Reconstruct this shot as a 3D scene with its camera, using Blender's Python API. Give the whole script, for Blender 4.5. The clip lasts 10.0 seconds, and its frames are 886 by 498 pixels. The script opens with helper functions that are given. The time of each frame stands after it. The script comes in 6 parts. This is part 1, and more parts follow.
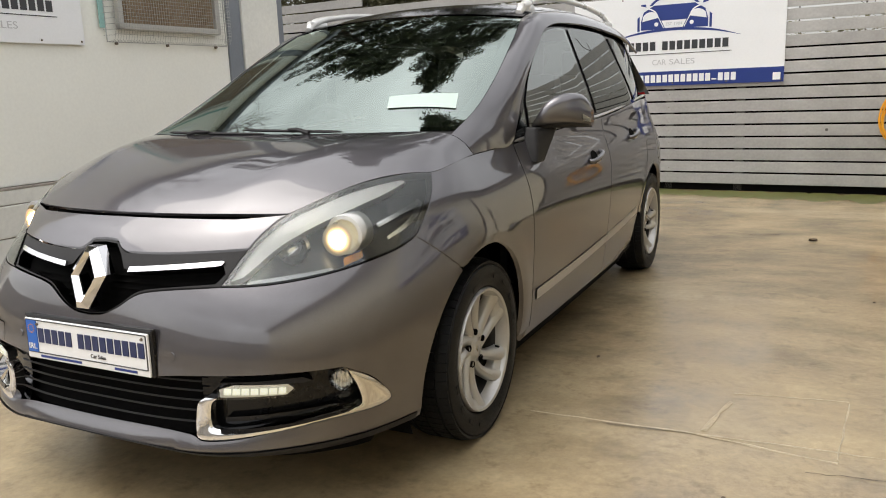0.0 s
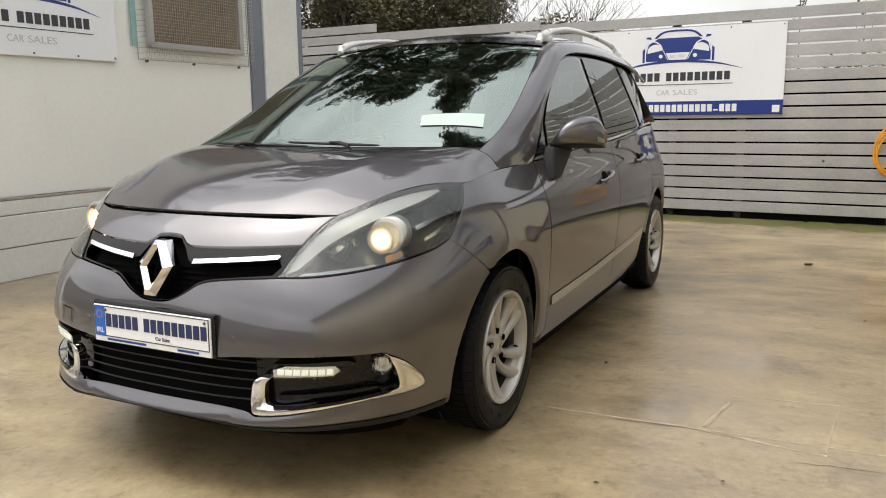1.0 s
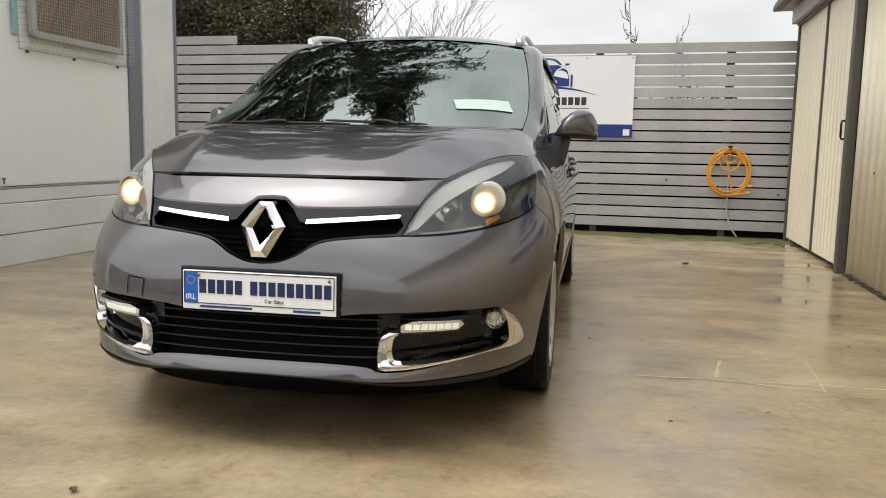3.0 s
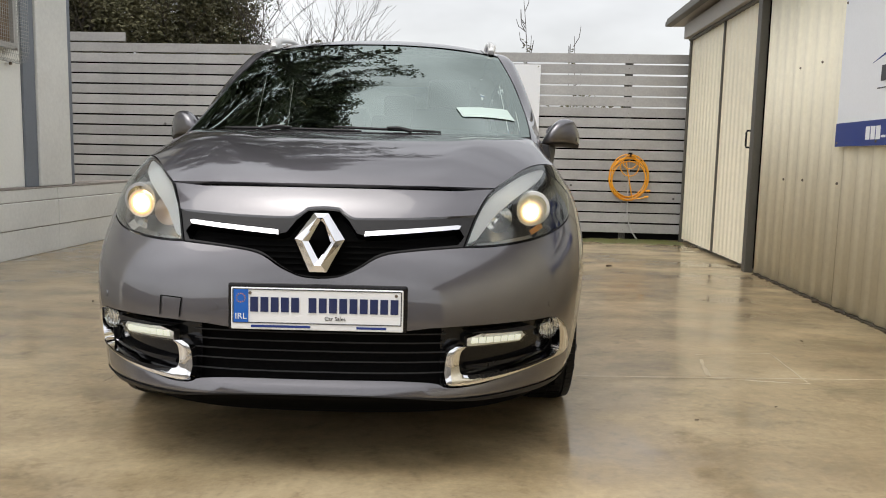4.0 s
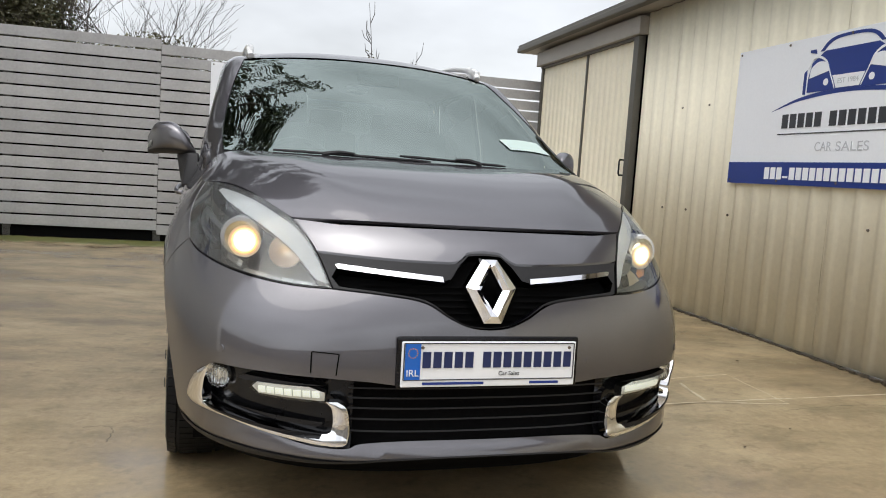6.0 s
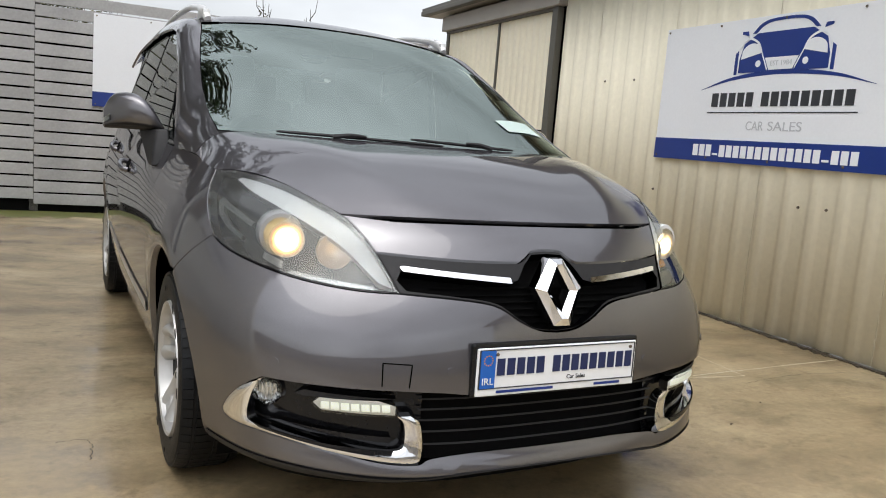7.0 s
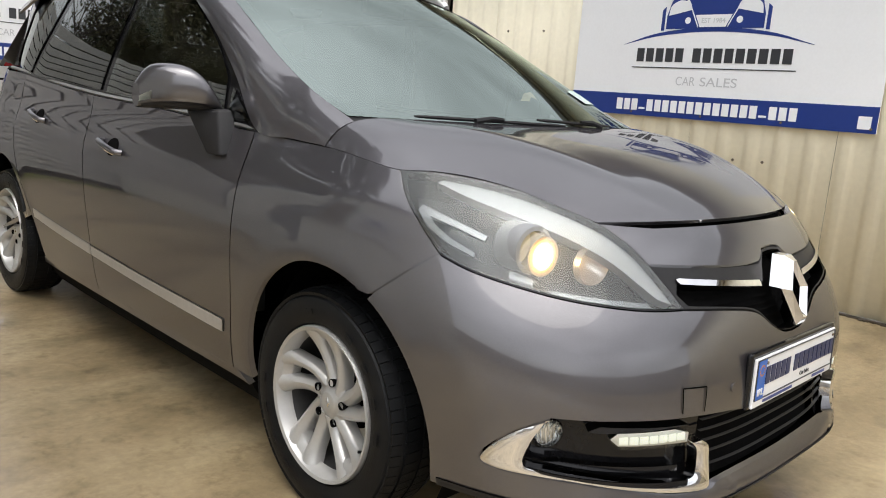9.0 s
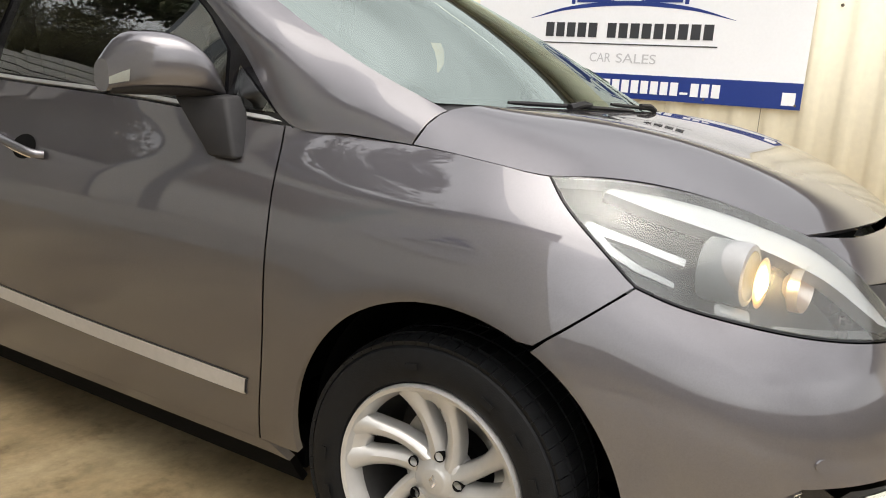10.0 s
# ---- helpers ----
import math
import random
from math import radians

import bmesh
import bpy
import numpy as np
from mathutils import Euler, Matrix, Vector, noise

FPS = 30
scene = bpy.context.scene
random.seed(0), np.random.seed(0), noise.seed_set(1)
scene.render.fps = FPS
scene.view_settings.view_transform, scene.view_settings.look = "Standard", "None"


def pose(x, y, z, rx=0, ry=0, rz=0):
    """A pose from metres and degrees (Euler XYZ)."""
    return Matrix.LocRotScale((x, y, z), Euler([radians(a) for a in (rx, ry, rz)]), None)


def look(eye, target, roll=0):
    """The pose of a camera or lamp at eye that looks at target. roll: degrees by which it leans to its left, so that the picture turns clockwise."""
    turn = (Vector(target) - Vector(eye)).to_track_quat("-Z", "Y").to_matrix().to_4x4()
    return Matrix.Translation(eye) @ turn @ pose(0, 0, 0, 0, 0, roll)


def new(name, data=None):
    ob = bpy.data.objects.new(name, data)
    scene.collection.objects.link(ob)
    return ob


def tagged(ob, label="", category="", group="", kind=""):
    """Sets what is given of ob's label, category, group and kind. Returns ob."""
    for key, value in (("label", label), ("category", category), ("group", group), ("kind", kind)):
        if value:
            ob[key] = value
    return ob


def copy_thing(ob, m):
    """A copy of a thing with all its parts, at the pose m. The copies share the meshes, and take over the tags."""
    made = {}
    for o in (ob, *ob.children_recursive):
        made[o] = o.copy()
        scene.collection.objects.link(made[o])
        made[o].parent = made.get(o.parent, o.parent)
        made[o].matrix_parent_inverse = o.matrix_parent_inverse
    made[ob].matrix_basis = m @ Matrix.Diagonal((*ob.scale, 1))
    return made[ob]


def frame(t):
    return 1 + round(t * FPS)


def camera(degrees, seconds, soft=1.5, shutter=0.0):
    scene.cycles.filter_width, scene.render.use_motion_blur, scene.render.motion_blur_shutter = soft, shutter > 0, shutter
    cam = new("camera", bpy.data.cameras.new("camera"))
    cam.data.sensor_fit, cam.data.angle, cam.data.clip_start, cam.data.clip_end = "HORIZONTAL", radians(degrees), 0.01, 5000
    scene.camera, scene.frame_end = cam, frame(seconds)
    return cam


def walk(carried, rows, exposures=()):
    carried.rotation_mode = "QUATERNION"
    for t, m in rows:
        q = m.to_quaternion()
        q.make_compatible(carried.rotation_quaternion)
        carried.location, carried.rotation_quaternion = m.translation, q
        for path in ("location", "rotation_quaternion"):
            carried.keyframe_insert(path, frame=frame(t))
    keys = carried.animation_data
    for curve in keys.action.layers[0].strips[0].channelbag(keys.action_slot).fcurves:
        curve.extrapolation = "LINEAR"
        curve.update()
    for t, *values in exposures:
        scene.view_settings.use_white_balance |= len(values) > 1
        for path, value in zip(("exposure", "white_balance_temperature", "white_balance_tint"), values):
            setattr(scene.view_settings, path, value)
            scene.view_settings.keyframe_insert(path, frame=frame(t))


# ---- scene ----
from mathutils.geometry import delaunay_2d_cdt

cam = camera(59.6, 10.0, soft=1.0)
PATH = [
    (0, (1.944, -1.481, 1.204), (1.061, 0.268, 0.802), -2.2),
    (0.5, (1.934, -1.641, 1.196), (1.062, 0.121, 0.83), -1.6),
    (1, (1.965, -1.775, 1.183), (1.083, -0.012, 0.844), -0.7),
    (1.5, (1.862, -1.945, 1.154), (1.079, -0.133, 0.832), 0.4),
    (2, (1.655, -2.11, 1.067), (0.999, -0.235, 0.83), -0.4),
    (2.5, (1.382, -2.236, 0.942), (0.811, -0.334, 0.705), -0.1),
    (2.7, (1.247, -2.259, 0.951), (0.746, -0.34, 0.699), 0.3),
    (3.8, (0.511, -2.304, 0.972), (0.448, -0.318, 0.74), 1.7),
    (4, (0.396, -2.301, 0.968), (0.379, -0.315, 0.733), 1.3),
    (4.5, (0.07, -2.207, 0.999), (0.163, -0.221, 0.781), 2.1),
    (5, (-0.246, -2.162, 1.012), (0.009, -0.185, 0.843), 4.1),
    (5.5, (-0.534, -2.126, 1.024), (-0.112, -0.179, 0.851), 4.0),
    (6.8, (-1.154, -1.726, 1.064), (-0.302, 0.066, 0.809), 4.5),
    (7, (-1.254, -1.659, 1.082), (-0.335, 0.096, 0.809), 4.7),
    (7.5, (-1.478, -1.482, 1.07), (-0.427, 0.19, 0.749), 4.3),
    (8, (-1.711, -1.247, 1.099), (-0.575, 0.361, 0.749), 3.5),
    (8.5, (-1.906, -1.011, 1.111), (-0.654, 0.506, 0.749), 4.0),
    (9, (-2.083, -0.722, 1.138), (-0.695, 0.665, 0.749), 4.3),
    (9.5, (-2.168, -0.295, 1.109), (-0.67, 0.955, 0.668), 4.4),
    (10, (-2.156, 0.162, 1.101), (-0.47, 1.156, 0.687), 4.1),
]
walk(cam, [(t, look(eye, target, roll)) for t, eye, target, roll in PATH], exposures=[(0, 0.86, 6850, 10), (2.5, 0.74, 6850, 10), (5, 0.67, 6540, 10), (7, 0.70, 6450, 10), (8.5, 0.80, 6580, 10), (9.2, 0.92, 6650, 10), (10, 1.28, 6950, 11)])
SKY, SUN = 0.123, 0.6

# ---- world and light ----
world = bpy.data.worlds.new("overcast_sky")
scene.world = world
world.use_nodes = True
wn = world.node_tree.nodes
wl = world.node_tree.links
sky = wn.new("ShaderNodeTexSky")
sky.sky_type = "NISHITA"
sky.sun_disc = False
sky.sun_elevation = radians(70)
sky.sun_rotation = radians(225)
sky.dust_density = 1.5
sky.air_density = 1.0
grey = wn.new("ShaderNodeHueSaturation")
grey.inputs["Saturation"].default_value = 0.18
wl.new(sky.outputs[0], grey.inputs["Color"])
wtc = wn.new("ShaderNodeTexCoord")
wmap = wn.new("ShaderNodeMapping")
wmap.inputs["Scale"].default_value = (1.2, 1.2, 3.0)
wl.new(wtc.outputs["Generated"], wmap.inputs["Vector"])
cloud = wn.new("ShaderNodeTexNoise")
cloud.inputs["Scale"].default_value = 1.7
cloud.inputs["Detail"].default_value = 5
wl.new(wmap.outputs[0], cloud.inputs["Vector"])
cramp = wn.new("ShaderNodeMapRange")
cramp.inputs["From Min"].default_value = 0.3
cramp.inputs["From Max"].default_value = 0.7
cramp.inputs["To Min"].default_value = 0.60
cramp.inputs["To Max"].default_value = 1.12
wl.new(cloud.outputs["Fac"], cramp.inputs["Value"])
# an overcast sky is brightest overhead
wsep = wn.new("ShaderNodeSeparateXYZ")
wl.new(wtc.outputs["Generated"], wsep.inputs[0])
dome = wn.new("ShaderNodeMapRange")
dome.inputs["To Min"].default_value = 0.79
dome.inputs["To Max"].default_value = 2.55
wl.new(wsep.outputs["Z"], dome.inputs["Value"])
both = wn.new("ShaderNodeMath")
both.operation = "MULTIPLY"
wl.new(cramp.outputs[0], both.inputs[0])
wl.new(dome.outputs[0], both.inputs[1])
cmul = wn.new("ShaderNodeVectorMath")
cmul.operation = "SCALE"
wl.new(grey.outputs[0], cmul.inputs[0])
wl.new(both.outputs[0], cmul.inputs["Scale"])
wbg = wn["Background"]
wbg.inputs["Strength"].default_value = SKY
wl.new(cmul.outputs[0], wbg.inputs["Color"])
sun_data = bpy.data.lights.new("sun", "SUN")
sun_data.energy = SUN
sun_data.angle = radians(60)
sun_data.color = (1.0, 0.96, 0.9)
sun = new("sun", sun_data)
sun.matrix_world = look((-3.2, -2.6, 9.7), (0, 0, 0))


# ---- materials ----
def material(name):
    m = bpy.data.materials.new(name)
    m.use_nodes = True
    return m, m.node_tree.nodes, m.node_tree.links, m.node_tree.nodes["Principled BSDF"]


def tone(c, k):
    return (min(1, c[0] * k), min(1, c[1] * k), min(1, c[2] * k), 1)


def surface(name, colour, rough=0.5, metal=0.0, coarse=3.0, fine=60.0, vary=0.15, bump=0.0, bump_scale=80.0, rough_vary=0.1, coat=0.0, island=0.0, spec=0.5):
    """A plain stuff with stains at two scales, uneven gloss and fine relief."""
    m, n, l, b = material(name)
    tc = n.new("ShaderNodeTexCoord")
    n1, n2 = n.new("ShaderNodeTexNoise"), n.new("ShaderNodeTexNoise")
    n1.inputs["Scale"].default_value, n2.inputs["Scale"].default_value = coarse, fine
    n1.inputs["Detail"].default_value = n2.inputs["Detail"].default_value = 6
    for k in (n1, n2):
        l.new(tc.outputs["Object"], k.inputs["Vector"])
    mix = n.new("ShaderNodeMath")
    mix.operation = "MULTIPLY_ADD"
    mix.inputs[1].default_value = 0.6
    l.new(n1.outputs["Fac"], mix.inputs[0])
    sub = n.new("ShaderNodeMath")
    sub.operation = "MULTIPLY"
    sub.inputs[1].default_value = 0.4
    l.new(n2.outputs["Fac"], sub.inputs[0])
    l.new(sub.outputs[0], mix.inputs[2])
    ramp = n.new("ShaderNodeValToRGB")
    ramp.color_ramp.elements[0].position, ramp.color_ramp.elements[1].position = 0.32, 0.68
    ramp.color_ramp.elements[0].color, ramp.color_ramp.elements[1].color = tone(colour, 1 - vary), tone(colour, 1 + vary)
    l.new(mix.outputs[0], ramp.inputs["Fac"])
    out = ramp.outputs["Color"]
    if island:
        info = n.new("ShaderNodeObjectInfo")
        mr = n.new("ShaderNodeMapRange")
        mr.inputs["To Min"].default_value, mr.inputs["To Max"].default_value = 1 - island, 1 + island
        l.new(info.outputs["Random"], mr.inputs["Value"])
        sc = n.new("ShaderNodeVectorMath")
        sc.operation = "SCALE"
        l.new(out, sc.inputs[0])
        l.new(mr.outputs[0], sc.inputs["Scale"])
        out = sc.outputs[0]
    l.new(out, b.inputs["Base Color"])
    rr = n.new("ShaderNodeMapRange")
    rr.inputs["To Min"].default_value, rr.inputs["To Max"].default_value = max(0.02, rough - rough_vary), min(1, rough + rough_vary)
    l.new(n1.outputs["Fac"], rr.inputs["Value"])
    l.new(rr.outputs[0], b.inputs["Roughness"])
    b.inputs["Metallic"].default_value = metal
    b.inputs["Specular IOR Level"].default_value = spec
    b.inputs["Coat Weight"].default_value = coat
    b.inputs["Coat Roughness"].default_value = 0.03
    if bump:
        n3 = n.new("ShaderNodeTexNoise")
        n3.inputs["Scale"].default_value = bump_scale
        n3.inputs["Detail"].default_value = 8
        l.new(tc.outputs["Object"], n3.inputs["Vector"])
        bp = n.new("ShaderNodeBump")
        bp.inputs["Strength"].default_value = bump
        bp.inputs["Distance"].default_value = 0.01
        l.new(n3.outputs["Fac"], bp.inputs["Height"])
        l.new(bp.outputs[0], b.inputs["Normal"])
    return m


def glass(name, tint, gloss=1.45, blur=0.0, sheen=(0.95, 0.98, 0.96)):
    """A thin pane: it lets light straight through, tinted, and mirrors it by Fresnel."""
    m, n, l, b = material(name)
    n.remove(b)
    tr, gl, mx, fr = n.new("ShaderNodeBsdfTransparent"), n.new("ShaderNodeBsdfGlossy"), n.new("ShaderNodeMixShader"), n.new("ShaderNodeFresnel")
    tr.inputs["Color"].default_value = (*tint, 1)
    gl.inputs["Roughness"].default_value = blur
    gl.inputs["Color"].default_value = (*sheen, 1)
    fr.inputs["IOR"].default_value = gloss
    l.new(fr.outputs[0], mx.inputs[0])
    l.new(tr.outputs[0], mx.inputs[1])
    l.new(gl.outputs[0], mx.inputs[2])
    l.new(mx.outputs[0], n["Material Output"].inputs["Surface"])
    return m


def glow(name, colour, strength):
    m, n, l, b = material(name)
    b.inputs["Base Color"].default_value = (*colour, 1)
    b.inputs["Emission Color"].default_value = (*colour, 1)
    b.inputs["Emission Strength"].default_value = strength
    return m


def paint_material():
    """Grey-brown metallic lacquer: flakes under a clear coat, with a film of rain dust."""
    m, n, l, b = material("grey_metallic_paint")
    tc = n.new("ShaderNodeTexCoord")
    flake = n.new("ShaderNodeTexVoronoi")
    flake.inputs["Scale"].default_value = 1400
    l.new(tc.outputs["Object"], flake.inputs["Vector"])
    dirt = n.new("ShaderNodeTexNoise")
    dirt.inputs["Scale"].default_value, dirt.inputs["Detail"].default_value = 5, 7
    l.new(tc.outputs["Object"], dirt.inputs["Vector"])
    mr = n.new("ShaderNodeMapRange")
    mr.inputs["To Min"].default_value, mr.inputs["To Max"].default_value = 0.75, 1.25
    l.new(flake.outputs["Color"], mr.inputs["Value"])
    col = n.new("ShaderNodeMixRGB")
    col.blend_type = "MIX"
    col.inputs["Color1"].default_value = (*PAINT, 1)
    col.inputs["Color2"].default_value = tone(PAINT, 1.12)
    l.new(dirt.outputs["Fac"], col.inputs["Fac"])
    sc = n.new("ShaderNodeVectorMath")
    sc.operation = "SCALE"
    l.new(col.outputs[0], sc.inputs[0])
    l.new(mr.outputs[0], sc.inputs["Scale"])
    l.new(sc.outputs[0], b.inputs["Base Color"])
    b.inputs["Metallic"].default_value = 0.8
    b.inputs["Roughness"].default_value = 0.38
    b.inputs["Specular IOR Level"].default_value = 0.15
    b.inputs["Specular Tint"].default_value = (0.45, 0.44, 0.45, 1)
    b.inputs["Coat Weight"].default_value = 1.0
    b.inputs["Coat IOR"].default_value = 1.8
    cr = n.new("ShaderNodeMapRange")
    cr.inputs["From Min"].default_value, cr.inputs["From Max"].default_value = 0.45, 0.75
    cr.inputs["To Min"].default_value, cr.inputs["To Max"].default_value = 0.012, 0.035
    l.new(dirt.outputs["Fac"], cr.inputs["Value"])
    l.new(cr.outputs[0], b.inputs["Coat Roughness"])
    return m


def concrete_material():
    """Wet trowelled concrete: brown and grey stains, smooth wet films, worn rough patches with fine stones."""
    m, n, l, b = material("wet_concrete")
    tc = n.new("ShaderNodeTexCoord")

    def noise_node(scale, detail, rough=0.55, stretch=None):
        k = n.new("ShaderNodeTexNoise")
        k.inputs["Scale"].default_value, k.inputs["Detail"].default_value, k.inputs["Roughness"].default_value = scale, detail, rough
        src = tc.outputs["Object"]
        if stretch:
            mp = n.new("ShaderNodeMapping")
            mp.inputs["Scale"].default_value = stretch
            l.new(src, mp.inputs["Vector"])
            src = mp.outputs[0]
        l.new(src, k.inputs["Vector"])
        return k.outputs["Fac"]

    big = noise_node(0.55, 5, 0.55, (0.6, 1.7, 1))
    mid = noise_node(2.2, 7, 0.6, (0.8, 1.2, 1))
    spot = noise_node(7.5, 9, 0.66)
    small = noise_node(30, 8, 0.7)
    grit = noise_node(150, 6, 0.7)

    def ramp(fac, stops):
        r = n.new("ShaderNodeValToRGB")
        e = r.color_ramp.elements
        e[0].position, e[0].color = stops[0]
        e[1].position, e[1].color = stops[-1]
        for at, c in stops[1:-1]:
            e.new(at).color = c
        l.new(fac, r.inputs["Fac"])
        return r.outputs[0]

    def times(a, c, share=1.0):
        k = n.new("ShaderNodeMixRGB")
        k.blend_type = "MULTIPLY"
        k.inputs["Fac"].default_value = share
        l.new(a, k.inputs["Color1"])
        l.new(c, k.inputs["Color2"])
        return k.outputs[0]

    def span(fac, f0, f1, t0, t1):
        k = n.new("ShaderNodeMapRange")
        for slot, value in (("From Min", f0), ("From Max", f1), ("To Min", t0), ("To Max", t1)):
            k.inputs[slot].default_value = value
        l.new(fac, k.inputs["Value"])
        return k.outputs[0]

    def blend(a, c, share):
        k = n.new("ShaderNodeMath")
        k.operation = "MULTIPLY_ADD"
        k.inputs[1].default_value = share
        l.new(a, k.inputs[0])
        h = n.new("ShaderNodeMath")
        h.operation = "MULTIPLY"
        h.inputs[1].default_value = 1 - share
        l.new(c, h.inputs[0])
        l.new(h.outputs[0], k.inputs[2])
        return k.outputs[0]

    colour = ramp(big, [(0.30, (0.203, 0.147, 0.080, 1)), (0.5, (0.298, 0.233, 0.138, 1)), (0.72, (0.376, 0.313, 0.208, 1))])
    colour = times(colour, ramp(mid, [(0.30, (0.55, 0.51, 0.45, 1)), (0.47, (0.93, 0.92, 0.90, 1)), (0.68, (1.17, 1.17, 1.17, 1))]), 0.95)
    # drips and scuffs: thin pale cement skins and dark oily spots
    colour = times(colour, ramp(spot, [(0.30, (0.62, 0.57, 0.50, 1)), (0.44, (0.97, 0.96, 0.95, 1)), (0.62, (1.03, 1.03, 1.02, 1)), (0.76, (1.22, 1.20, 1.16, 1))]), 0.8)
    sc = n.new("ShaderNodeVectorMath")
    sc.operation = "SCALE"
    l.new(colour, sc.inputs[0])
    l.new(span(small, 0.3, 0.7, 0.85, 1.15), sc.inputs["Scale"])
    l.new(sc.outputs[0], b.inputs["Base Color"])
    b.inputs["Roughness"].default_value = 0.55
    b.inputs["Specular IOR Level"].default_value = 0.3
    # the film of water: thin where the floor stands proud
    film = blend(mid, big, 0.5)
    l.new(span(film, 0.42, 0.60, 1.0, 0.45), b.inputs["Coat Weight"])
    l.new(span(film, 0.42, 0.60, 0.06, 0.22), b.inputs["Coat Roughness"])
    b.inputs["Coat IOR"].default_value = 1.6
    bp = n.new("ShaderNodeBump")
    bp.inputs["Strength"].default_value = 0.5
    bp.inputs["Distance"].default_value = 0.006
    l.new(blend(grit, small, 0.35), bp.inputs["Height"])
    l.new(bp.outputs[0], b.inputs["Normal"])
    skin = n.new("ShaderNodeBump")
    skin.inputs["Distance"].default_value = 0.004
    l.new(span(blend(mid, spot, 0.6), 0.44, 0.58, 0.02, 0.55), skin.inputs["Strength"])
    l.new(noise_node(70, 6, 0.65), skin.inputs["Height"])
    l.new(skin.outputs[0], b.inputs["Coat Normal"])
    return m


PAINT = (0.100, 0.095, 0.1035)
M_PAINT = paint_material()
M_CONCRETE = concrete_material()
M_CHROME = surface("chrome", (0.82, 0.82, 0.83), 0.04, 1.0, vary=0.04, rough_vary=0.02)
M_SATIN = surface("satin_silver", (0.62, 0.62, 0.60), 0.34, 1.0, vary=0.08)
M_ALLOY = surface("silver_alloy_paint", (0.45, 0.445, 0.43), 0.36, 0.5, vary=0.06, coat=0.4)
# dark grey that stands for the shade inside the wheel
M_BARREL = surface("shade_dark_barrel", (0.035, 0.034, 0.033), 0.5, 0.4, vary=0.3)
M_MOULD = surface("dull_grey_moulding", (0.40, 0.385, 0.365), 0.36, 0.3, vary=0.1)
M_RUBBER = surface("tyre_rubber", (0.0065, 0.007, 0.0078), 0.45, 0.0, vary=0.4, bump=0.15, bump_scale=300, spec=0.16)
M_BLACK = surface("gloss_black_plastic", (0.008, 0.008, 0.009), 0.10, 0.0, vary=0.2, rough_vary=0.05, spec=0.3)
M_TRIM = surface("dark_grey_plastic", (0.019, 0.0185, 0.0195), 0.5, 0.0, spec=0.22, vary=0.2)
# near-black for liners, and for gaps and recesses with shade in the colour
M_VOID = surface("near_black_void", (0.004, 0.004, 0.004), 0.95, 0.0, vary=0.2, spec=0.05)
M_TINT = glass("tinted_privacy_glass", (0.10, 0.11, 0.11), 2.0)
M_SIDEGLASS = glass("side_glass", (0.50, 0.58, 0.54), 2.6)
M_LENS = glass("clear_lamp_lens", (0.93, 0.94, 0.92), 1.6)


def filmed_glass(name, tint, gloss, film, share):
    """Glass or clear plastic clouded by a thin scattering skin."""
    m = glass(name, tint, gloss)
    n, l = m.node_tree.nodes, m.node_tree.links
    old = n["Material Output"].inputs["Surface"].links[0].from_socket
    df, tl, half, mx = n.new("ShaderNodeBsdfDiffuse"), n.new("ShaderNodeBsdfTranslucent"), n.new("ShaderNodeMixShader"), n.new("ShaderNodeMixShader")
    df.inputs["Color"].default_value = tl.inputs["Color"].default_value = (*film, 1)
    l.new(df.outputs[0], half.inputs[1])
    l.new(tl.outputs[0], half.inputs[2])
    mx.inputs[0].default_value = share
    l.new(old, mx.inputs[1])
    l.new(half.outputs[0], mx.inputs[2])
    l.new(mx.outputs[0], n["Material Output"].inputs["Surface"])
    return m


M_HAZE = filmed_glass("clouded_lamp_lens", (0.90, 0.92, 0.92), 1.62, (0.86, 0.86, 0.84), 0.08)


def lit_bowl(name, core, rim, strengths):
    """A lamp bowl with emission hottest in its middle; the fade to its rim paints the halo."""
    m, n, l, b = material(name)
    tc, mp, gr = n.new("ShaderNodeTexCoord"), n.new("ShaderNodeMapping"), n.new("ShaderNodeTexGradient")
    gr.gradient_type = "SPHERICAL"
    mp.inputs["Location"].default_value, mp.inputs["Scale"].default_value = (-1, 0, -1), (2, 0, 2)
    l.new(tc.outputs["Generated"], mp.inputs["Vector"])
    l.new(mp.outputs[0], gr.inputs["Vector"])
    tint = n.new("ShaderNodeValToRGB")
    e = tint.color_ramp.elements
    e[0].position, e[0].color = 0.25, (*rim, 1)
    e[1].position, e[1].color = 0.60, (*core, 1)
    l.new(gr.outputs["Fac"], tint.inputs["Fac"])
    power = n.new("ShaderNodeFloatCurve")
    curve = power.mapping.curves[0]
    top = max(strengths)
    for i, value in enumerate(strengths):
        at = i / (len(strengths) - 1)
        if i in (0, len(strengths) - 1):
            curve.points[0 if i == 0 else -1].location = (at, value / top)
        else:
            curve.points.new(at, value / top)
    power.mapping.update()
    l.new(gr.outputs["Fac"], power.inputs["Value"])
    up = n.new("ShaderNodeMath")
    up.operation = "MULTIPLY"
    up.inputs[1].default_value = top
    l.new(power.outputs[0], up.inputs[0])
    b.inputs["Base Color"].default_value = (0.6, 0.58, 0.55, 1)
    b.inputs["Metallic"].default_value = 0.8
    b.inputs["Roughness"].default_value = 0.3
    l.new(tint.outputs[0], b.inputs["Emission Color"])
    l.new(up.outputs[0], b.inputs["Emission Strength"])
    return m


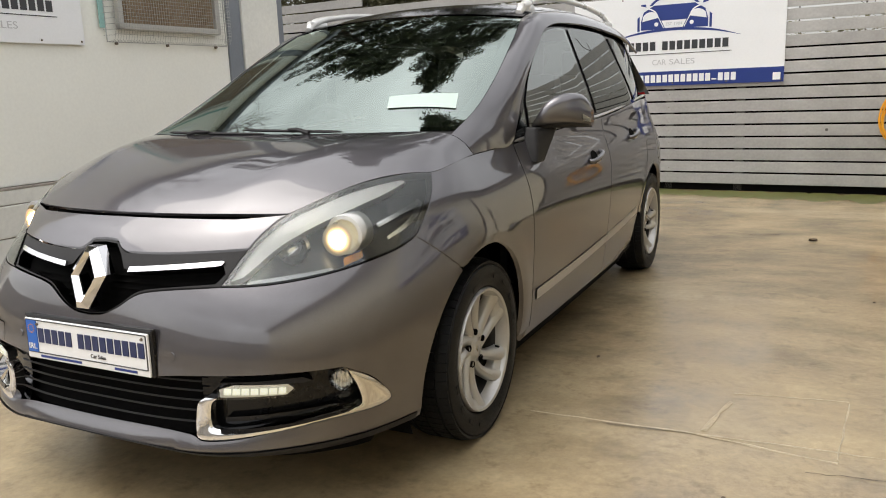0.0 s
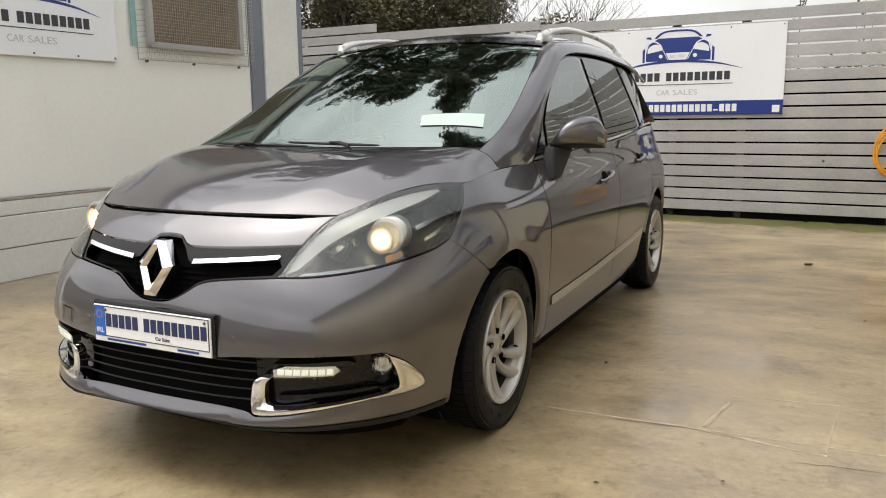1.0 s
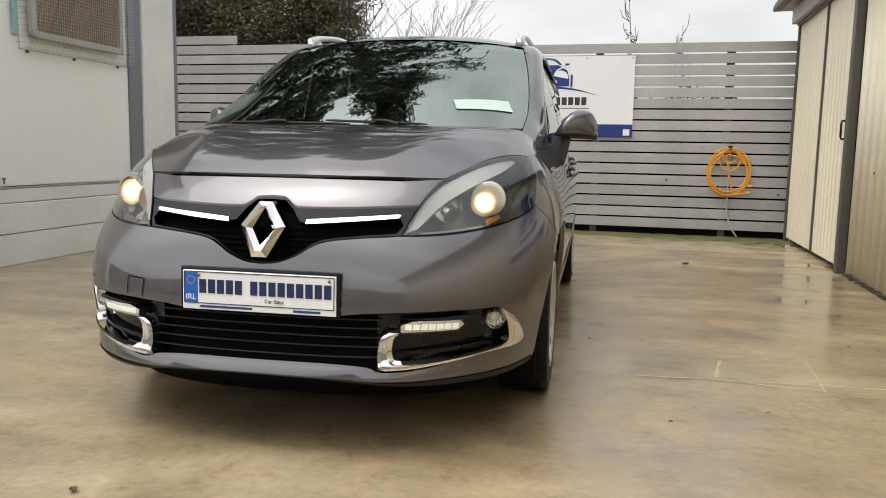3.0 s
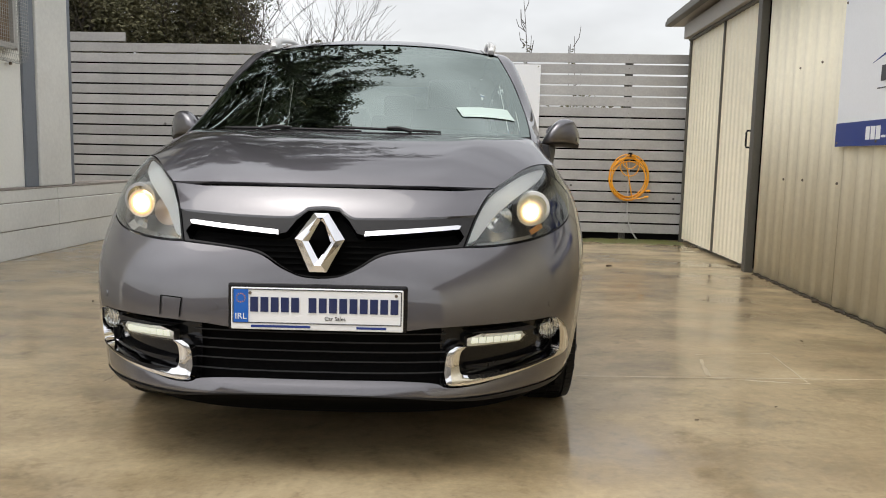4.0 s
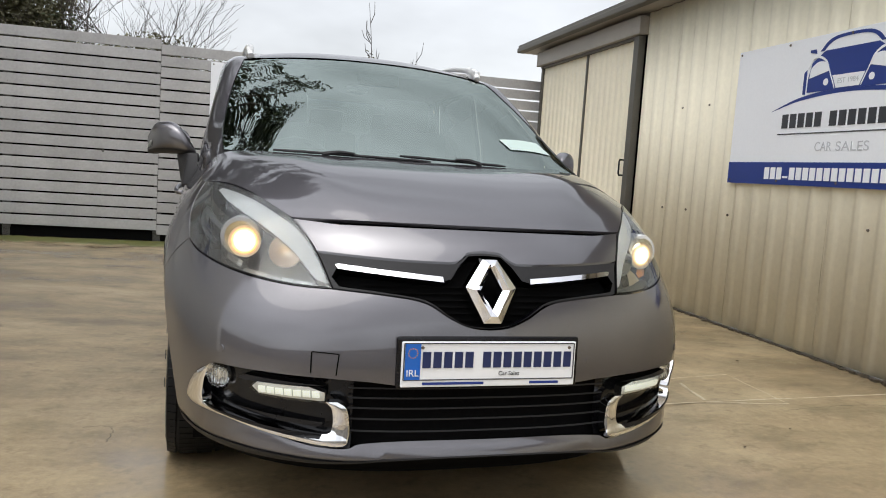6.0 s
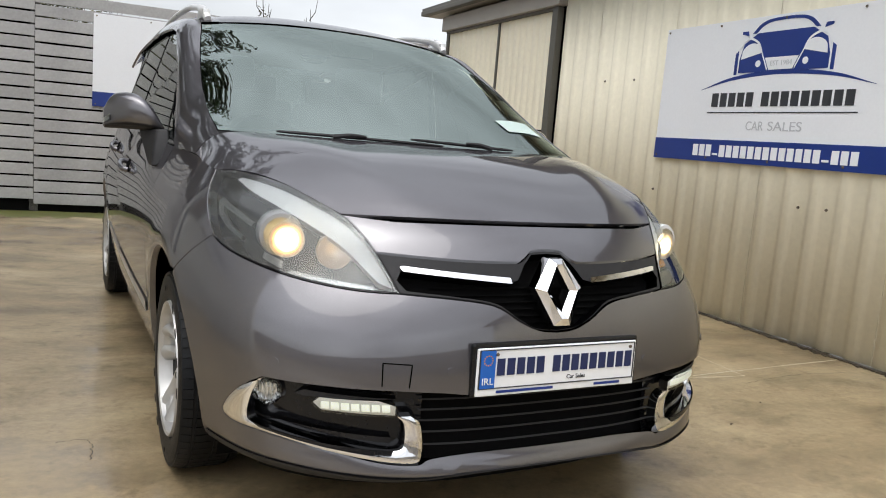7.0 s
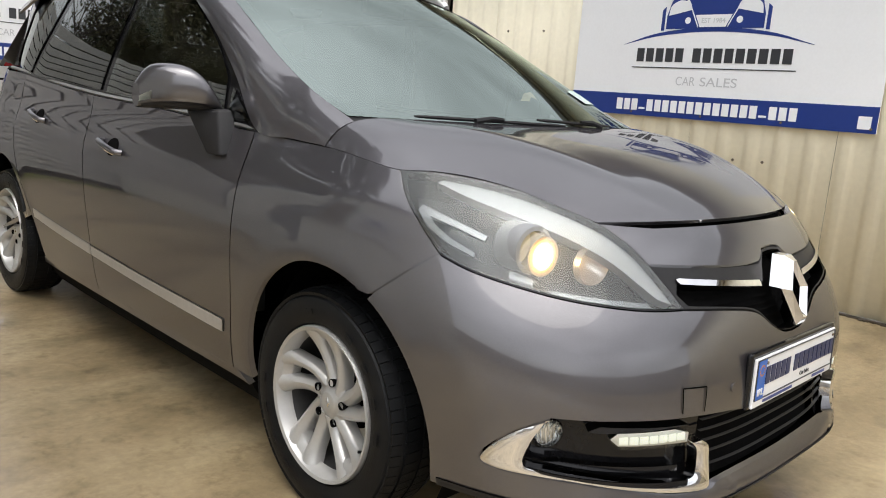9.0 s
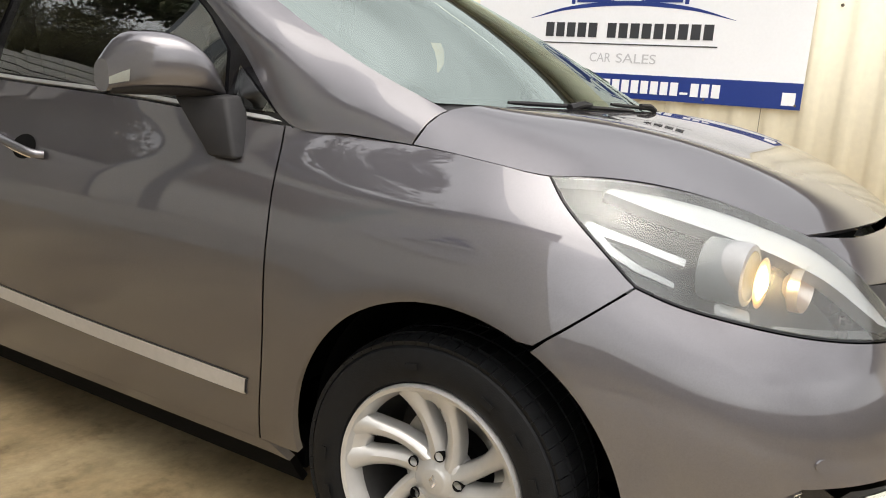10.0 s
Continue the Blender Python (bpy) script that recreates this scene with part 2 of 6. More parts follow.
M_PROJECTOR = lit_bowl("lit_projector", (1.0, 0.86, 0.58), (1.0, 0.66, 0.26), (0.0, 0.3, 1.4, 6.0, 7.0, 7.0))
M_PROJECTOR_WARM = lit_bowl("lit_warm_projector", (1.0, 0.78, 0.42), (1.0, 0.47, 0.10), (0.15, 0.8, 4.0, 13.0, 16.0, 16.0))
# faint emission standing for projector light scattered into this bowl
M_BOWL_WARM = lit_bowl("glow_tinted_bowl", (1.0, 0.62, 0.25), (1.0, 0.45, 0.12), (0.03, 0.05, 0.09, 0.16, 0.3, 0.4))
M_LENS_WORN = filmed_glass("worn_lamp_lens", (0.94, 0.95, 0.94), 1.75, (0.85, 0.87, 0.87), 0.02)
M_GLASS = glass("windscreen_glass", (0.62, 0.72, 0.67), 4.0, 0.0, (0.87, 1.0, 0.93))
M_CLOUD = surface("clouded_lamp_case", (0.04, 0.043, 0.047), 0.45, 0.1, coarse=7, vary=0.3)
M_DRUM = surface("dull_silver_drum", (0.25, 0.255, 0.26), 0.42, 0.0, vary=0.1)
# near-white, with the sky mirrored on the lens top put into the colour
M_PALEBLADE = surface("sky_pale_blade", (0.92, 0.92, 0.91), 0.30, 0.0, vary=0.05)
M_BLADEGREY = surface("clouded_silver_blade", (0.52, 0.53, 0.53), 0.38, 0.0, vary=0.08)
M_DAYCASE = surface("bright_day_lamp_case", (0.72, 0.72, 0.70), 0.30, 0.55, vary=0.06)
M_CASE = surface("grey_lamp_case", (0.045, 0.047, 0.05), 0.28, 0.2, vary=0.1)
M_FABRIC = surface("charcoal_seat_cloth", (0.05, 0.05, 0.052), 0.85, vary=0.2)
M_DASH = surface("dark_dashboard_plastic", (0.045, 0.047, 0.046), 0.6, vary=0.15)
M_PAPER = surface("pale_green_paper", (0.44, 0.54, 0.50), 0.7, vary=0.04)
M_LED = glow("lit_white_led", (0.90, 0.92, 0.82), 0.32)
M_BLADE = surface("dull_silver_blade", (0.27, 0.28, 0.285), 0.30, 0.9, vary=0.08)
M_REFLECT = surface("lamp_reflector", (0.80, 0.79, 0.76), 0.16, 1.0, vary=0.06)
M_AMBER = surface("amber_plastic", (0.75, 0.30, 0.04), 0.25, vary=0.1)
M_RED = surface("red_lamp_plastic", (0.42, 0.012, 0.015), 0.12, vary=0.1)
M_WHITE = surface("white_plate", (0.78, 0.79, 0.80), 0.25, vary=0.03, coat=0.3)
M_SIGN = surface("white_sign_board", (0.80, 0.815, 0.835), 0.42, vary=0.03, coarse=1.5)
M_NAVY = surface("navy_print", (0.012, 0.035, 0.20), 0.38, vary=0.06)
M_DEEP = surface("deep_blue_print", (0.012, 0.022, 0.085), 0.35, vary=0.05)
M_INK = surface("charcoal_print", (0.035, 0.037, 0.042), 0.4, vary=0.05)
M_PALEINK = surface("pale_grey_print", (0.50, 0.51, 0.53), 0.4, vary=0.05)
M_PLATEBLUE = surface("plate_blue", (0.01, 0.11, 0.46), 0.3, vary=0.05)
M_BOARD = surface("grey_painted_boards", (0.375, 0.37, 0.362), 0.55, coarse=2.5, fine=45, vary=0.16, bump=0.12, bump_scale=90, island=0.10)
M_POST = surface("dark_timber_post", (0.10, 0.095, 0.09), 0.7, vary=0.2)
M_RENDER = surface("pale_painted_render", (0.82, 0.83, 0.78), 0.75, coarse=0.8, fine=40, vary=0.05, bump=0.05, bump_scale=160)
M_PLINTH = surface("white_painted_blockwork", (0.70, 0.705, 0.665), 0.7, coarse=1.5, fine=30, vary=0.10, bump=0.18, bump_scale=70)
M_DULLWALL = surface("unseen_wall_grey", (0.40, 0.385, 0.36), 0.85, coarse=1.0, fine=25, vary=0.3, bump=0.2)
M_COPING = surface("weathered_coping", (0.30, 0.27, 0.24), 0.8, coarse=5, fine=40, vary=0.3, bump=0.2)
M_SLATE = surface("blue_grey_painted_steel", (0.17, 0.19, 0.22), 0.5, vary=0.12)
M_CLAD = surface("cream_steel_cladding", (0.82, 0.765, 0.60), 0.42, coarse=1.2, fine=25, vary=0.07, bump=0.03, bump_scale=40, island=0.02)
M_OLIVE = surface("dark_olive_steel", (0.085, 0.08, 0.066), 0.5, vary=0.15)
M_FASCIA = surface("grey_brown_steel", (0.30, 0.275, 0.24), 0.45, vary=0.10)
M_SCREW = surface("rusty_screw", (0.16, 0.13, 0.10), 0.6, 0.5, vary=0.3)
M_HOSE = surface("orange_yellow_hose", (0.80, 0.36, 0.02), 0.38, vary=0.08)
M_PIPE = surface("grey_pvc_pipe", (0.42, 0.42, 0.42), 0.45, vary=0.1)
M_WIRE = surface("galvanised_wire", (0.42, 0.43, 0.42), 0.4, 0.8, vary=0.15)
M_LOUVRE = surface("brown_vent_slats", (0.27, 0.19, 0.12), 0.65, vary=0.2)
M_TEAL = surface("faded_teal_plastic", (0.26, 0.46, 0.44), 0.5, vary=0.15)
M_ALUFRAME = surface("weathered_aluminium", (0.50, 0.49, 0.46), 0.5, 0.5, vary=0.15)
M_BARK = surface("grey_brown_bark", (0.075, 0.06, 0.045), 0.9, vary=0.3, bump=0.3)
M_LEAF = surface("dark_evergreen_leaf", (0.035, 0.05, 0.018), 0.5, coarse=1.2, vary=0.45)
M_SCRUB = surface("winter_scrub_leaf", (0.105, 0.098, 0.046), 0.65, coarse=1.5, vary=0.5)
M_SCRAP = surface("dead_leaf", (0.07, 0.045, 0.02), 0.6, vary=0.3)
M_TWIG = surface("bare_twig", (0.055, 0.045, 0.036), 0.85, vary=0.3)
M_MOSS = surface("green_algae_film", (0.10, 0.105, 0.03), 0.4, coarse=4, vary=0.35)
M_CRACK = surface("crack_dirt", (0.05, 0.038, 0.022), 0.8, vary=0.2)
M_LINE = surface("pale_cement_joint", (0.38, 0.315, 0.215), 0.4, coarse=25, fine=120, vary=0.3, bump=0.5, bump_scale=120)


# ---- mesh helpers ----
def link(name, mesh, mat, parent=None, label="", smooth=True):
    ob = new(name, mesh)
    mesh.materials.append(mat)
    if smooth:
        mesh.shade_smooth()
    if parent:
        ob.parent = parent
    if label:
        tagged(ob, label)
    return ob


def part(name, bm, mat, parent=None, label="", smooth=False):
    me = bpy.data.meshes.new(name)
    bmesh.ops.recalc_face_normals(bm, faces=bm.faces)
    bm.to_mesh(me)
    bm.free()
    return link(name, me, mat, parent, label, smooth)


def soft(name, bm, mat, parent=None, label=""):
    ob = part(name, bm, mat, parent, label, True)
    ob.data.set_sharp_from_angle(angle=radians(38))
    return ob


def thing(name, label, category, group="", at=None, kind=""):
    ob = new(name)
    ob.empty_display_size = 0.1
    if at is not None:
        ob.matrix_world = at
    return tagged(ob, label, category, group, kind)


def box(size, centre=(0, 0, 0), bevel=0.0, bm=None, turn=None):
    bm = bm or bmesh.new()
    m = Matrix.Translation(centre) @ (turn or Matrix()) @ Matrix.Diagonal((*size, 1))
    made = bmesh.ops.create_cube(bm, size=1, matrix=m)["verts"]
    if bevel:
        edges = list({e for v in made for e in v.link_edges})
        bmesh.ops.bevel(bm, geom=edges, offset=bevel, segments=2, affect="EDGES", profile=0.6)
    return bm


def tube(points, radius, bm=None, sides=8, closed=False, cap=True):
    """A round bar along points; radius is a number or one for each point."""
    bm = bm or bmesh.new()
    pts = [Vector(p) for p in points]
    n = len(pts)
    rad = radius if isinstance(radius, (list, tuple)) else [radius] * n
    rings = []
    ref = None
    for i, p in enumerate(pts):
        a = pts[(i - 1) % n] if closed or i else p
        b = pts[(i + 1) % n] if closed or i < n - 1 else p
        d = (b - a).normalized()
        if ref is None:
            ref = Vector((0, 0, 1)) if abs(d.z) < 0.9 else Vector((1, 0, 0))
        u = d.cross(ref)
        if u.length < 1e-4:
            u = d.cross(Vector((1, 0.3, 0)))
        u.normalize()
        w = u.cross(d)
        ref = w
        rings.append([bm.verts.new(p + (u * math.cos(t) + w * math.sin(t)) * rad[i]) for t in (2 * math.pi * k / sides for k in range(sides))])
    for i in range(n if closed else n - 1):
        r0, r1 = rings[i], rings[(i + 1) % n]
        for k in range(sides):
            bm.faces.new((r0[k], r0[(k + 1) % sides], r1[(k + 1) % sides], r1[k]))
    if cap and not closed:
        bm.faces.new(rings[0])
        bm.faces.new(rings[-1])
    return bm


def lathe(profile, axis="x", sides=48, bm=None, centre=(0, 0, 0)):
    """Turns a profile of (radius, along) round an axis."""
    bm = bm or bmesh.new()
    rings = []
    for k in range(sides):
        t = 2 * math.pi * k / sides
        ring = []
        for r, h in profile:
            p = {"x": (h, r * math.cos(t), r * math.sin(t)), "y": (r * math.cos(t), h, r * math.sin(t)), "z": (r * math.cos(t), r * math.sin(t), h)}[axis]
            ring.append(bm.verts.new(Vector(p) + Vector(centre)))
        rings.append(ring)
    for k in range(sides):
        a, b = rings[k], rings[(k + 1) % sides]
        for i in range(len(profile) - 1):
            bm.faces.new((a[i], b[i], b[i + 1], a[i + 1]))
    bmesh.ops.remove_doubles(bm, verts=bm.verts, dist=1e-5)
    return bm


def prism(outline, depth, bm=None, place=None):
    """A flat plate from a closed outline in x, z, with its face at y = 0 and its back at y = depth."""
    bm = bm or bmesh.new()
    place = place or Matrix()
    f = [bm.verts.new(place @ Vector((x, 0, z))) for x, z in outline]
    b = [bm.verts.new(place @ Vector((x, depth, z))) for x, z in outline]
    bm.faces.new(f)
    bm.faces.new(list(reversed(b)))
    n = len(outline)
    for i in range(n):
        bm.faces.new((f[i], b[i], b[(i + 1) % n], f[(i + 1) % n]))
    return bm


def smooth_line(pts, steps=8, closed=False):
    """Catmull-Rom points through pts, of any dimension."""
    p = [np.array(q, float) for q in pts]
    n = len(p)
    out = []
    for i in range(n if closed else n - 1):
        a = p[i - 1] if closed or i else 2 * p[0] - p[1]
        b, c = p[i], p[(i + 1) % n]
        d = p[(i + 2) % n] if closed or i < n - 2 else 2 * p[-1] - p[-2]
        for k in range(steps):
            t = k / steps
            out.append(0.5 * (2 * b + (c - a) * t + (2 * a - 5 * b + 4 * c - d) * t * t + (3 * b - a - 3 * c + d) * t ** 3))
    if not closed:
        out.append(p[-1])
    return [tuple(float(v) for v in q) for q in out]


def resample(line, count):
    """count points evenly spaced along a line."""
    p = np.array(line, float)
    d = np.r_[0, np.cumsum(np.linalg.norm(np.diff(p, axis=0), axis=1))]
    return [tuple(float(np.interp(t, d, p[:, k])) for k in range(p.shape[1])) for t in np.linspace(0, d[-1], count)]


def grid(name, fn, nu, nv, mat, parent=None, label="", flip=False, thick=0.0):
    """A sheet from fn(u, v) with u and v from 0 to 1."""
    verts = [tuple(fn(i / nu, j / nv)) for j in range(nv + 1) for i in range(nu + 1)]
    faces = []
    for j in range(nv):
        for i in range(nu):
            a = j * (nu + 1) + i
            f = (a, a + 1, a + nu + 2, a + nu + 1)
            faces.append(f[::-1] if flip else f)
    me = bpy.data.meshes.new(name)
    me.from_pydata(verts, [], faces)
    ob = link(name, me, mat, parent, label)
    if thick:
        count = [0] * len(me.edges)
        for loop in me.loops:
            count[loop.edge_index] += 1
        for e in me.edges:
            e.use_edge_sharp = count[e.index] == 1
        so = ob.modifiers.new("thickness", "SOLIDIFY")
        so.thickness, so.offset = thick, -1
    return ob


def inset(poly, d):
    """Moves a closed 2D outline inward by d (outward if negative)."""
    p = np.array(poly, float)
    area = 0.5 * np.sum(p[:, 0] * np.roll(p[:, 1], -1) - np.roll(p[:, 0], -1) * p[:, 1])
    t = np.roll(p, -1, axis=0) - p
    t /= np.maximum(np.linalg.norm(t, axis=1, keepdims=True), 1e-9)
    nrm = np.stack([-t[:, 1], t[:, 0]], 1) * (1 if area > 0 else -1)
    m = nrm + np.roll(nrm, 1, axis=0)
    ln = np.maximum(np.linalg.norm(m, axis=1, keepdims=True), 0.5)
    return [tuple(q) for q in p + m / ln * d]


def tidy(poly, least=0.003):
    out = []
    for q in poly:
        if not out or math.hypot(q[0] - out[-1][0], q[1] - out[-1][1]) > least:
            out.append(q)
    if math.hypot(out[0][0] - out[-1][0], out[0][1] - out[-1][1]) <= least:
        out.pop()
    return out


def densify(poly, step):
    out = []
    for i, a in enumerate(poly):
        b = poly[(i + 1) % len(poly)]
        k = max(1, int(math.hypot(b[0] - a[0], b[1] - a[1]) / step))
        out += [(a[0] + (b[0] - a[0]) * j / k, a[1] + (b[1] - a[1]) * j / k) for j in range(k)]
    return out


def inside_many(pts, poly):
    x, y = pts[:, 0], pts[:, 1]
    hit = np.zeros(len(pts), bool)
    n = len(poly)
    for i in range(n):
        (x0, y0), (x1, y1) = poly[i], poly[(i + 1) % n]
        if y0 == y1:
            continue
        c = ((y0 > y) != (y1 > y)) & (x < (x1 - x0) * (y - y0) / (y1 - y0) + x0)
        hit ^= c
    return hit


def panel(name, skin, outline, mat, parent=None, label="", holes=(), gap=0.0026, step=0.03, lift=0.0, flange=0.02, crown=0.0):
    """A sheet cut by a 2D outline out of a curved skin(p, q), with its rim folded inward by flange."""
    loops = [densify(tidy(inset(tidy(outline), gap)), step * 0.7)] + [densify(tidy(inset(tidy(h), -gap)), step * 0.7) for h in holes]
    ol = np.array(loops[0])
    lo, hi = ol.min(0), ol.max(0)
    gx, gy = np.meshgrid(np.arange(lo[0] + step / 2, hi[0], step), np.arange(lo[1] + step / 2, hi[1], step))
    pts = np.stack([gx.ravel(), gy.ravel()], 1)
    keep = inside_many(pts, loops[0])
    for h in loops[1:]:
        keep &= ~inside_many(pts, h)
    pts = pts[keep]
    border = np.concatenate([np.array(q) for q in loops])
    if len(pts):
        far = np.array([np.min(np.hypot(border[:, 0] - a, border[:, 1] - b)) > step * 0.45 for a, b in pts])
        pts = pts[far]
    flat, edges = [], []
    for q in loops:
        o = len(flat)
        flat += [Vector(v) for v in q]
        edges += [(o + i, o + (i + 1) % len(q)) for i in range(len(q))]
    nb = len(flat)
    flat += [Vector((float(a), float(b))) for a, b in pts]
    v2, _, tris, _, _, _ = delaunay_2d_cdt(flat, edges, [], 0, 1e-6)
    mids = np.array([[sum(v2[i][k] for i in t) / 3 for k in (0, 1)] for t in tris])
    good = inside_many(mids, loops[0])
    for h in loops[1:]:
        good &= ~inside_many(mids, h)
    tris = [tuple(t) for t, g in zip(tris, good) if g]

    def place(p, q):
        a = Vector(skin(p, q))
        n = (Vector(skin(p + 0.004, q)) - Vector(skin(p - 0.004, q))).cross(Vector(skin(p, q + 0.004)) - Vector(skin(p, q - 0.004)))
        n.normalize()
        return a + n * lift, n

    verts, normals = [], []
    for v in v2:
        a, n = place(v[0], v[1])
        verts.append(a)
        normals.append(n)
    if crown:
        for i, v in enumerate(v2):
            d = min(1.0, float(np.min(np.hypot(border[:, 0] - v[0], border[:, 1] - v[1]))) / 0.016)
            verts[i] = verts[i] + normals[i] * crown * (1 - (1 - d) ** 2)
    faces = [t if (Vector(v2[t[1]]) - Vector(v2[t[0]])).cross(Vector(v2[t[2]]) - Vector(v2[t[0]])) > 0 else t[::-1] for t in tris]
    if flange:
        for q in loops:
            o = len(verts)
            k = len(q)
            for c in q:
                a, n = place(*c)
                verts += [a, a - n * flange]
                normals += [n, n]
            faces += [(o + 2 * i, o + 2 * i + 1, o + 2 * ((i + 1) % k) + 1, o + 2 * ((i + 1) % k)) for i in range(k)]
    me = bpy.data.meshes.new(name)
    me.from_pydata([tuple(v) for v in verts], [], faces)
    me.shade_smooth()
    if not crown:
        me.normals_split_custom_set_from_vertices([tuple(n) for n in normals])
    return link(name, me, mat, parent, label, False)


def words(name, text, size, mat, parent, at, depth=0.002, width=0.0):
    """Raised lettering, centred, in Blender's own font; width: the whole line's length."""
    cu = bpy.data.curves.new(name, "FONT")
    cu.body, cu.size, cu.extrude, cu.align_x, cu.align_y = text, size, depth, "CENTER", "CENTER"
    tmp = bpy.data.objects.new(name, cu)
    scene.collection.objects.link(tmp)
    bpy.context.view_layer.update()
    me = bpy.data.meshes.new_from_object(tmp.evaluated_get(bpy.context.evaluated_depsgraph_get()))
    bpy.data.objects.remove(tmp)
    if width:
        xs = [v.co.x for v in me.vertices]
        k = width / (max(xs) - min(xs))
        for v in me.vertices:
            v.co.x *= k
    ob = link(name, me, mat, parent, "", False)
    ob.matrix_local = at
    return ob


# ---- ground ----
def floor_z(x, y):
    """The yard's shallow fall into a worn hollow where cars are parked."""
    dip = 0.045 * math.exp(-((x + 0.9) / 0.85) ** 2) + 0.022 * math.exp(-((x - 0.85) / 0.45) ** 2)
    return -dip * math.exp(-(max(0.0, abs(y - 2.2) - 2.4) / 1.2) ** 2)


def ground_sheet():
    bm = bmesh.new()
    fine = [-6 + 0.25 * k for k in range(61)]
    xs = [-600, -60, -12] + fine + [12, 60, 600]
    vs = [[bm.verts.new((x, y, floor_z(x, y))) for x in xs] for y in xs]
    for j in range(len(xs) - 1):
        for i in range(len(xs) - 1):
            bm.faces.new((vs[j][i], vs[j][i + 1], vs[j + 1][i + 1], vs[j + 1][i]))
    ob = part("ground", bm, M_CONCRETE, smooth=True)
    return tagged(ob, "wet brown trowelled concrete yard floor with puddles and stains", "ground", kind="structure")


ground_sheet()


def wobble_strip(name, a, b, width, z, mat, label, seed, rough=0.5):
    """A thin uneven strip of stuff lying on the floor from a to b."""
    rnd = random.Random(seed)
    a, b = Vector(a), Vector(b)
    d = (b - a).normalized()
    n = Vector((-d.y, d.x, 0))
    k = max(4, int((b - a).length / 0.06))
    bm = bmesh.new()
    rows = []
    for i in range(k + 1):
        p = a.lerp(b, i / k)
        w0, w1 = (width * (0.5 + rough * (rnd.random() - 0.5)) for _ in range(2))
        rows.append([bm.verts.new((*(p - n * w0).xy, z * 0.3)), bm.verts.new((*p.xy, z)), bm.verts.new((*(p + n * w1).xy, z * 0.3))])
    for r0, r1 in zip(rows, rows[1:]):
        bm.faces.new((r0[0], r0[1], r1[1], r1[0]))
        bm.faces.new((r0[1], r0[2], r1[2], r1[1]))
    return tagged(part(name, bm, mat, smooth=True), label, "joint", kind="structure")


wobble_strip("trim_joint_long", (0.98, 1.115, 0), (3.0, 1.20, 0), 0.009, 0.002, M_LINE, "worn cement joint across the wet concrete floor", 3, 0.95)
wobble_strip("trim_patch_near", (1.58, 1.135, 0), (2.02, 1.075, 0), 0.014, 0.0025, M_LINE, "worn raised cement edge of a floor patch", 4, 0.8)
wobble_strip("trim_patch_side", (1.60, 1.17, 0), (1.655, 1.47, 0), 0.014, 0.0025, M_LINE, "worn raised cement edge of a floor patch", 5, 0.8)
wobble_strip("trim_patch_far", (1.66, 1.56, 0), (2.06, 1.62, 0), 0.008, 0.002, M_LINE, "thin cement edge of a floor patch", 6, 0.9)
wobble_strip("trim_patch_end", (2.02, 1.10, 0), (2.06, 1.60, 0), 0.007, 0.002, M_LINE, "thin cement edge of a floor patch", 9, 0.9)


def crack(name, pts, seed):
    """A hairline crack that wanders over the floor."""
    rnd = random.Random(seed)
    line = [Vector(p) for p in smooth_line([(x, y, 0.0) for x, y in pts], 9)]
    bm = bmesh.new()
    rows = []
    for i, p in enumerate(line):
        d = (line[min(i + 1, len(line) - 1)] - line[max(i - 1, 0)]).normalized()
        side = Vector((-d.y, d.x, 0))
        q = p + side * rnd.uniform(-0.006, 0.006)
        w = rnd.uniform(0.0008, 0.0024)
        rows.append([bm.verts.new((*(q + side * k * w).xy, floor_z(q.x, q.y) + 0.0022)) for k in (-1, 1)])
    for r0, r1 in zip(rows, rows[1:]):
        bm.faces.new((r0[0], r0[1], r1[1], r1[0]))
    tagged(part(name, bm, M_CRACK), "dark hairline crack in the concrete floor", "crack", kind="structure")


crack("trim_crack_one", [(-1.21, 1.15), (-1.12, 1.16), (-1.10, 1.11), (-1.11, 0.98)], 1)
crack("trim_crack_three", [(1.93, 0.98), (2.11, 1.0), (2.4, 1.02), (2.7, 0.98)], 3)
wobble_strip("trim_algae", (-3.3, 7.5, 0), (3.2, 7.1, 0), 0.55, 0.004, M_MOSS, "green algae film on wet concrete below the fence", 7, 0.5)


def build_scrap(x, y, size, turn):
    """A curled dead leaf lying on the floor."""
    bm = bmesh.new()
    rows = []
    for k in range(6):
        a = k / 5
        w = size * 0.45 * math.sin(math.pi * (0.06 + 0.9 * a))
        rows.append([bm.verts.new((size * (a - 0.5), q * w, 0.003 + size * 0.25 * abs(q) + size * 0.15 * (a - 0.5) ** 2)) for q in (-1, 0, 1)])
    for r0, r1 in zip(rows, rows[1:]):
        for i in (0, 1):
            bm.faces.new((r0[i], r0[i + 1], r1[i + 1], r1[i]))
    ob = part("dead_leaf", bm, M_SCRAP, smooth=True)
    ob.matrix_world = pose(x, y, floor_z(x, y) + 0.001, 0, 0, turn)
    tagged(ob, "small dark dead leaf lying on wet concrete", "leaf", "leaves on the floor")


for x, y, size, turn in ((1.865, 4.773, 0.06, 20), (1.05, 1.82, 0.022, 70), (-0.395, -0.40, 0.03, 130), (1.35, 0.55, 0.016, 10), (1.72, 0.72, 0.013, 200), (2.2, 3.1, 0.02, 44), (-1.9, 2.6, 0.02, 80), (2.35, 1.9, 0.018, 300)):
    build_scrap(x, y, size, turn)


# ---- timber fence ----
FENCE = math.atan(-0.055)


def fence_at(x, off=0.0):
    return 7.55 - 0.055 * x + off


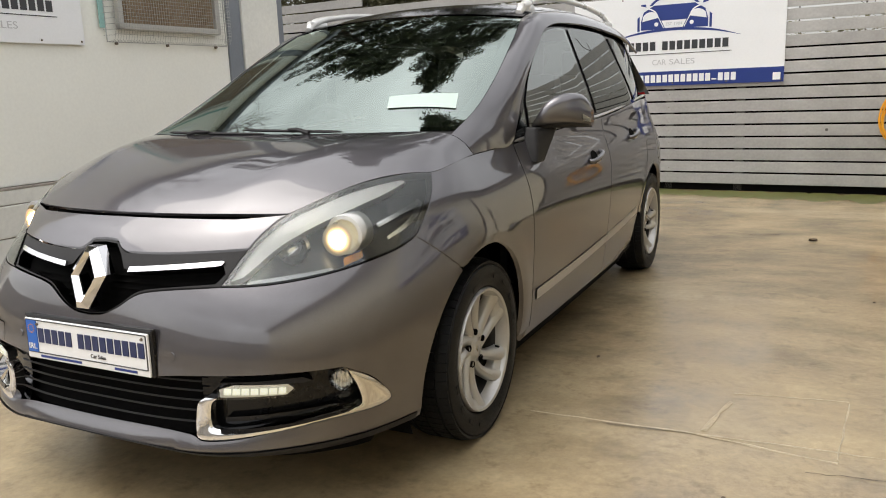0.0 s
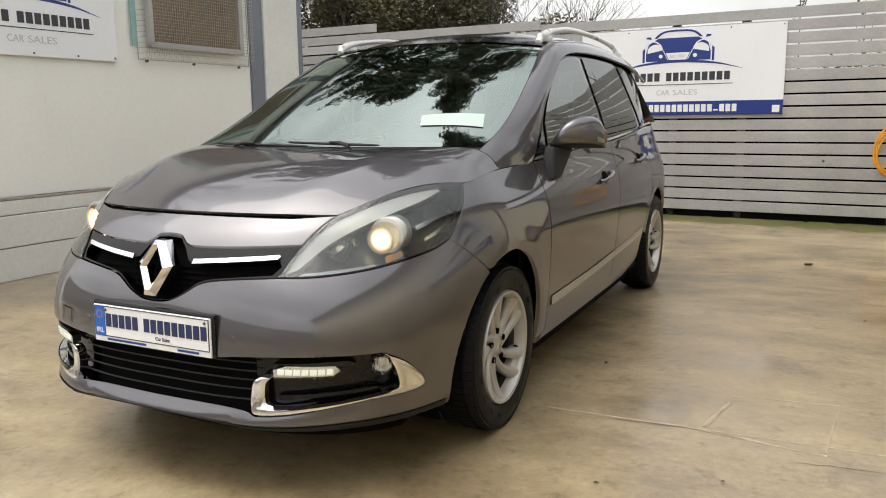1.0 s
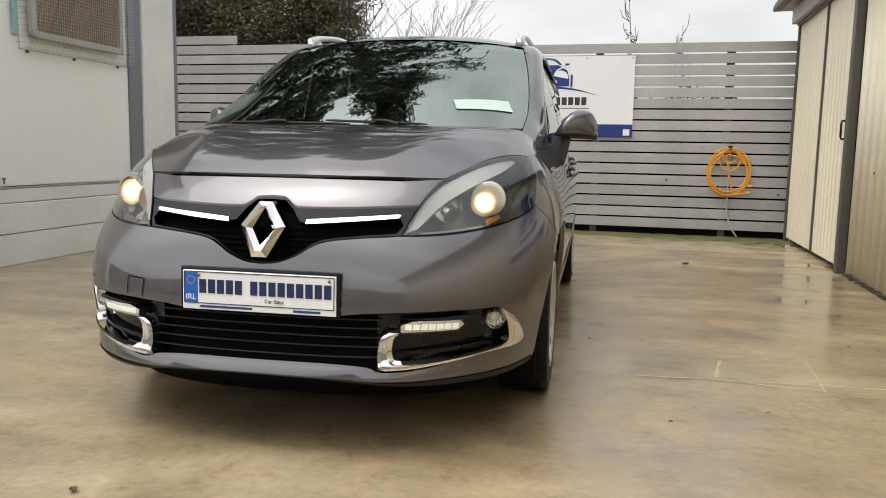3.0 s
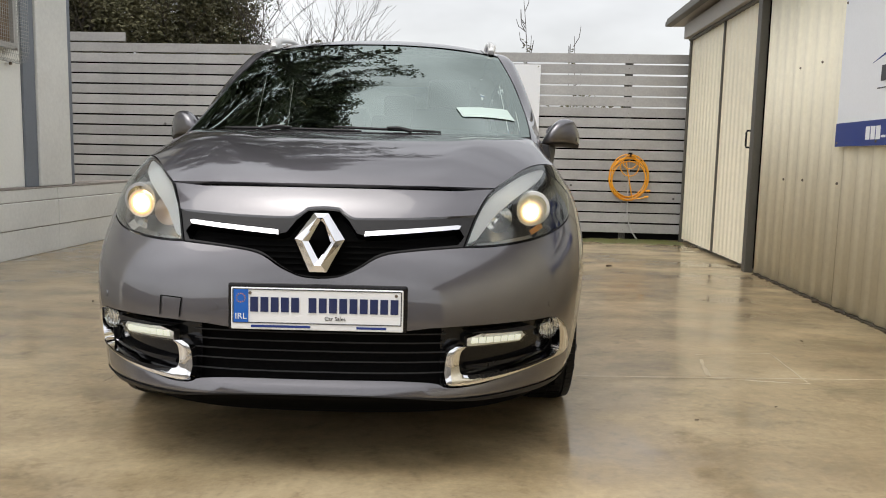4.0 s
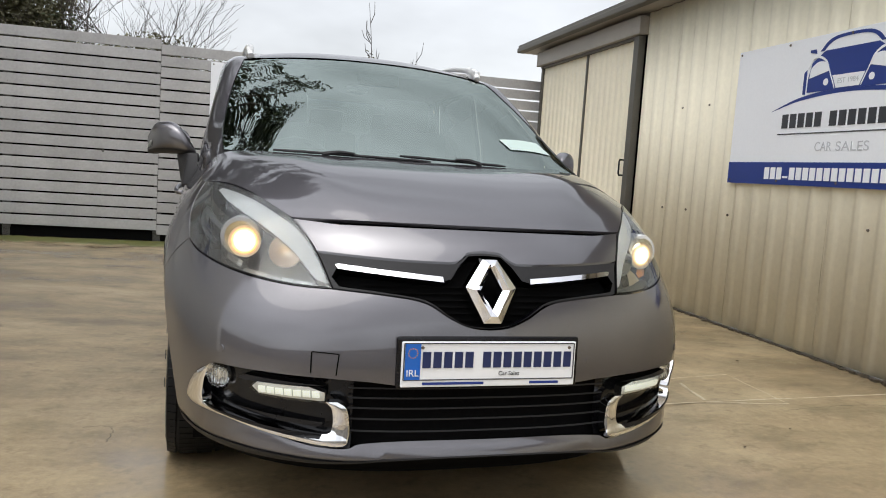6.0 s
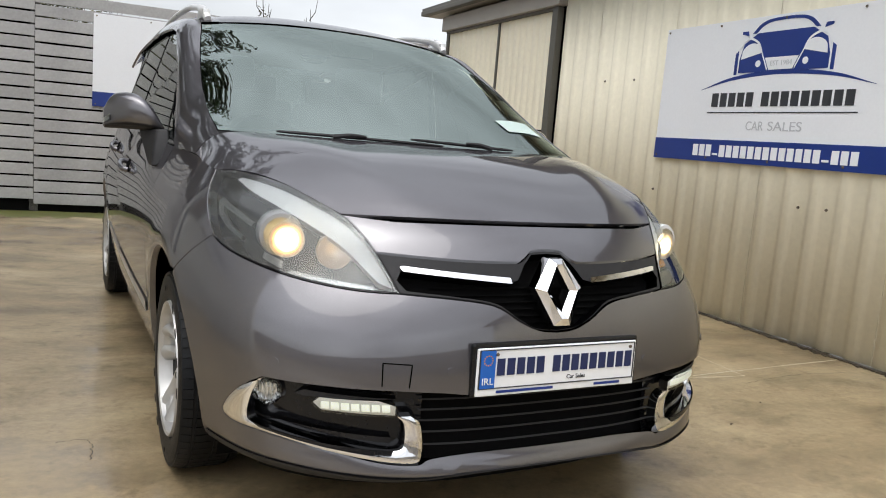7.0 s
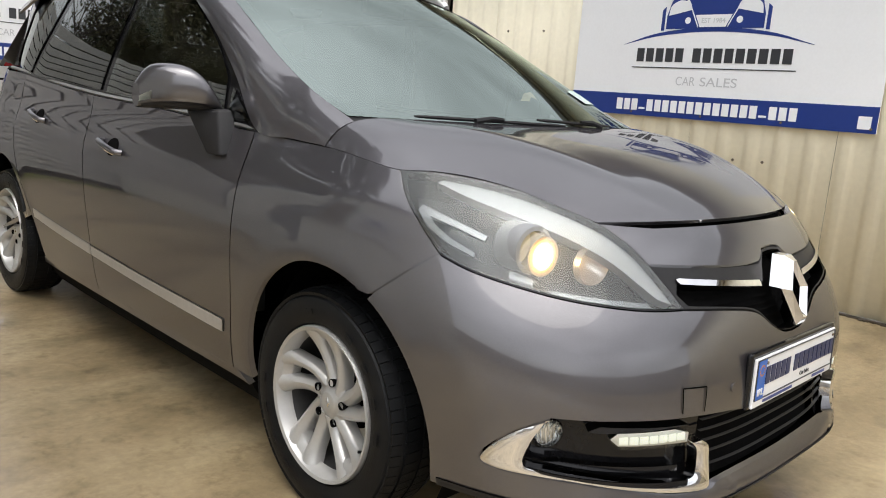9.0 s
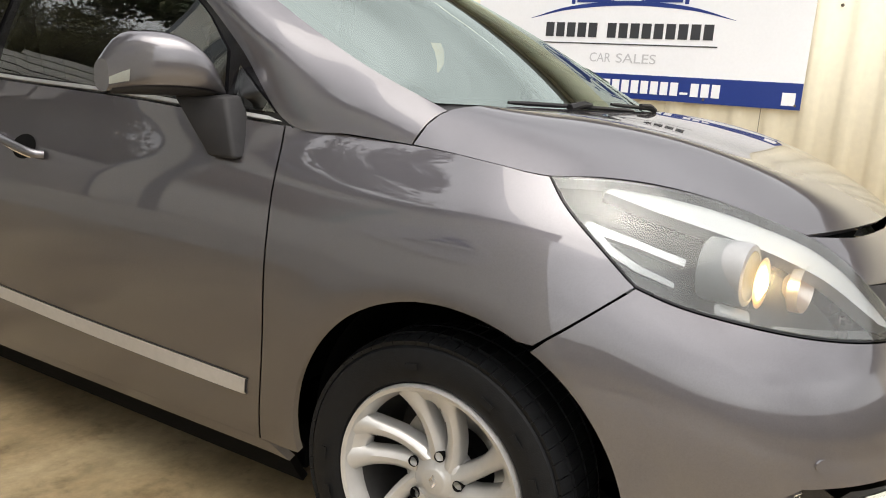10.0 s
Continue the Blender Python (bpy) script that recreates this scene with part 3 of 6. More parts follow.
def build_fence():
    f = tagged(new("wall_north"), "grey painted horizontal board fence with dark gaps between the boards", "fence", kind="structure")
    f.matrix_world = pose(0, 7.55, 0, 0, 0, math.degrees(FENCE))
    rnd = random.Random(11)
    pitch, bottom = 0.1302, 0.075
    cache = {}

    def board(x0, x1, z, h=0.111):
        key = (round(x1 - x0, 3), h)
        if key not in cache:
            me = bpy.data.meshes.new("board")
            bm = box((x1 - x0, 0.022, h), bevel=0.003)
            bm.to_mesh(me)
            bm.free()
            me.materials.append(M_BOARD)
            cache[key] = me
        ob = new("board", cache[key])
        ob.parent = f
        ob.matrix_local = pose((x0 + x1) / 2, rnd.uniform(-0.002, 0.002), z + h / 2, rnd.uniform(-0.8, 0.8), rnd.uniform(-0.05, 0.05), 0)

    for k in range(17):
        z = bottom + k * pitch
        tilt = 0.013
        board(-5.2, -1.352, z + 0.045 + tilt)
        board(-1.348, 3.42, z + 0.006)
    board(-5.2, -3.80, bottom + 17 * pitch + 0.058)
    for x in (-4.6, -2.95, -1.35, 0.3, 1.05, 2.56, 3.36):
        part("post", box((0.09, 0.07, 2.22), (x, 0.055, 1.11), 0.004), M_POST, f)
    # unseen black sheets, added so the gaps between boards come out dark
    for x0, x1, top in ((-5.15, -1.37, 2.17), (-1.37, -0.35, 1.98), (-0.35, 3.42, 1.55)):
        part("gap_dark_sheet", box((x1 - x0 - 0.002, 0.012, top - 0.05), ((x0 + x1) / 2, 0.035, (top + 0.05) / 2)), M_VOID, f, "unseen black sheet added to darken the board gaps")
    # black strip added in place of the shaded gap below the boards
    part("foot_gap_strip", box((8.6, 0.02, 0.10), (-0.9, 0.03, 0.05), 0.003), M_VOID, f, "black strip painted as the shaded gap under the fence")
    sc = bmesh.new()
    for k in range(17):
        for x in (-2.95, 0.3, 2.56):
            bmesh.ops.create_cone(sc, cap_ends=True, segments=6, radius1=0.004, radius2=0.004, depth=0.006, matrix=pose(x + rnd.uniform(-.01, .01), -0.012, bottom + k * pitch + 0.03 + rnd.uniform(0, .06), 90))
    tagged(part("screw", sc, M_SCREW, f), kind="stuff")
    kn = bmesh.new()
    for x, z in ((3.17, 0.52), (-1.95, 1.02), (-3.3, 1.32), (1.9, 0.66)):
        bmesh.ops.create_cone(kn, cap_ends=True, segments=10, radius1=0.016, radius2=0.014, depth=0.006, matrix=pose(x, -0.013, z, 90))
    part("knot", kn, M_POST, f)
    return f


build_fence()


# ---- cream steel shed ----
SHED = math.degrees(math.atan(-0.052))


def corrugated(y0, y1, z0, z1, lo_pitch=0.2, depth=0.016):
    """Trapezoid ribbed sheet that faces -x, in the shed's own axes (x out of the wall to -x)."""
    prof = []
    y = y0
    while y < y1 - 1e-6:
        for dy, dx in ((0.0, 0.0), (0.07, 0.0), (0.085, -0.3 * depth), (0.10, -0.85 * depth), (0.115, -depth), (0.145, -depth), (0.16, -0.85 * depth), (0.175, -0.3 * depth), (0.19, 0.0)):
            if y + dy <= y1:
                prof.append((y + dy, dx))
        y += lo_pitch
    prof.append((y1, 0.0))
    bm = bmesh.new()
    cols = [[bm.verts.new((dx, yy, z)) for z in (z0, z1)] for yy, dx in prof]
    back = [[bm.verts.new((dx + 0.006, yy, z)) for z in (z0, z1)] for yy, dx in prof]
    for a, b in zip(cols, cols[1:]):
        bm.faces.new((a[0], b[0], b[1], a[1]))
    for a, b in zip(back, back[1:]):
        bm.faces.new((a[0], a[1], b[1], b[0]))
    for q in (0, 1):
        for i in range(len(prof) - 1):
            bm.faces.new((cols[i][q], back[i][q], back[i + 1][q], cols[i + 1][q]))
    return bm


def build_shed():
    w = tagged(new("wall_east"), "cream ribbed steel cladding of a long shed", "shed wall", kind="structure")
    w.matrix_world = pose(2.885, 0, 0, 0, 0, SHED)
    y = -6.0
    while y < 4.55:
        y1 = min(y + 1.0, 4.6)
        part("cladding_sheet", corrugated(y, y1 - 0.004, 0.016, 2.64), M_CLAD, w, "", True)
        y = y1
    part("backing", box((0.05, 13.4, 2.6), (0.07, 0.6, 1.32)), M_VOID, w)
    part("roof", box((2.6, 13.9, 0.05), (1.05, 0.68, 2.715), 0.006), M_OLIVE, w, "dark olive shed roof edge")
    part("gutter", box((0.09, 13.9, 0.06), (-0.22, 0.68, 2.675), 0.012), M_OLIVE, w, "dark roof edge trim")
    part("soffit", box((0.25, 13.9, 0.012), (-0.10, 0.68, 2.655)), M_FASCIA, w)
    part("end_wall", box((2.4, 0.04, 2.66), (1.25, 7.42, 1.33)), M_CLAD, w, "cream shed gable wall")
    rnd = random.Random(5)
    sc = bmesh.new()
    for z in (0.86, 1.71):
        yy = -6.0
        while yy < 4.5:
            if rnd.random() < (0.12 if z < 1 else 0.55):
                bmesh.ops.create_cone(sc, cap_ends=True, segments=8, radius1=0.010, radius2=0.007, depth=0.009, matrix=pose(-0.005, yy + 0.045 + rnd.uniform(-.01, .01), z + rnd.uniform(-.01, .01), 0, -90, 0))
            yy += 0.2
    tagged(part("screw", sc, M_SCREW, w, "rusty screw heads in rows"), kind="stuff")
    # torn, mossy sealant along the foot
    bm = bmesh.new()
    yy = -5.5
    while yy < 4.55:
        s = rnd.uniform(0.003, 0.012) * rnd.choice((0.6, 1, 1, 1.7))
        box((s * rnd.uniform(0.8, 2.2), s * rnd.uniform(0.8, 3.5), s), (-0.020 + rnd.uniform(-.022, .012), yy, s * 0.45), 0, bm, Matrix.Rotation(rnd.uniform(0, 3), 4, "Z"))
        yy += rnd.uniform(0.006, 0.035)
    tagged(part("foot_debris", bm, M_CRACK, w, "dark crumbled moss and dirt along the wall foot"), kind="stuff")
    part("foot_band", box((0.030, 10.5, 0.012), (-0.008, -0.7, 0.004), 0.003), M_CRACK, w)

    d = thing("sliding_door", "cream ribbed steel sliding door with a dark post, in the shed wall", "door", at=pose(2.885, 0, 0, 0, 0, SHED))
    part("front_leaf", corrugated(4.74, 5.88, 0.04, 2.44, 0.13, 0.014), M_CLAD, d)
    part("rear_leaf", corrugated(5.90, 7.22, 0.04, 2.44, 0.13, 0.014), M_CLAD, d)
    part("post", box((0.07, 0.10, 2.44), (-0.035, 4.68, 1.22), 0.006), M_OLIVE, d, "dark olive steel door post")
    part("meeting_strip", box((0.02, 0.03, 2.4), (-0.02, 5.89, 1.24), 0.003), M_OLIVE, d)
    part("end_post", box((0.05, 0.06, 2.44), (-0.01, 7.25, 1.22), 0.004), M_OLIVE, d)
    part("track_cover", box((0.11, 2.72, 0.17), (-0.05, 5.93, 2.53), 0.01), M_FASCIA, d, "grey-brown steel cover over the door track")
    part("track", box((0.05, 2.6, 0.03), (-0.03, 5.95, 2.435), 0.004), M_OLIVE, d)
    h = bmesh.new()
    tube([(-0.02, 4.80, 1.12), (-0.075, 4.80, 1.12), (-0.08, 4.80, 1.14), (-0.08, 4.80, 1.25), (-0.075, 4.80, 1.27), (-0.02, 4.80, 1.27)], 0.009, h)
    soft("pull_handle", h, M_BLACK, d, "black steel pull handle")


build_shed()


# ---- plain unseen walls, added to cover the horizon in the car's reflections ----
def unseen_wall(name, size, centre):
    w = part(name, box(size, centre, 0.02), M_DULLWALL)
    tagged(w, "plain pale grey wall, unseen, added for the car's reflections", "wall", kind="structure")


unseen_wall("wall_south", (18.4, 0.3, 1.8), (-3.7, -8.6, 0.90))
unseen_wall("wall_southwest", (0.3, 9.4, 1.8), (-13.0, -4.0, 0.90))


# ---- building on the other side ----
def bx(y, off=0.0):
    return -3.56 + 0.03 * y + off


WALL = math.degrees(math.atan(-0.03))


def build_building():
    w = tagged(new("wall_west"), "pale painted rendered wall of a low building above a block plinth", "building wall", kind="structure")
    w.matrix_world = pose(-3.56, 0, 0, 0, 0, WALL)
    part("rendered_wall", box((0.2, 3.95, 2.9), (-0.12, 2.675, 0.62 + 1.45), 0.01), M_RENDER, w)
    part("end_wall", box((5.0, 0.2, 3.4), (-2.72, 0.60, 1.7), 0.01), M_RENDER, w)
    part("recess_strip", box((0.22, 0.19, 2.9), (-0.11, 4.745, 0.62 + 1.45), 0.004), M_SLATE, w, "blue-grey steel strip beside the column")
    part("column", box((0.42, 0.55, 2.95), (-0.19, 5.12, 0.62 + 1.475), 0.012), M_PLINTH, w, "white painted corner column")
    part("downpipe", box((0.1, 0.12, 2.9), (-0.06, 5.455, 0.62 + 1.45), 0.02), M_SLATE, w, "blue-grey downpipe on the corner")
    part("return_wall", box((5, 0.2, 3.4), (-2.75, 5.3, 1.7), 0.01), M_RENDER, w)
    part("eaves", box((0.5, 5.1, 0.12), (-0.05, 2.9, 3.58), 0.01), M_SLATE, w)
    p = tagged(new("wall_plinth"), "white painted low block wall in three courses under the building", "low wall", kind="structure")
    p.matrix_world = pose(-3.53, 0, 0, 0, 0, WALL)
    rnd = random.Random(8)
    for z0, z1, step in ((0.0, 0.245, 0.0), (0.252, 0.487, 0.006), (0.494, 0.60, 0.0)):
        y = 0.5
        while y < 7.74:
            ln = 2.3
            y1 = min(y + ln, 7.75)
            part("block_course", box((0.28, y1 - y - 0.003, z1 - z0), (-0.14 + step + rnd.uniform(-.002, .002), (y + y1) / 2, (z0 + z1) / 2), 0.008), M_PLINTH, p)
            y = y1
    part("mortar", box((0.26, 7.2, 0.6), (-0.14, 4.12, 0.30)), M_COPING, p)
    cop = bmesh.new()
    y = 0.5
    while y < 7.7:
        y1 = y + rnd.uniform(0.25, 0.6)
        h = rnd.uniform(0.012, 0.026)
        box((0.29, min(y1, 7.75) - y, h), (-0.143 + rnd.uniform(-.004, .002), (y + min(y1, 7.75)) / 2, 0.60 + h / 2), 0.004, cop)
        y = y1
    part("coping", cop, M_COPING, p, "flaking brown weathered top of the low wall")
    bl = bmesh.new()
    lathe([(0.0, 0.03), (0.012, 0.03), (0.014, 0.02), (0.007, 0.012), (0.007, -0.02)], "z", 10, bl, (-0.03, 3.0, 0.66))
    part("bolt", bl, M_SCREW, p)


build_building()


def build_vent():
    v = thing("caged_vent", "brown slatted window vent behind a galvanised wire cage on the wall", "vent", at=pose(bx(3.9), 3.9, 1.70, 0, 0, 90 + WALL))
    # local axes: x along the wall, -y out of the wall, z up from the cage's foot
    for x in (-0.56, 0.56):
        part("frame_side", box((0.05, 0.05, 1.15), (x, -0.035, 0.68), 0.006), M_ALUFRAME, v)
    for z in (0.13, 1.23):
        part("frame_rail", box((1.17, 0.05, 0.05), (0, -0.035, z), 0.006), M_ALUFRAME, v)
    for k in range(40):
        ob = part("slat", box((0.014, 0.012, 1.06), (-0.52 + k * 0.0267, -0.02, 0.68)), M_LOUVRE, v)
    part("backing", box((1.08, 0.01, 1.06), (0, -0.008, 0.68)), M_LOUVRE, v)
    bm = bmesh.new()
    for k in range(49):
        x = -0.67 + k * 1.34 / 48
        tube([(x, -0.002, 0.0), (x, -0.085, 0.015), (x, -0.11, 0.10), (x, -0.11, 1.4)], 0.0016, bm, 4)
    for k in range(46):
        z = 0.06 + k * 0.0295
        tube([(-0.67, -0.09 if k == 0 else -0.11, z), (0.67, -0.09 if k == 0 else -0.11, z)], 0.0016, bm, 4)
    for s in (-0.67, 0.67):
        for k in range(30):
            tube([(s, -0.11, 0.05 + k * 0.045), (s * 1.06, -0.002, 0.05 + k * 0.045)], 0.0016, bm, 4)
    tagged(part("wire_cage", bm, M_WIRE, v), kind="stuff")
    rim = bmesh.new()
    tube([(-0.69, -0.01, 1.4), (-0.69, -0.012, 0.0), (0.69, -0.012, 0.0), (0.69, -0.01, 1.4)], 0.006, rim, 6)
    part("cage_rim", rim, M_WIRE, v)
    part("edge_strip", box((0.05, 0.012, 1.3), (-0.715, -0.007, 0.76), 0.003), M_TEAL, v, "faded teal plastic strip beside the cage")
    for x in (-0.6, -0.05, 0.55):
        b = bmesh.new()
        lathe([(0.0, -0.02), (0.012, -0.02), (0.012, 0.0)], "y", 8, b, (x, 0, -0.012))
        part("bolt", b, M_SCREW, v)


build_vent()


# ---- sign boards ----
def blocks(total, counts, gap_word):
    """Spans of plain bars, one for each letter, for words of the given letter counts."""
    n = sum(counts) + gap_word * (len(counts) - 1)
    x, out, w = -total / 2, [], total / n
    for c in counts:
        for _ in range(c):
            out.append((x + w * 0.12, x + w * 0.88))
            x += w
        x += gap_word * w
    return out


def flat_curve(pts, width0, width1, depth, bm, y):
    """A lens-shaped stroke along pts in x, z."""
    line = smooth_line(pts, 10)
    n = len(line)
    up, dn = [], []
    for i, (x, z) in enumerate(line):
        t = math.sin(math.pi * i / (n - 1))
        w = width0 + (width1 - width0) * t
        up.append((x, z + w / 2))
        dn.append((x, z - w / 2))
    prism(up + dn[::-1], depth, bm, Matrix.Translation((0, y, 0)))


def build_sign(at, banded=True):
    s = thing("sign_board", "white dealer sign board with navy band, screwed to ribbed cladding", "sign", "dealer signs", at)
    W, H = (2.27, 0.97) if banded else (1.52, 0.97)
    part("board", box((W, 0.012, H), (0, -0.006, H / 2), 0.002), M_SIGN, s)
    if banded:
        part("band", box((W, 0.004, 0.155), (0, -0.014, 0.0775)), M_NAVY, s, "navy band along the foot")
        for k, (a, b) in enumerate(blocks(1.38, (3, 1, 13, 1, 3), 0)):
            part("web_print", box((b - a, 0.003, 0.082 if k not in (3, 17) else 0.014), ((a + b) / 2 - 0.02, -0.0175, 0.078 if k not in (3, 17) else 0.054)), M_SIGN, s)
    for a, b in blocks(1.17, (5, 9), 0.7):
        part("name_print", box((b - a, 0.003, 0.094), ((a + b) / 2, -0.0135, 0.432)), M_INK, s)
    rule = bmesh.new()
    box((1.22, 0.003, 0.007), (0, -0.0135, 0.345), 0, rule)
    part("rule", rule, M_INK, s)
    words("small_line", "CAR", 0.085, M_PALEINK, s, pose(-0.155, -0.013, 0.253, 90), 0.001, 0.15)
    words("small_line", "SALES", 0.085, M_PALEINK, s, pose(0.095, -0.013, 0.253, 90), 0.001, 0.27)
    # the drawn car: a plain front view in navy
    car = bmesh.new()
    pl = Matrix.Translation((0, -0.015, 0))
    prism([(-0.40, 0.60), (-0.40, 0.74), (-0.375, 0.76), (-0.375, 0.60)], 0.003, car, pl)
    prism([(0.40, 0.60), (0.40, 0.74), (0.375, 0.76), (0.375, 0.60)], 0.003, car, pl)
    prism([(-0.36, 0.61), (0.36, 0.61), (0.36, 0.70), (0.33, 0.80), (0.22, 0.865), (-0.22, 0.865), (-0.33, 0.80), (-0.36, 0.70)], 0.003, car, pl)
    for k in (-1, 1):
        prism([(k * 0.30, 0.855), (k * 0.36, 0.868), (k * 0.36, 0.885), (k * 0.31, 0.885)], 0.003, car, pl)
    top = smooth_line([(-0.27, 0.865), (-0.20, 0.925), (-0.10, 0.95), (0.10, 0.95), (0.20, 0.925), (0.27, 0.865)], 6)
    prism(top + [(x * 0.88, 0.865 + (z - 0.865) * 0.78) for x, z in reversed(top)], 0.003, car, pl)
    part("drawn_car", car, M_NAVY, s, "navy drawing of a small old car")
    wht = bmesh.new()
    pw = Matrix.Translation((0, -0.0175, 0))
    for k in (-1, 1):
        lamp = smooth_line([(k * 0.345, 0.70), (k * 0.33, 0.765), (k * 0.265, 0.80), (k * 0.19, 0.785), (k * 0.165, 0.735)], 5)
        part("drawn_lamp", prism(lamp if k < 0 else lamp[::-1], 0.002, None, pw), M_SIGN, s)
        ring = [(k * 0.19 + 0.022 * math.cos(t), 0.665 + 0.022 * math.sin(t)) for t in (2 * math.pi * i / 16 for i in range(16))]
        prism(ring, 0.002, wht, pw)
    prism([(-0.135, 0.70), (0.135, 0.70), (0.095, 0.62), (-0.095, 0.62)], 0.002, wht, pw)
    for k in (-1, 1):
        line = smooth_line([(k * 0.11, 0.625), (k * 0.16, 0.72), (k * 0.205, 0.80), (k * 0.30, 0.835), (k * 0.365, 0.77)], 6)
        prism([(x, z + 0.008) for x, z in line] + [(x, z - 0.008) for x, z in reversed(line)], 0.002, wht, pw)
    part("drawn_front", wht, M_SIGN, s)
    words("badge_line", "EST", 0.045, M_PALEINK, s, pose(-0.052, -0.0185, 0.66, 90), 0.0008, 0.064)
    words("badge_line", "1984", 0.045, M_PALEINK, s, pose(0.044, -0.0185, 0.66, 90), 0.0008, 0.084)
    hill = bmesh.new()
    flat_curve([(-0.70, 0.505), (-0.40, 0.575), (0, 0.605), (0.40, 0.575), (0.70, 0.505)], 0.002, 0.030, 0.003, hill, -0.0135)
    part("drawn_hill", hill, M_NAVY, s)
    if banded:
        part("corner_label", box((0.075, 0.003, 0.075), (W / 2 - 0.07, -0.0175, 0.06)), M_SIGN, s, "small pale square label")
    else:
        bpy.context.view_layer.update()
        for c in s.children:
            if c.name.split(".")[0] != "board":
                c.matrix_local = Matrix.Translation((0, 0, -0.10)) @ Matrix.Diagonal((0.88, 1, 0.88, 1)) @ c.matrix_local
    for x in (-W / 2 + 0.03, -W / 4, 0, W / 4, W / 2 - 0.03):
        for z in (0.025, H - 0.025):
            b = bmesh.new()
            bmesh.ops.create_cone(b, cap_ends=True, segments=8, radius1=0.009, radius2=0.006, depth=0.006, matrix=pose(x, -0.0185, z, 90))
            part("screw", b, M_SCREW, s)
    return s


sign = build_sign(pose(2.885 + 0.052 * 1.905 - 0.028, 1.905, 1.10, 0, 0, -90 + SHED))
sign_two = copy_thing(sign, pose(0.335, fence_at(0.335, -0.016), 1.16, 0, 0, math.degrees(FENCE)))
tagged(sign_two, "white dealer sign board with navy band, screwed to the board fence")
sign_three = build_sign(pose(bx(2.235, 0.002), 2.235, 1.665, 0, 0, 90 + WALL), False)
tagged(sign_three, "white dealer sign board without a band, on rendered wall", group="")


# ---- hose on the fence ----
def build_hose():
    x0, y0 = 2.60, fence_at(2.60, -0.02)
    h = thing("garden_hose", "coiled orange-yellow air hose hung on a hook on the board fence", "hose", at=pose(x0, y0, 0.80, 0, 0, math.degrees(FENCE)))
    rnd = random.Random(2)
    coil = bmesh.new()
    pts = []
    for k in range(6 * 28):
        t = 2 * math.pi * k / 28
        turn = k / 28
        r = 0.225 + 0.02 * math.sin(turn * 2.1) + rnd.uniform(-.001, .001)
        pts.append((r * math.sin(t) * (1 + 0.03 * math.sin(turn * 5)), -0.02 - 0.010 * (turn % 3), 0.0 + r * 1.12 * math.cos(t) - 0.012 * turn))
    pts += [(0.05, -0.05, -0.29), (0.14, -0.05, -0.285), (0.20, -0.05, -0.27)]
    tube(pts, 0.0075, coil, 7)
    soft("coil", coil, M_HOSE, h)
    inner = bmesh.new()
    tube([(0.115 * math.sin(t), -0.055, 0.115 + 0.125 * math.cos(t)) for t in (2 * math.pi * k / 28 for k in range(29))], 0.0065, inner, 7)
    tube([(0.085 * math.sin(t), -0.06, 0.165 + 0.085 * math.cos(t)) for t in (2 * math.pi * k / 24 for k in range(25))], 0.0065, inner, 7)
    soft("inner_loop", inner, M_HOSE, h)
    for x, z in ((0.215, -0.265), (0.235, -0.19)):
        b = bmesh.new()
        tube([(x - 0.02, -0.05, z), (x + 0.03, -0.05, z + 0.004)], 0.013, b, 8)
        soft("coupling", b, M_HOSE, h, "brass-yellow hose coupling")
    hk = bmesh.new()
    box((0.05, 0.05, 0.05), (0, -0.03, 0.255), 0.008, hk)
    tube([(0, -0.02, 0.24), (0, -0.09, 0.235), (0, -0.095, 0.26)], 0.008, hk, 6)
    soft("hook", hk, M_BLACK, h, "black hook")
    pp = bmesh.new()
    tube(smooth_line([(0.0, -0.012, 0.24), (0.0, -0.012, -0.35), (0.015, -0.014, -0.55), (0.07, -0.03, -0.70), (0.13, -0.05, -0.79)], 6), 0.008, pp, 7)
    soft("supply_pipe", pp, M_PIPE, h, "thin grey supply pipe")


build_hose()


# ---- planting behind the fence and behind the viewer ----
def twig_system(bm, rnd, base, height, spread, radius, depth=4, kids=4, bend=0.25):
    """A tapered, forking stem."""
    def grow(p, d, ln, r, lvl):
        pts, q, dd = [p.copy()], p.copy(), d.copy()
        for _ in range(4):
            dd = (dd + Vector((rnd.uniform(-bend, bend), rnd.uniform(-bend, bend), rnd.uniform(-bend * .4, bend * .6)))).normalized()
            q = q + dd * ln / 4
            pts.append(q.copy())
        tube(pts, [max(r * (1 - 0.16 * i), 0.002) for i in range(5)], bm, 5 if lvl > 1 else 3, cap=False)
        if lvl > 1:
            for k in range(kids):
                at = pts[rnd.choice((2, 3, 3, 4))]
                nd = (dd + Vector((rnd.uniform(-1, 1), rnd.uniform(-1, 1), rnd.uniform(-.2, .7))) * spread).normalized()
                grow(at, nd, ln * rnd.uniform(0.5, 0.75), r * 0.5, lvl - 1)
    grow(Vector(base), Vector((rnd.uniform(-.1, .1), rnd.uniform(-.1, .1), 1)).normalized(), height * 0.5, radius, depth)


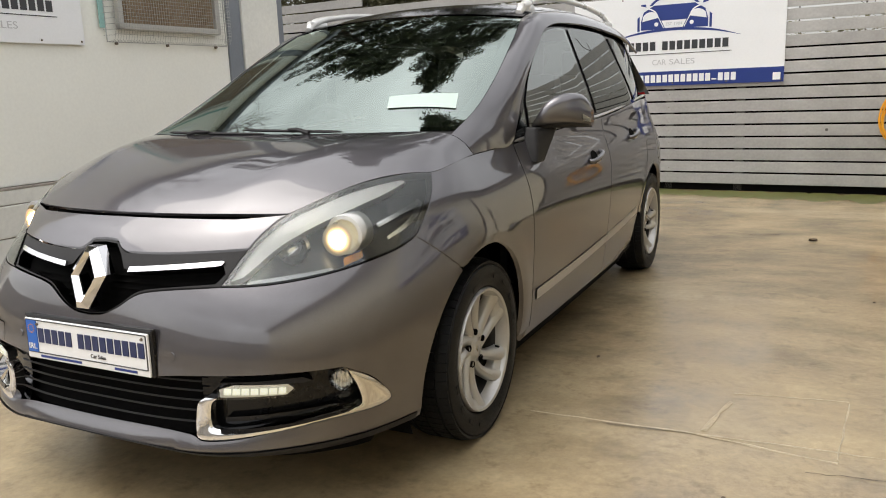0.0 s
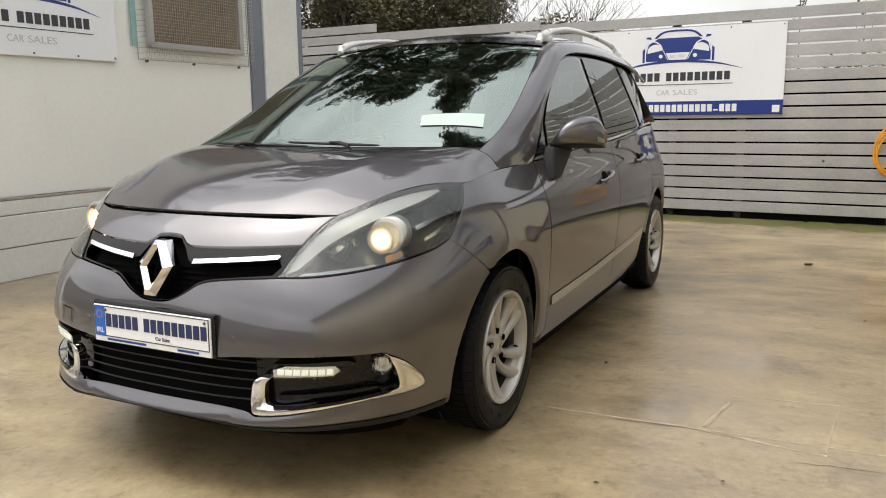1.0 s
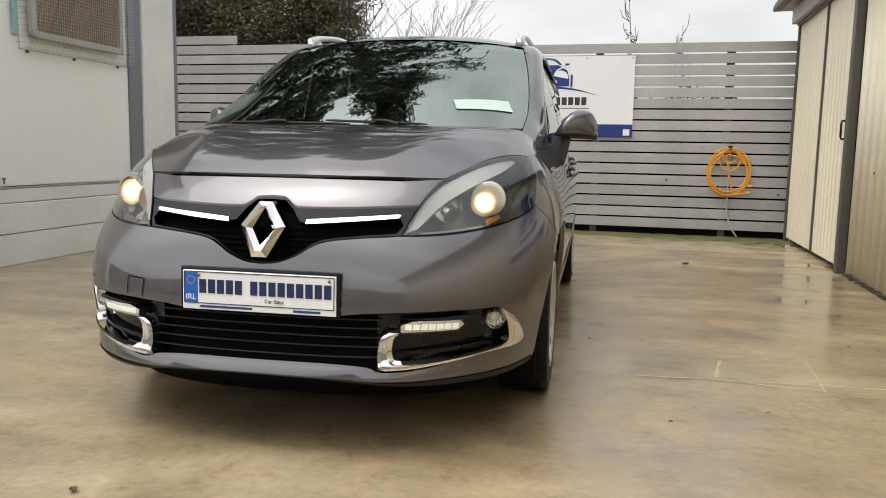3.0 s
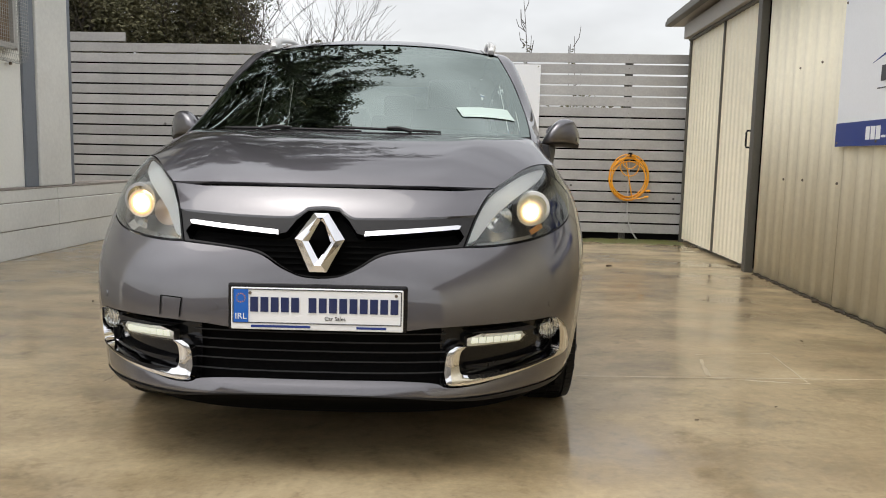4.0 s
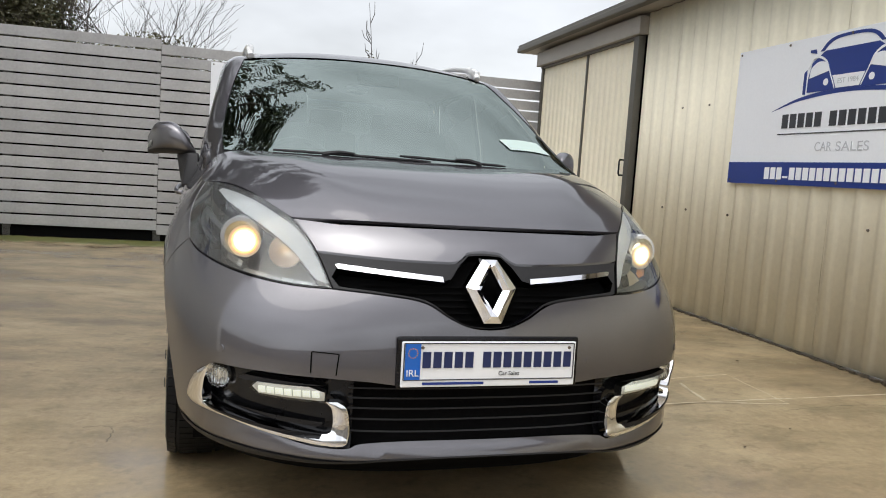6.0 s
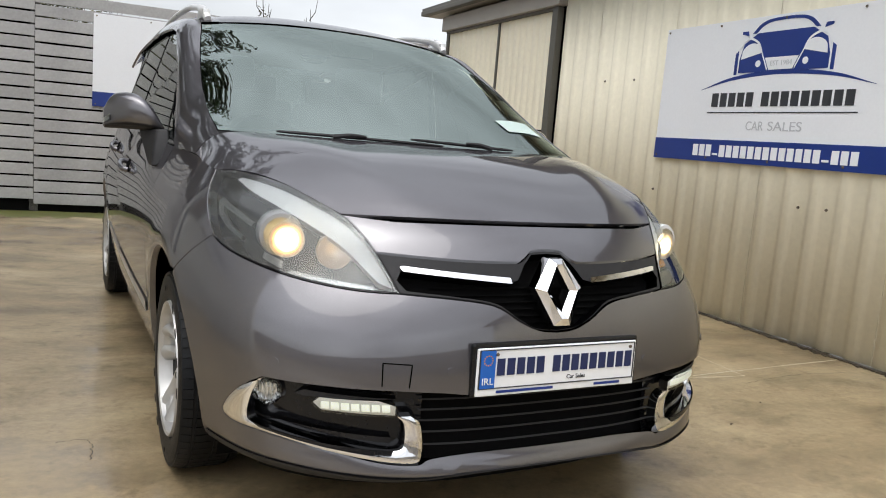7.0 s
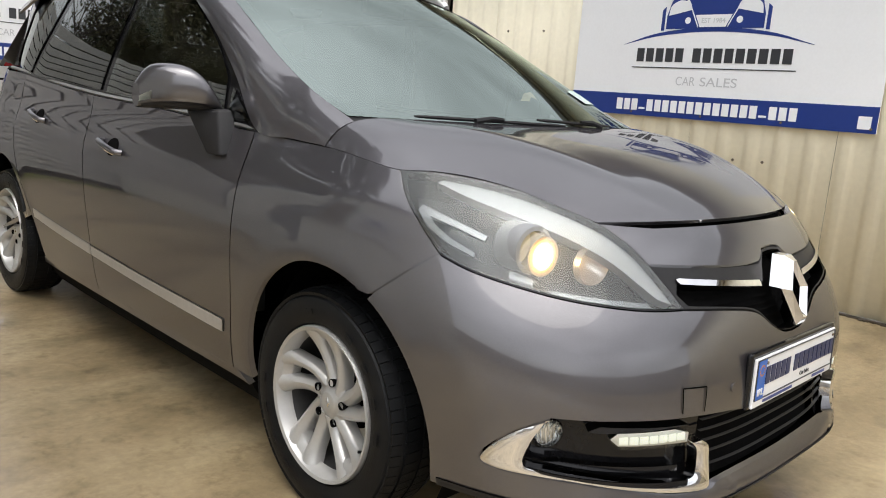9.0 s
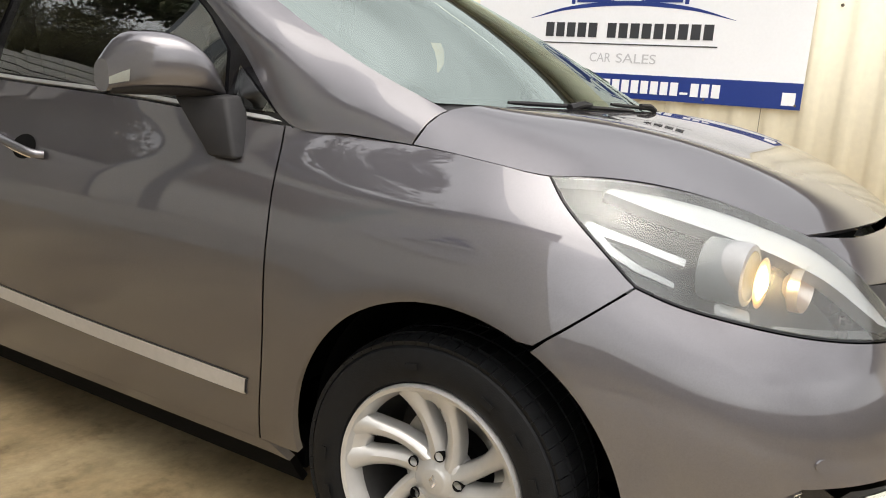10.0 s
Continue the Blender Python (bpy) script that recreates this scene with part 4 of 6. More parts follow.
def leaf_cloud(verts, faces, rnd, centre, size, count, leaf, flat=0.5, droop=0.0):
    """Small folded leaves, scattered in a lump with an uneven outline."""
    c = Vector(centre)
    for _ in range(count):
        while True:
            p = Vector((rnd.uniform(-1, 1), rnd.uniform(-1, 1), rnd.uniform(-1, 1)))
            if p.length < 1 and rnd.random() < 0.35 + 0.65 * p.length:
                break
        p = c + Vector((p.x * size[0], p.y * size[1], p.z * size[2]))
        d = Vector((rnd.uniform(-1, 1), rnd.uniform(-1, 1), rnd.uniform(-1, 1) * flat - droop)).normalized()
        s = d.cross(Vector((rnd.uniform(-1, 1), rnd.uniform(-1, 1), rnd.uniform(-1, 1)))).normalized()
        ln, wd = leaf * rnd.uniform(0.7, 1.4), leaf * rnd.uniform(0.18, 0.34)
        o = len(verts)
        up = d.cross(s) * wd * 0.25
        verts += [p, p + d * ln * 0.5 + s * wd + up, p + d * ln, p + d * ln * 0.5 - s * wd + up]
        faces += [(o, o + 1, o + 2), (o, o + 2, o + 3)]


def leaves_mesh(name, verts, faces, mat, parent, label=""):
    me = bpy.data.meshes.new(name)
    me.from_pydata([tuple(v) for v in verts], [], faces)
    return tagged(link(name, me, mat, parent, label, False), kind="stuff")


def build_hedge():
    h = thing("hedge", "tangled winter hedge of brown scrub and bare twigs behind the fence", "hedge", kind="stuff")
    rnd = random.Random(21)
    bm = bmesh.new()
    v, f = [], []
    v2, f2 = [], []
    for k in range(36):
        x = -9.0 + k * 0.235 + rnd.uniform(-.1, .1)
        top = 5.2 - 0.05 * k if x < -2.2 else max(2.35, 3.45 - (x + 2.2) * 0.75)
        y = 9.0 + rnd.uniform(-.35, .8)
        twig_system(bm, rnd, (x, y, 0.6), top - 0.3, 0.8, 0.018, 4, 4, 0.3)
        for _ in range(12 if x < -2.6 else 5):
            z = rnd.uniform(1.4, top - 0.25) if x < -2.6 else rnd.uniform(1.3, 2.2)
            leaf_cloud(v, f, rnd, (x + rnd.uniform(-.3, .3), y + rnd.uniform(-.4, .2), z), (0.5, 0.45, 0.38), 460, 0.060)
        leaf_cloud(v2, f2, rnd, (x, y, rnd.uniform(1.0, top - 0.5)), (0.4, 0.35, 0.3), 160, 0.06)
    part("twigs", bm, M_TWIG, h)
    leaves_mesh("dry_leaves", v, f, M_SCRUB, h)
    leaves_mesh("green_leaves", v2, f2, M_LEAF, h)
    # low dark growth along the rest of the fence
    low = thing("low_shrubs", "dark low shrubs behind the board fence", "shrubs", kind="stuff")
    v, f = [], []
    for k in range(26):
        leaf_cloud(v, f, rnd, (-2.0 + k * 0.24, 9.0 + rnd.uniform(-.2, .4), rnd.uniform(0.5, 1.55)), (0.4, 0.4, 0.5), 300, 0.07)
    leaves_mesh("leaves", v, f, M_SCRUB, low)


build_hedge()


def build_sapling(x, y, h, seed):
    s = thing("sapling", "thin bare sapling with a few twigs behind the fence", "tree", "saplings")
    rnd = random.Random(seed)
    bm = bmesh.new()
    lean = rnd.uniform(-0.06, 0.06)
    stem = [(x + lean * z + 0.02 * math.sin(z * 3), y, z) for z in [h * i / 8 for i in range(9)]]
    tube(stem, [0.016 * (1 - 0.1 * i) for i in range(9)], bm, 6)
    for k in range(9):
        z = h * rnd.uniform(0.68, 0.96)
        s_ = rnd.choice((-1, 1))
        a = Vector((x + lean * z, y, z))
        b = a + Vector((s_ * rnd.uniform(0.05, 0.16), rnd.uniform(-.06, .06), rnd.uniform(0.12, 0.36)))
        tube([a, a.lerp(b, 0.5) + Vector((s_ * 0.03, 0, -0.02)), b], [0.006, 0.005, 0.003], bm, 4, cap=False)
    part("stem", bm, M_TWIG, s)
    v, f = [], []
    for k in range(10):
        leaf_cloud(v, f, rnd, (x + lean * 2.4 + rnd.uniform(-.06, .06), y, rnd.uniform(2.3, 2.75)), (0.06, 0.05, 0.10), 4, 0.05)
    leaves_mesh("leaves", v, f, M_SCRUB, s)


build_sapling(1.62, 9.6, 3.45, 31)
build_sapling(2.35, 9.8, 2.85, 32)


def build_conifer(x, y, h, seed, boughs=60, start=0.36):
    t = thing("conifer_tree", "tall dark conifer with drooping ragged boughs beside the yard", "tree", "conifers")
    rnd = random.Random(seed)
    bm = bmesh.new()
    tube([(x, y, h * i / 8) for i in range(9)], [0.17 * (1 - 0.11 * i) for i in range(9)], bm, 8)
    v, f = [], []
    for k in range(boughs):
        z = h * (start + (0.98 - start) * k / boughs)
        reach = (h - z) * 0.36 + 0.7
        a = rnd.uniform(0, 2 * math.pi)
        ln = reach * rnd.uniform(0.6, 1.2) * min(1.0, 0.42 + 2.2 * k / boughs)
        pts = [Vector((x, y, z)) + Vector((math.cos(a) * ln * q, math.sin(a) * ln * q, 0.30 * ln * q - 0.55 * ln * q * q)) for q in (0, 0.25, 0.5, 0.75, 1.0)]
        tube(pts, [0.04, 0.03, 0.02, 0.014, 0.006], bm, 5, cap=False)
        for j in range(26):
            q = rnd.uniform(0.12, 1.0)
            i = min(3, int(q * 4))
            p = pts[i].lerp(pts[i + 1], q * 4 - i)
            leaf_cloud(v, f, rnd, p + Vector((rnd.uniform(-.35, .35), rnd.uniform(-.35, .35), rnd.uniform(-.35, .05))), (0.30, 0.30, 0.14), 16, 0.20, 0.4, 0.6)
    part("trunk", bm, M_BARK, t)
    leaves_mesh("crown", v, f, M_LEAF, t)


def build_bare_tree(x, y, h, seed, girth=0.16):
    t = thing("bare_tree", "bare winter tree with fine forking branches beside the yard", "tree", "bare trees")
    rnd = random.Random(seed)
    bm = bmesh.new()
    twig_system(bm, rnd, (x, y, 0), h, 0.75, girth, 6, 4, 0.22)
    part("trunk", bm, M_BARK, t)


build_conifer(-4.4, 11.9, 20.0, 41, 76, 0.28)
build_conifer(-8.2, 11.6, 17.5, 42)
build_bare_tree(-2.9, 10.3, 2.9, 47, 0.03)
build_bare_tree(-10.5, 8.4, 11.0, 44)
build_bare_tree(-9.5, 4.5, 9.0, 45)


# ---- the car: its skin ----

def spline(pts):
    """Natural cubic spline through (x, y) pairs, held flat beyond its ends."""
    xs = [p[0] for p in pts]
    ys = [p[1] for p in pts]
    n = len(xs)
    a, b = np.zeros((n, n)), np.zeros(n)
    a[0, 0] = a[-1, -1] = 1
    for i in range(1, n - 1):
        h0, h1 = xs[i] - xs[i - 1], xs[i + 1] - xs[i]
        a[i, i - 1:i + 2] = h0, 2 * (h0 + h1), h1
        b[i] = 6 * ((ys[i + 1] - ys[i]) / h1 - (ys[i] - ys[i - 1]) / h0)
    m = [float(v) for v in np.linalg.solve(a, b)]

    def f(x):
        x = min(max(x, xs[0]), xs[-1])
        i = 0
        while i < n - 2 and x > xs[i + 1]:
            i += 1
        h = xs[i + 1] - xs[i]
        p, q = (xs[i + 1] - x) / h, (x - xs[i]) / h
        return p * ys[i] + q * ys[i + 1] + ((p ** 3 - p) * m[i] + (q ** 3 - q) * m[i + 1]) * h * h / 6
    return f


YF, YR, ARC, REAR = 0.95, 3.70, 1.35, 1.30      # ends of the flat flank and lengths given to the corners
AXLE_F, AXLE_R, AXLE_Z = 0.915, 3.685, 0.318
half_width = spline([(0.10, 0.80), (0.17, 0.845), (0.24, 0.872), (0.36, 0.893), (0.50, 0.908), (0.64, 0.918), (0.76, 0.914), (0.86, 0.892), (0.96, 0.852), (1.06, 0.826), (1.16, 0.79)])
nose_y = spline([(0.10, 0.16), (0.17, 0.085), (0.205, 0.0), (0.235, -0.037), (0.26, -0.030), (0.29, -0.014), (0.33, -0.004), (0.38, -0.001), (0.45, 0.0), (0.53, 0.008), (0.60, 0.022), (0.70, 0.056), (0.78, 0.10), (0.82, 0.13), (0.87, 0.185), (0.92, 0.255), (1.0, 0.38)])
nose_n = spline([(0.10, 2.8), (0.30, 3.0), (0.54, 3.0), (0.66, 2.65), (0.76, 2.32), (0.87, 2.3), (1.0, 2.2)])
tail_y = spline([(0.10, 4.40), (0.25, 4.53), (0.55, 4.57), (0.85, 4.52), (1.10, 4.45), (1.2, 4.4)])
flank = spline([(0.95, 1.0), (1.7, 1.006), (2.4, 1.008), (3.0, 1.004), (3.7, 0.985)])


def side_x(y, z):
    k = max(0.0, min(1.0, (1.75 - y) / 0.8))
    return half_width(z) * flank(y) - 0.66 * k * k * (3 - 2 * k) * max(0.0, z - 0.70) ** 2


def shell(s, z):
    """The lower body's skin: s runs along the flank from the middle of the nose to the middle of the tail."""
    a = abs(s)
    if a <= ARC:
        psi = a / ARC * math.pi / 2
        w, d, n = side_x(YF, z), YF - nose_y(z), nose_n(z)
        r = ((math.sin(psi) / w) ** n + (math.cos(psi) / d) ** n) ** (-1 / n)
        x, y = r * math.sin(psi), YF - r * math.cos(psi)
    elif a <= ARC + YR - YF:
        y = YF + a - ARC
        x = side_x(y, z)
    else:
        psi = min(1.0, (a - ARC - YR + YF) / REAR) * math.pi / 2
        w, d, n = side_x(YR, z), tail_y(z) - YR, 3.0
        r = ((math.cos(psi) / w) ** n + (math.sin(psi) / d) ** n) ** (-1 / n)
        x, y = r * math.cos(psi), YR + r * math.sin(psi)
    for ya in (AXLE_F, AXLE_R):
        g = math.hypot(y - ya, z - AXLE_Z) - 0.39
        if abs(g) < 0.16:
            x += 0.006 * math.exp(-(g / 0.055) ** 2) * min(1.0, max(0.0, (x - 0.7) / 0.12))
    return (math.copysign(x, s), y, z)


def s_of_y(y, z):
    lo, hi = 0.0, ARC + YR - YF + REAR
    for _ in range(44):
        mid = (lo + hi) / 2
        lo, hi = (mid, hi) if shell(mid, z)[1] < y else (lo, mid)
    return lo

def shell_panel(name, outline, mat, parent, label="", sg=1, holes=(), **kw):
    if sg < 0:
        outline = [(-a, b) for a, b in reversed(outline)]
        holes = [[(-a, b) for a, b in reversed(h)] for h in holes]
    return panel(name, shell, outline, mat, parent, label, holes, **kw)


crease = spline([(0.745, 0.946), (0.87, 0.961), (1.0, 0.973), (1.25, 0.983), (1.42, 0.989), (1.8, 1.010), (2.42, 1.026), (3.1, 1.058), (3.6, 1.09), (4.1, 1.12), (4.6, 1.13)])
ARCH_Y, ARCH_Z, ARCH_R = 0.885, 0.300, 0.385


def sy(y):
    """The skin's s on the flat flank."""
    return y + ARC - YF


def arch_line(y0, z0, a0, a1, n=26, radius=ARCH_R):
    out = []
    for k in range(n + 1):
        t = radians(a0 + (a1 - a0) * k / n)
        y, z = y0 + radius * math.cos(t), z0 + radius * math.sin(t)
        out.append((s_of_y(y, z), z))
    return out


car = thing("car", "grey-brown metallic family car parked on wet concrete with lit headlamps", "car")

# outlines on the skin, as s and z
LAMP_TOP = smooth_line([(0.416, 0.690), (0.447, 0.734), (0.487, 0.783), (0.530, 0.824), (0.597, 0.866), (0.705, 0.903), (0.81, 0.929), (0.92, 0.945), (1.03, 0.951), (1.130, 0.947)], 5)
LAMP_BACK = smooth_line([(1.130, 0.947), (1.088, 0.897), (1.020, 0.834), (0.958, 0.774)], 5)
LAMP_LOW = smooth_line([(0.958, 0.774), (0.884, 0.748), (0.779, 0.725), (0.675, 0.707), (0.57, 0.695), (0.49, 0.690), (0.416, 0.690)], 5)
GRILLE_LOW = smooth_line([(0.416, 0.690), (0.28, 0.681), (0.178, 0.665), (0.107, 0.624), (0.053, 0.601), (0.0, 0.595)], 6)
GRILLE_TOP = smooth_line([(0.0, 0.806), (0.048, 0.802), (0.066, 0.790), (0.088, 0.777), (0.116, 0.773), (0.24, 0.774), (0.36, 0.778), (0.487, 0.783)], 6)
SEAM = [(0.0, 0.871), (0.30, 0.869), (0.597, 0.866)]


def mirrored(right_half):
    """Closes an outline over the middle: points run from the middle out to one side and are mirrored back."""
    return right_half + [(-a, b) for a, b in reversed(right_half)]


def build_front():
    slot_top = [(0.0, 0.437), (0.235, 0.437), (0.30, 0.446), (0.40, 0.452), (0.55, 0.455), (0.693, 0.453)]
    slot_tip = smooth_line([(0.693, 0.453), (0.755, 0.412), (0.802, 0.362), (0.822, 0.326), (0.806, 0.309), (0.765, 0.304)], 4)
    slot_low = smooth_line([(0.765, 0.304), (0.70, 0.304), (0.63, 0.300), (0.53, 0.285), (0.42, 0.270), (0.345, 0.268), (0.31, 0.282), (0.2, 0.290), (0.0, 0.290)], 4)
    slot = [(s, z) for s, z in slot_top + slot_tip[1:] + slot_low[1:]]
    hole = slot[:-1] + [(-a, b) for a, b in reversed(slot[1:])]
    rim = list(reversed(LAMP_LOW))
    low = smooth_line([(0.93, 0.205), (0.75, 0.207), (0.63, 0.212), (0.52, 0.215), (0.42, 0.218), (0.34, 0.226), (0.26, 0.236), (0.15, 0.242), (0.0, 0.243)], 5)
    right = list(reversed(GRILLE_LOW))[:-1] + rim[:-1] + smooth_line([(0.958, 0.774), (1.02, 0.726), (1.112, 0.648)], 5)[:-1] + arch_line(ARCH_Y, ARCH_Z, 119, 194, 22) + low[1:]
    outline = right[:-1] + [(-a, b) for a, b in reversed(right[1:])]
    b = shell_panel("front_bumper", outline, M_PAINT, car, "grey metallic front bumper with a wide lower opening", holes=[hole], step=0.026, flange=0.03, gap=0.0027)
    nose = GRILLE_TOP[:-1] + LAMP_TOP[10:21] + [(0.45, 0.8615), (0.30, 0.8640), (0.15, 0.8650), (0.0, 0.8655)]
    shell_panel("nose_panel", nose[:-1] + [(0, 0.8655)] + [(-a, c) for a, c in reversed(nose[1:-1])], M_PAINT, car, "painted strip between bonnet and grille", step=0.026)
    shell_panel("valance", [(-0.80, 0.115), (0.80, 0.115), (0.84, 0.215), (-0.84, 0.215)], M_VOID, car, "black lower valance", step=0.03, lift=-0.022, flange=0, gap=0)
    for sg in (1, -1):
        lip = [(0.915, 0.2065), (0.75, 0.2085), (0.63, 0.2135), (0.52, 0.2165), (0.42, 0.2195), (0.34, 0.2275), (0.26, 0.2375), (0.15, 0.2435), (0.0, 0.2445)]
        shell_panel("lower_lip", smooth_line(lip, 4) + smooth_line([(s, z + 0.004 + 0.019 * min(1.0, max(0.0, (s - 0.32) / 0.25))) for s, z in reversed(lip)], 4), M_TRIM, b, "dark grey lower bumper edge", sg, step=0.02, lift=0.0025, flange=0.02, gap=0)
    # upper grille: dark plastic surround, black mouth, bright strips
    def ring(pts):
        return pts[:-1] + [(-a, c) for a, c in reversed(pts[1:-1])]
    outer = list(reversed(GRILLE_LOW))[:-1] + LAMP_TOP[:11] + list(reversed(GRILLE_TOP))[1:]
    outer = outer[:-1] + [outer[-1]]
    full = outer[:-1] + [outer[-1]] + [(-a, c) for a, c in reversed(outer[1:-1])]
    mouth_r = smooth_line([(0.0, 0.602), (0.06, 0.609), (0.112, 0.635), (0.175, 0.674), (0.28, 0.690), (0.40, 0.700)], 5) + [(0.424, 0.722), (0.418, 0.742), (0.135, 0.720), (0.105, 0.728), (0.08, 0.765), (0.05, 0.792), (0.0, 0.795)]
    mouth = mouth_r[:-1] + [mouth_r[-1]] + [(-a, c) for a, c in reversed(mouth_r[1:-1])]
    g = shell_panel("grille", full, M_TRIM, car, "dark grey plastic grille surround", holes=[mouth], step=0.024, lift=-0.003, flange=0.04)
    shell_panel("mouth", inset(mouth, -0.012), M_VOID, g, step=0.04, lift=-0.045, flange=0)
    for k in range(6):
        z = 0.622 + k * 0.019
        lim = 0.08 + 0.085 * k if k < 3 else 0.34
        lim = min(lim, 0.38)
        shell_panel("slat", [(-lim, z), (lim, z), (lim, z + 0.003), (-lim, z + 0.003)], M_VOID, g, step=0.05, lift=-0.034, flange=0.012, gap=0)
    for sg in (1, -1):
        shell_panel("chrome_strip", [(0.128, 0.7195), (0.131, 0.734), (0.415, 0.7535), (0.424, 0.751), (0.414, 0.741)], M_CHROME, g, "bright chrome strip", sg, step=0.02, lift=0.004, flange=0.01, gap=0)
    # diamond badge, a plain hollow lozenge standing on the surround
    bd = bmesh.new()

    def at(x, z, out):
        t = (z - 0.618) / 0.172
        return Vector((x, 0.017 + 0.060 * t - out, z))
    o = [(-0.022, 0.790), (0.022, 0.790), (0.076, 0.713), (0.026, 0.616), (-0.026, 0.616), (-0.076, 0.713)]
    i = [(0.0, 0.770), (0.0, 0.770), (0.033, 0.706), (0.0, 0.652), (0.0, 0.652), (-0.033, 0.706)]
    mid = [(0.4 * a[0] + 0.6 * c[0], 0.4 * a[1] + 0.6 * c[1]) for a, c in zip(o, i)]
    rings = [[bd.verts.new(at(x, z, e)) for x, z in pts] for pts, e in ((o, -0.02), (o, 0.012), (mid, 0.030), (i, 0.016), (i, -0.02))]
    for r0, r1 in zip(rings, rings[1:]):
        for k in range(6):
            a, c, d, e = r0[k], r0[(k + 1) % 6], r1[(k + 1) % 6], r1[k]
            bd.faces.new((a, c, d, e))
    bmesh.ops.remove_doubles(bd, verts=bd.verts, dist=1e-4)
    part("badge", bd, M_CHROME, car, "chrome lozenge badge")
    # lower grille
    lg = shell_panel("lower_grille", [(-0.36, 0.28), (0.36, 0.28), (0.40, 0.45), (-0.40, 0.45)], M_VOID, car, "black lower grille with thin slats", step=0.04, lift=-0.075, flange=0)
    for k in range(5):
        z = 0.307 + k * 0.0285
        shell_panel("slat", [(-0.345, z), (0.345, z), (0.35, z + 0.0035), (-0.35, z + 0.0035)], M_TRIM, lg, step=0.04, lift=-0.030, flange=0.006, gap=0)
    # fog lamp pockets
    for sg in (1, -1):
        pk = shell_panel("fog_pocket", [(0.335, 0.262), (0.83, 0.29), (0.83, 0.34), (0.70, 0.465), (0.335, 0.462)], M_BLACK, car, "gloss black fog lamp pocket", sg, step=0.03, lift=-0.05, flange=0)
        shell_panel("fin", [(0.405, 0.326), (0.66, 0.338), (0.70, 0.330), (0.60, 0.318), (0.405, 0.310)], M_BLACK, pk, "", sg, step=0.02, lift=-0.026, flange=0.02)
        shell_panel("visor", [(0.40, 0.432), (0.60, 0.440), (0.625, 0.424), (0.60, 0.418), (0.40, 0.428)], M_TRIM, pk, "", sg, step=0.02, lift=-0.012, flange=0.035)
        outer_c = smooth_line([(0.693, 0.450), (0.755, 0.411), (0.800, 0.362), (0.819, 0.326), (0.804, 0.312), (0.765, 0.307), (0.70, 0.307), (0.63, 0.303), (0.53, 0.288), (0.42, 0.273), (0.352, 0.271), (0.341, 0.295), (0.342, 0.33), (0.350, 0.372), (0.371, 0.390)], 4)
        inner_c = smooth_line([(0.398, 0.388), (0.383, 0.368), (0.380, 0.320), (0.395, 0.299), (0.468, 0.301), (0.572, 0.310), (0.684, 0.320), (0.735, 0.328), (0.728, 0.385), (0.703, 0.447)], 4)
        shell_panel("chrome_frame", outer_c + inner_c, M_CHROME, pk, "bright chrome frame round the fog lamp pocket", sg, step=0.007, lift=0.002, flange=0.03, gap=0, crown=0.005)
        # black strip paints the dark reflection on the chrome's lower leg
        shell_panel("pocket_lip", [(0.402, 0.2995), (0.468, 0.3015), (0.572, 0.3105), (0.684, 0.3205), (0.726, 0.328), (0.70, 0.3165), (0.63, 0.309), (0.53, 0.296), (0.43, 0.284), (0.405, 0.286)], M_BLACK, pk, "black strip painted as the dark pocket mirrored in the chrome", sg, step=0.014, lift=0.0065, flange=0.004, gap=0)
        shell_panel("day_light_case", [(0.402, 0.387), (0.402, 0.411), (0.44, 0.4245), (0.565, 0.4225), (0.578, 0.408), (0.56, 0.391)], M_DAYCASE, pk, "", sg, step=0.015, lift=-0.010, flange=0.03, gap=0)
        for k in range(7):
            s0 = 0.412 + k * 0.0215
            shell_panel("led", [(s0 + 0.001, 0.396), (s0 + 0.0185, 0.396), (s0 + 0.0195, 0.413), (s0 + 0.003, 0.414)], M_LED, pk, "lit white daytime light", sg, step=0.012, lift=-0.006, flange=0.004, gap=0)
        shell_panel("day_light_lens", [(0.400, 0.385), (0.400, 0.413), (0.44, 0.427), (0.568, 0.4245), (0.581, 0.408), (0.56, 0.389)], M_LENS, pk, "", sg, step=0.02, lift=0.0, flange=0, gap=0)
        c = Vector(shell(0.684 * sg, 0.408))
        m = Matrix.Translation((c.x - sg * 0.012, c.y + 0.026, c.z)) @ Matrix.Rotation(sg * radians(24), 4, "Z") @ Matrix.Scale(0.86, 4)
        fl = lathe([(0.0, 0.05), (0.030, 0.045), (0.040, 0.01), (0.041, -0.002), (0.041, 0.03)], "y", 32)
        bmesh.ops.transform(fl, matrix=m, verts=fl.verts)
        f = soft("fog_lamp", fl, M_REFLECT, pk, "round clear fog lamp")
        fi = bmesh.new()
        cols = []
        for k in range(33):
            x = -0.036 + 0.072 * k / 32
            hh = math.sqrt(max(0.0, 0.037 ** 2 - x * x))
            y = 0.006 + 0.009 * math.sin(k * 1.15)
            cols.append((fi.verts.new((x, y, -hh)), fi.verts.new((x, y + 0.012, 0.0)), fi.verts.new((x, y, hh))))
        for c0, c1 in zip(cols, cols[1:]):
            fi.faces.new((c0[0], c1[0], c1[1], c0[1]))
            fi.faces.new((c0[1], c1[1], c1[2], c0[2]))
        bmesh.ops.transform(fi, matrix=m, verts=fi.verts)
        part("fog_insert", fi, M_CHROME, pk, "", True)
        ln = lathe([(0.0, -0.012), (0.02, -0.010), (0.034, -0.004), (0.040, 0.002)], "y", 28)
        bmesh.ops.transform(ln, matrix=m, verts=ln.verts)
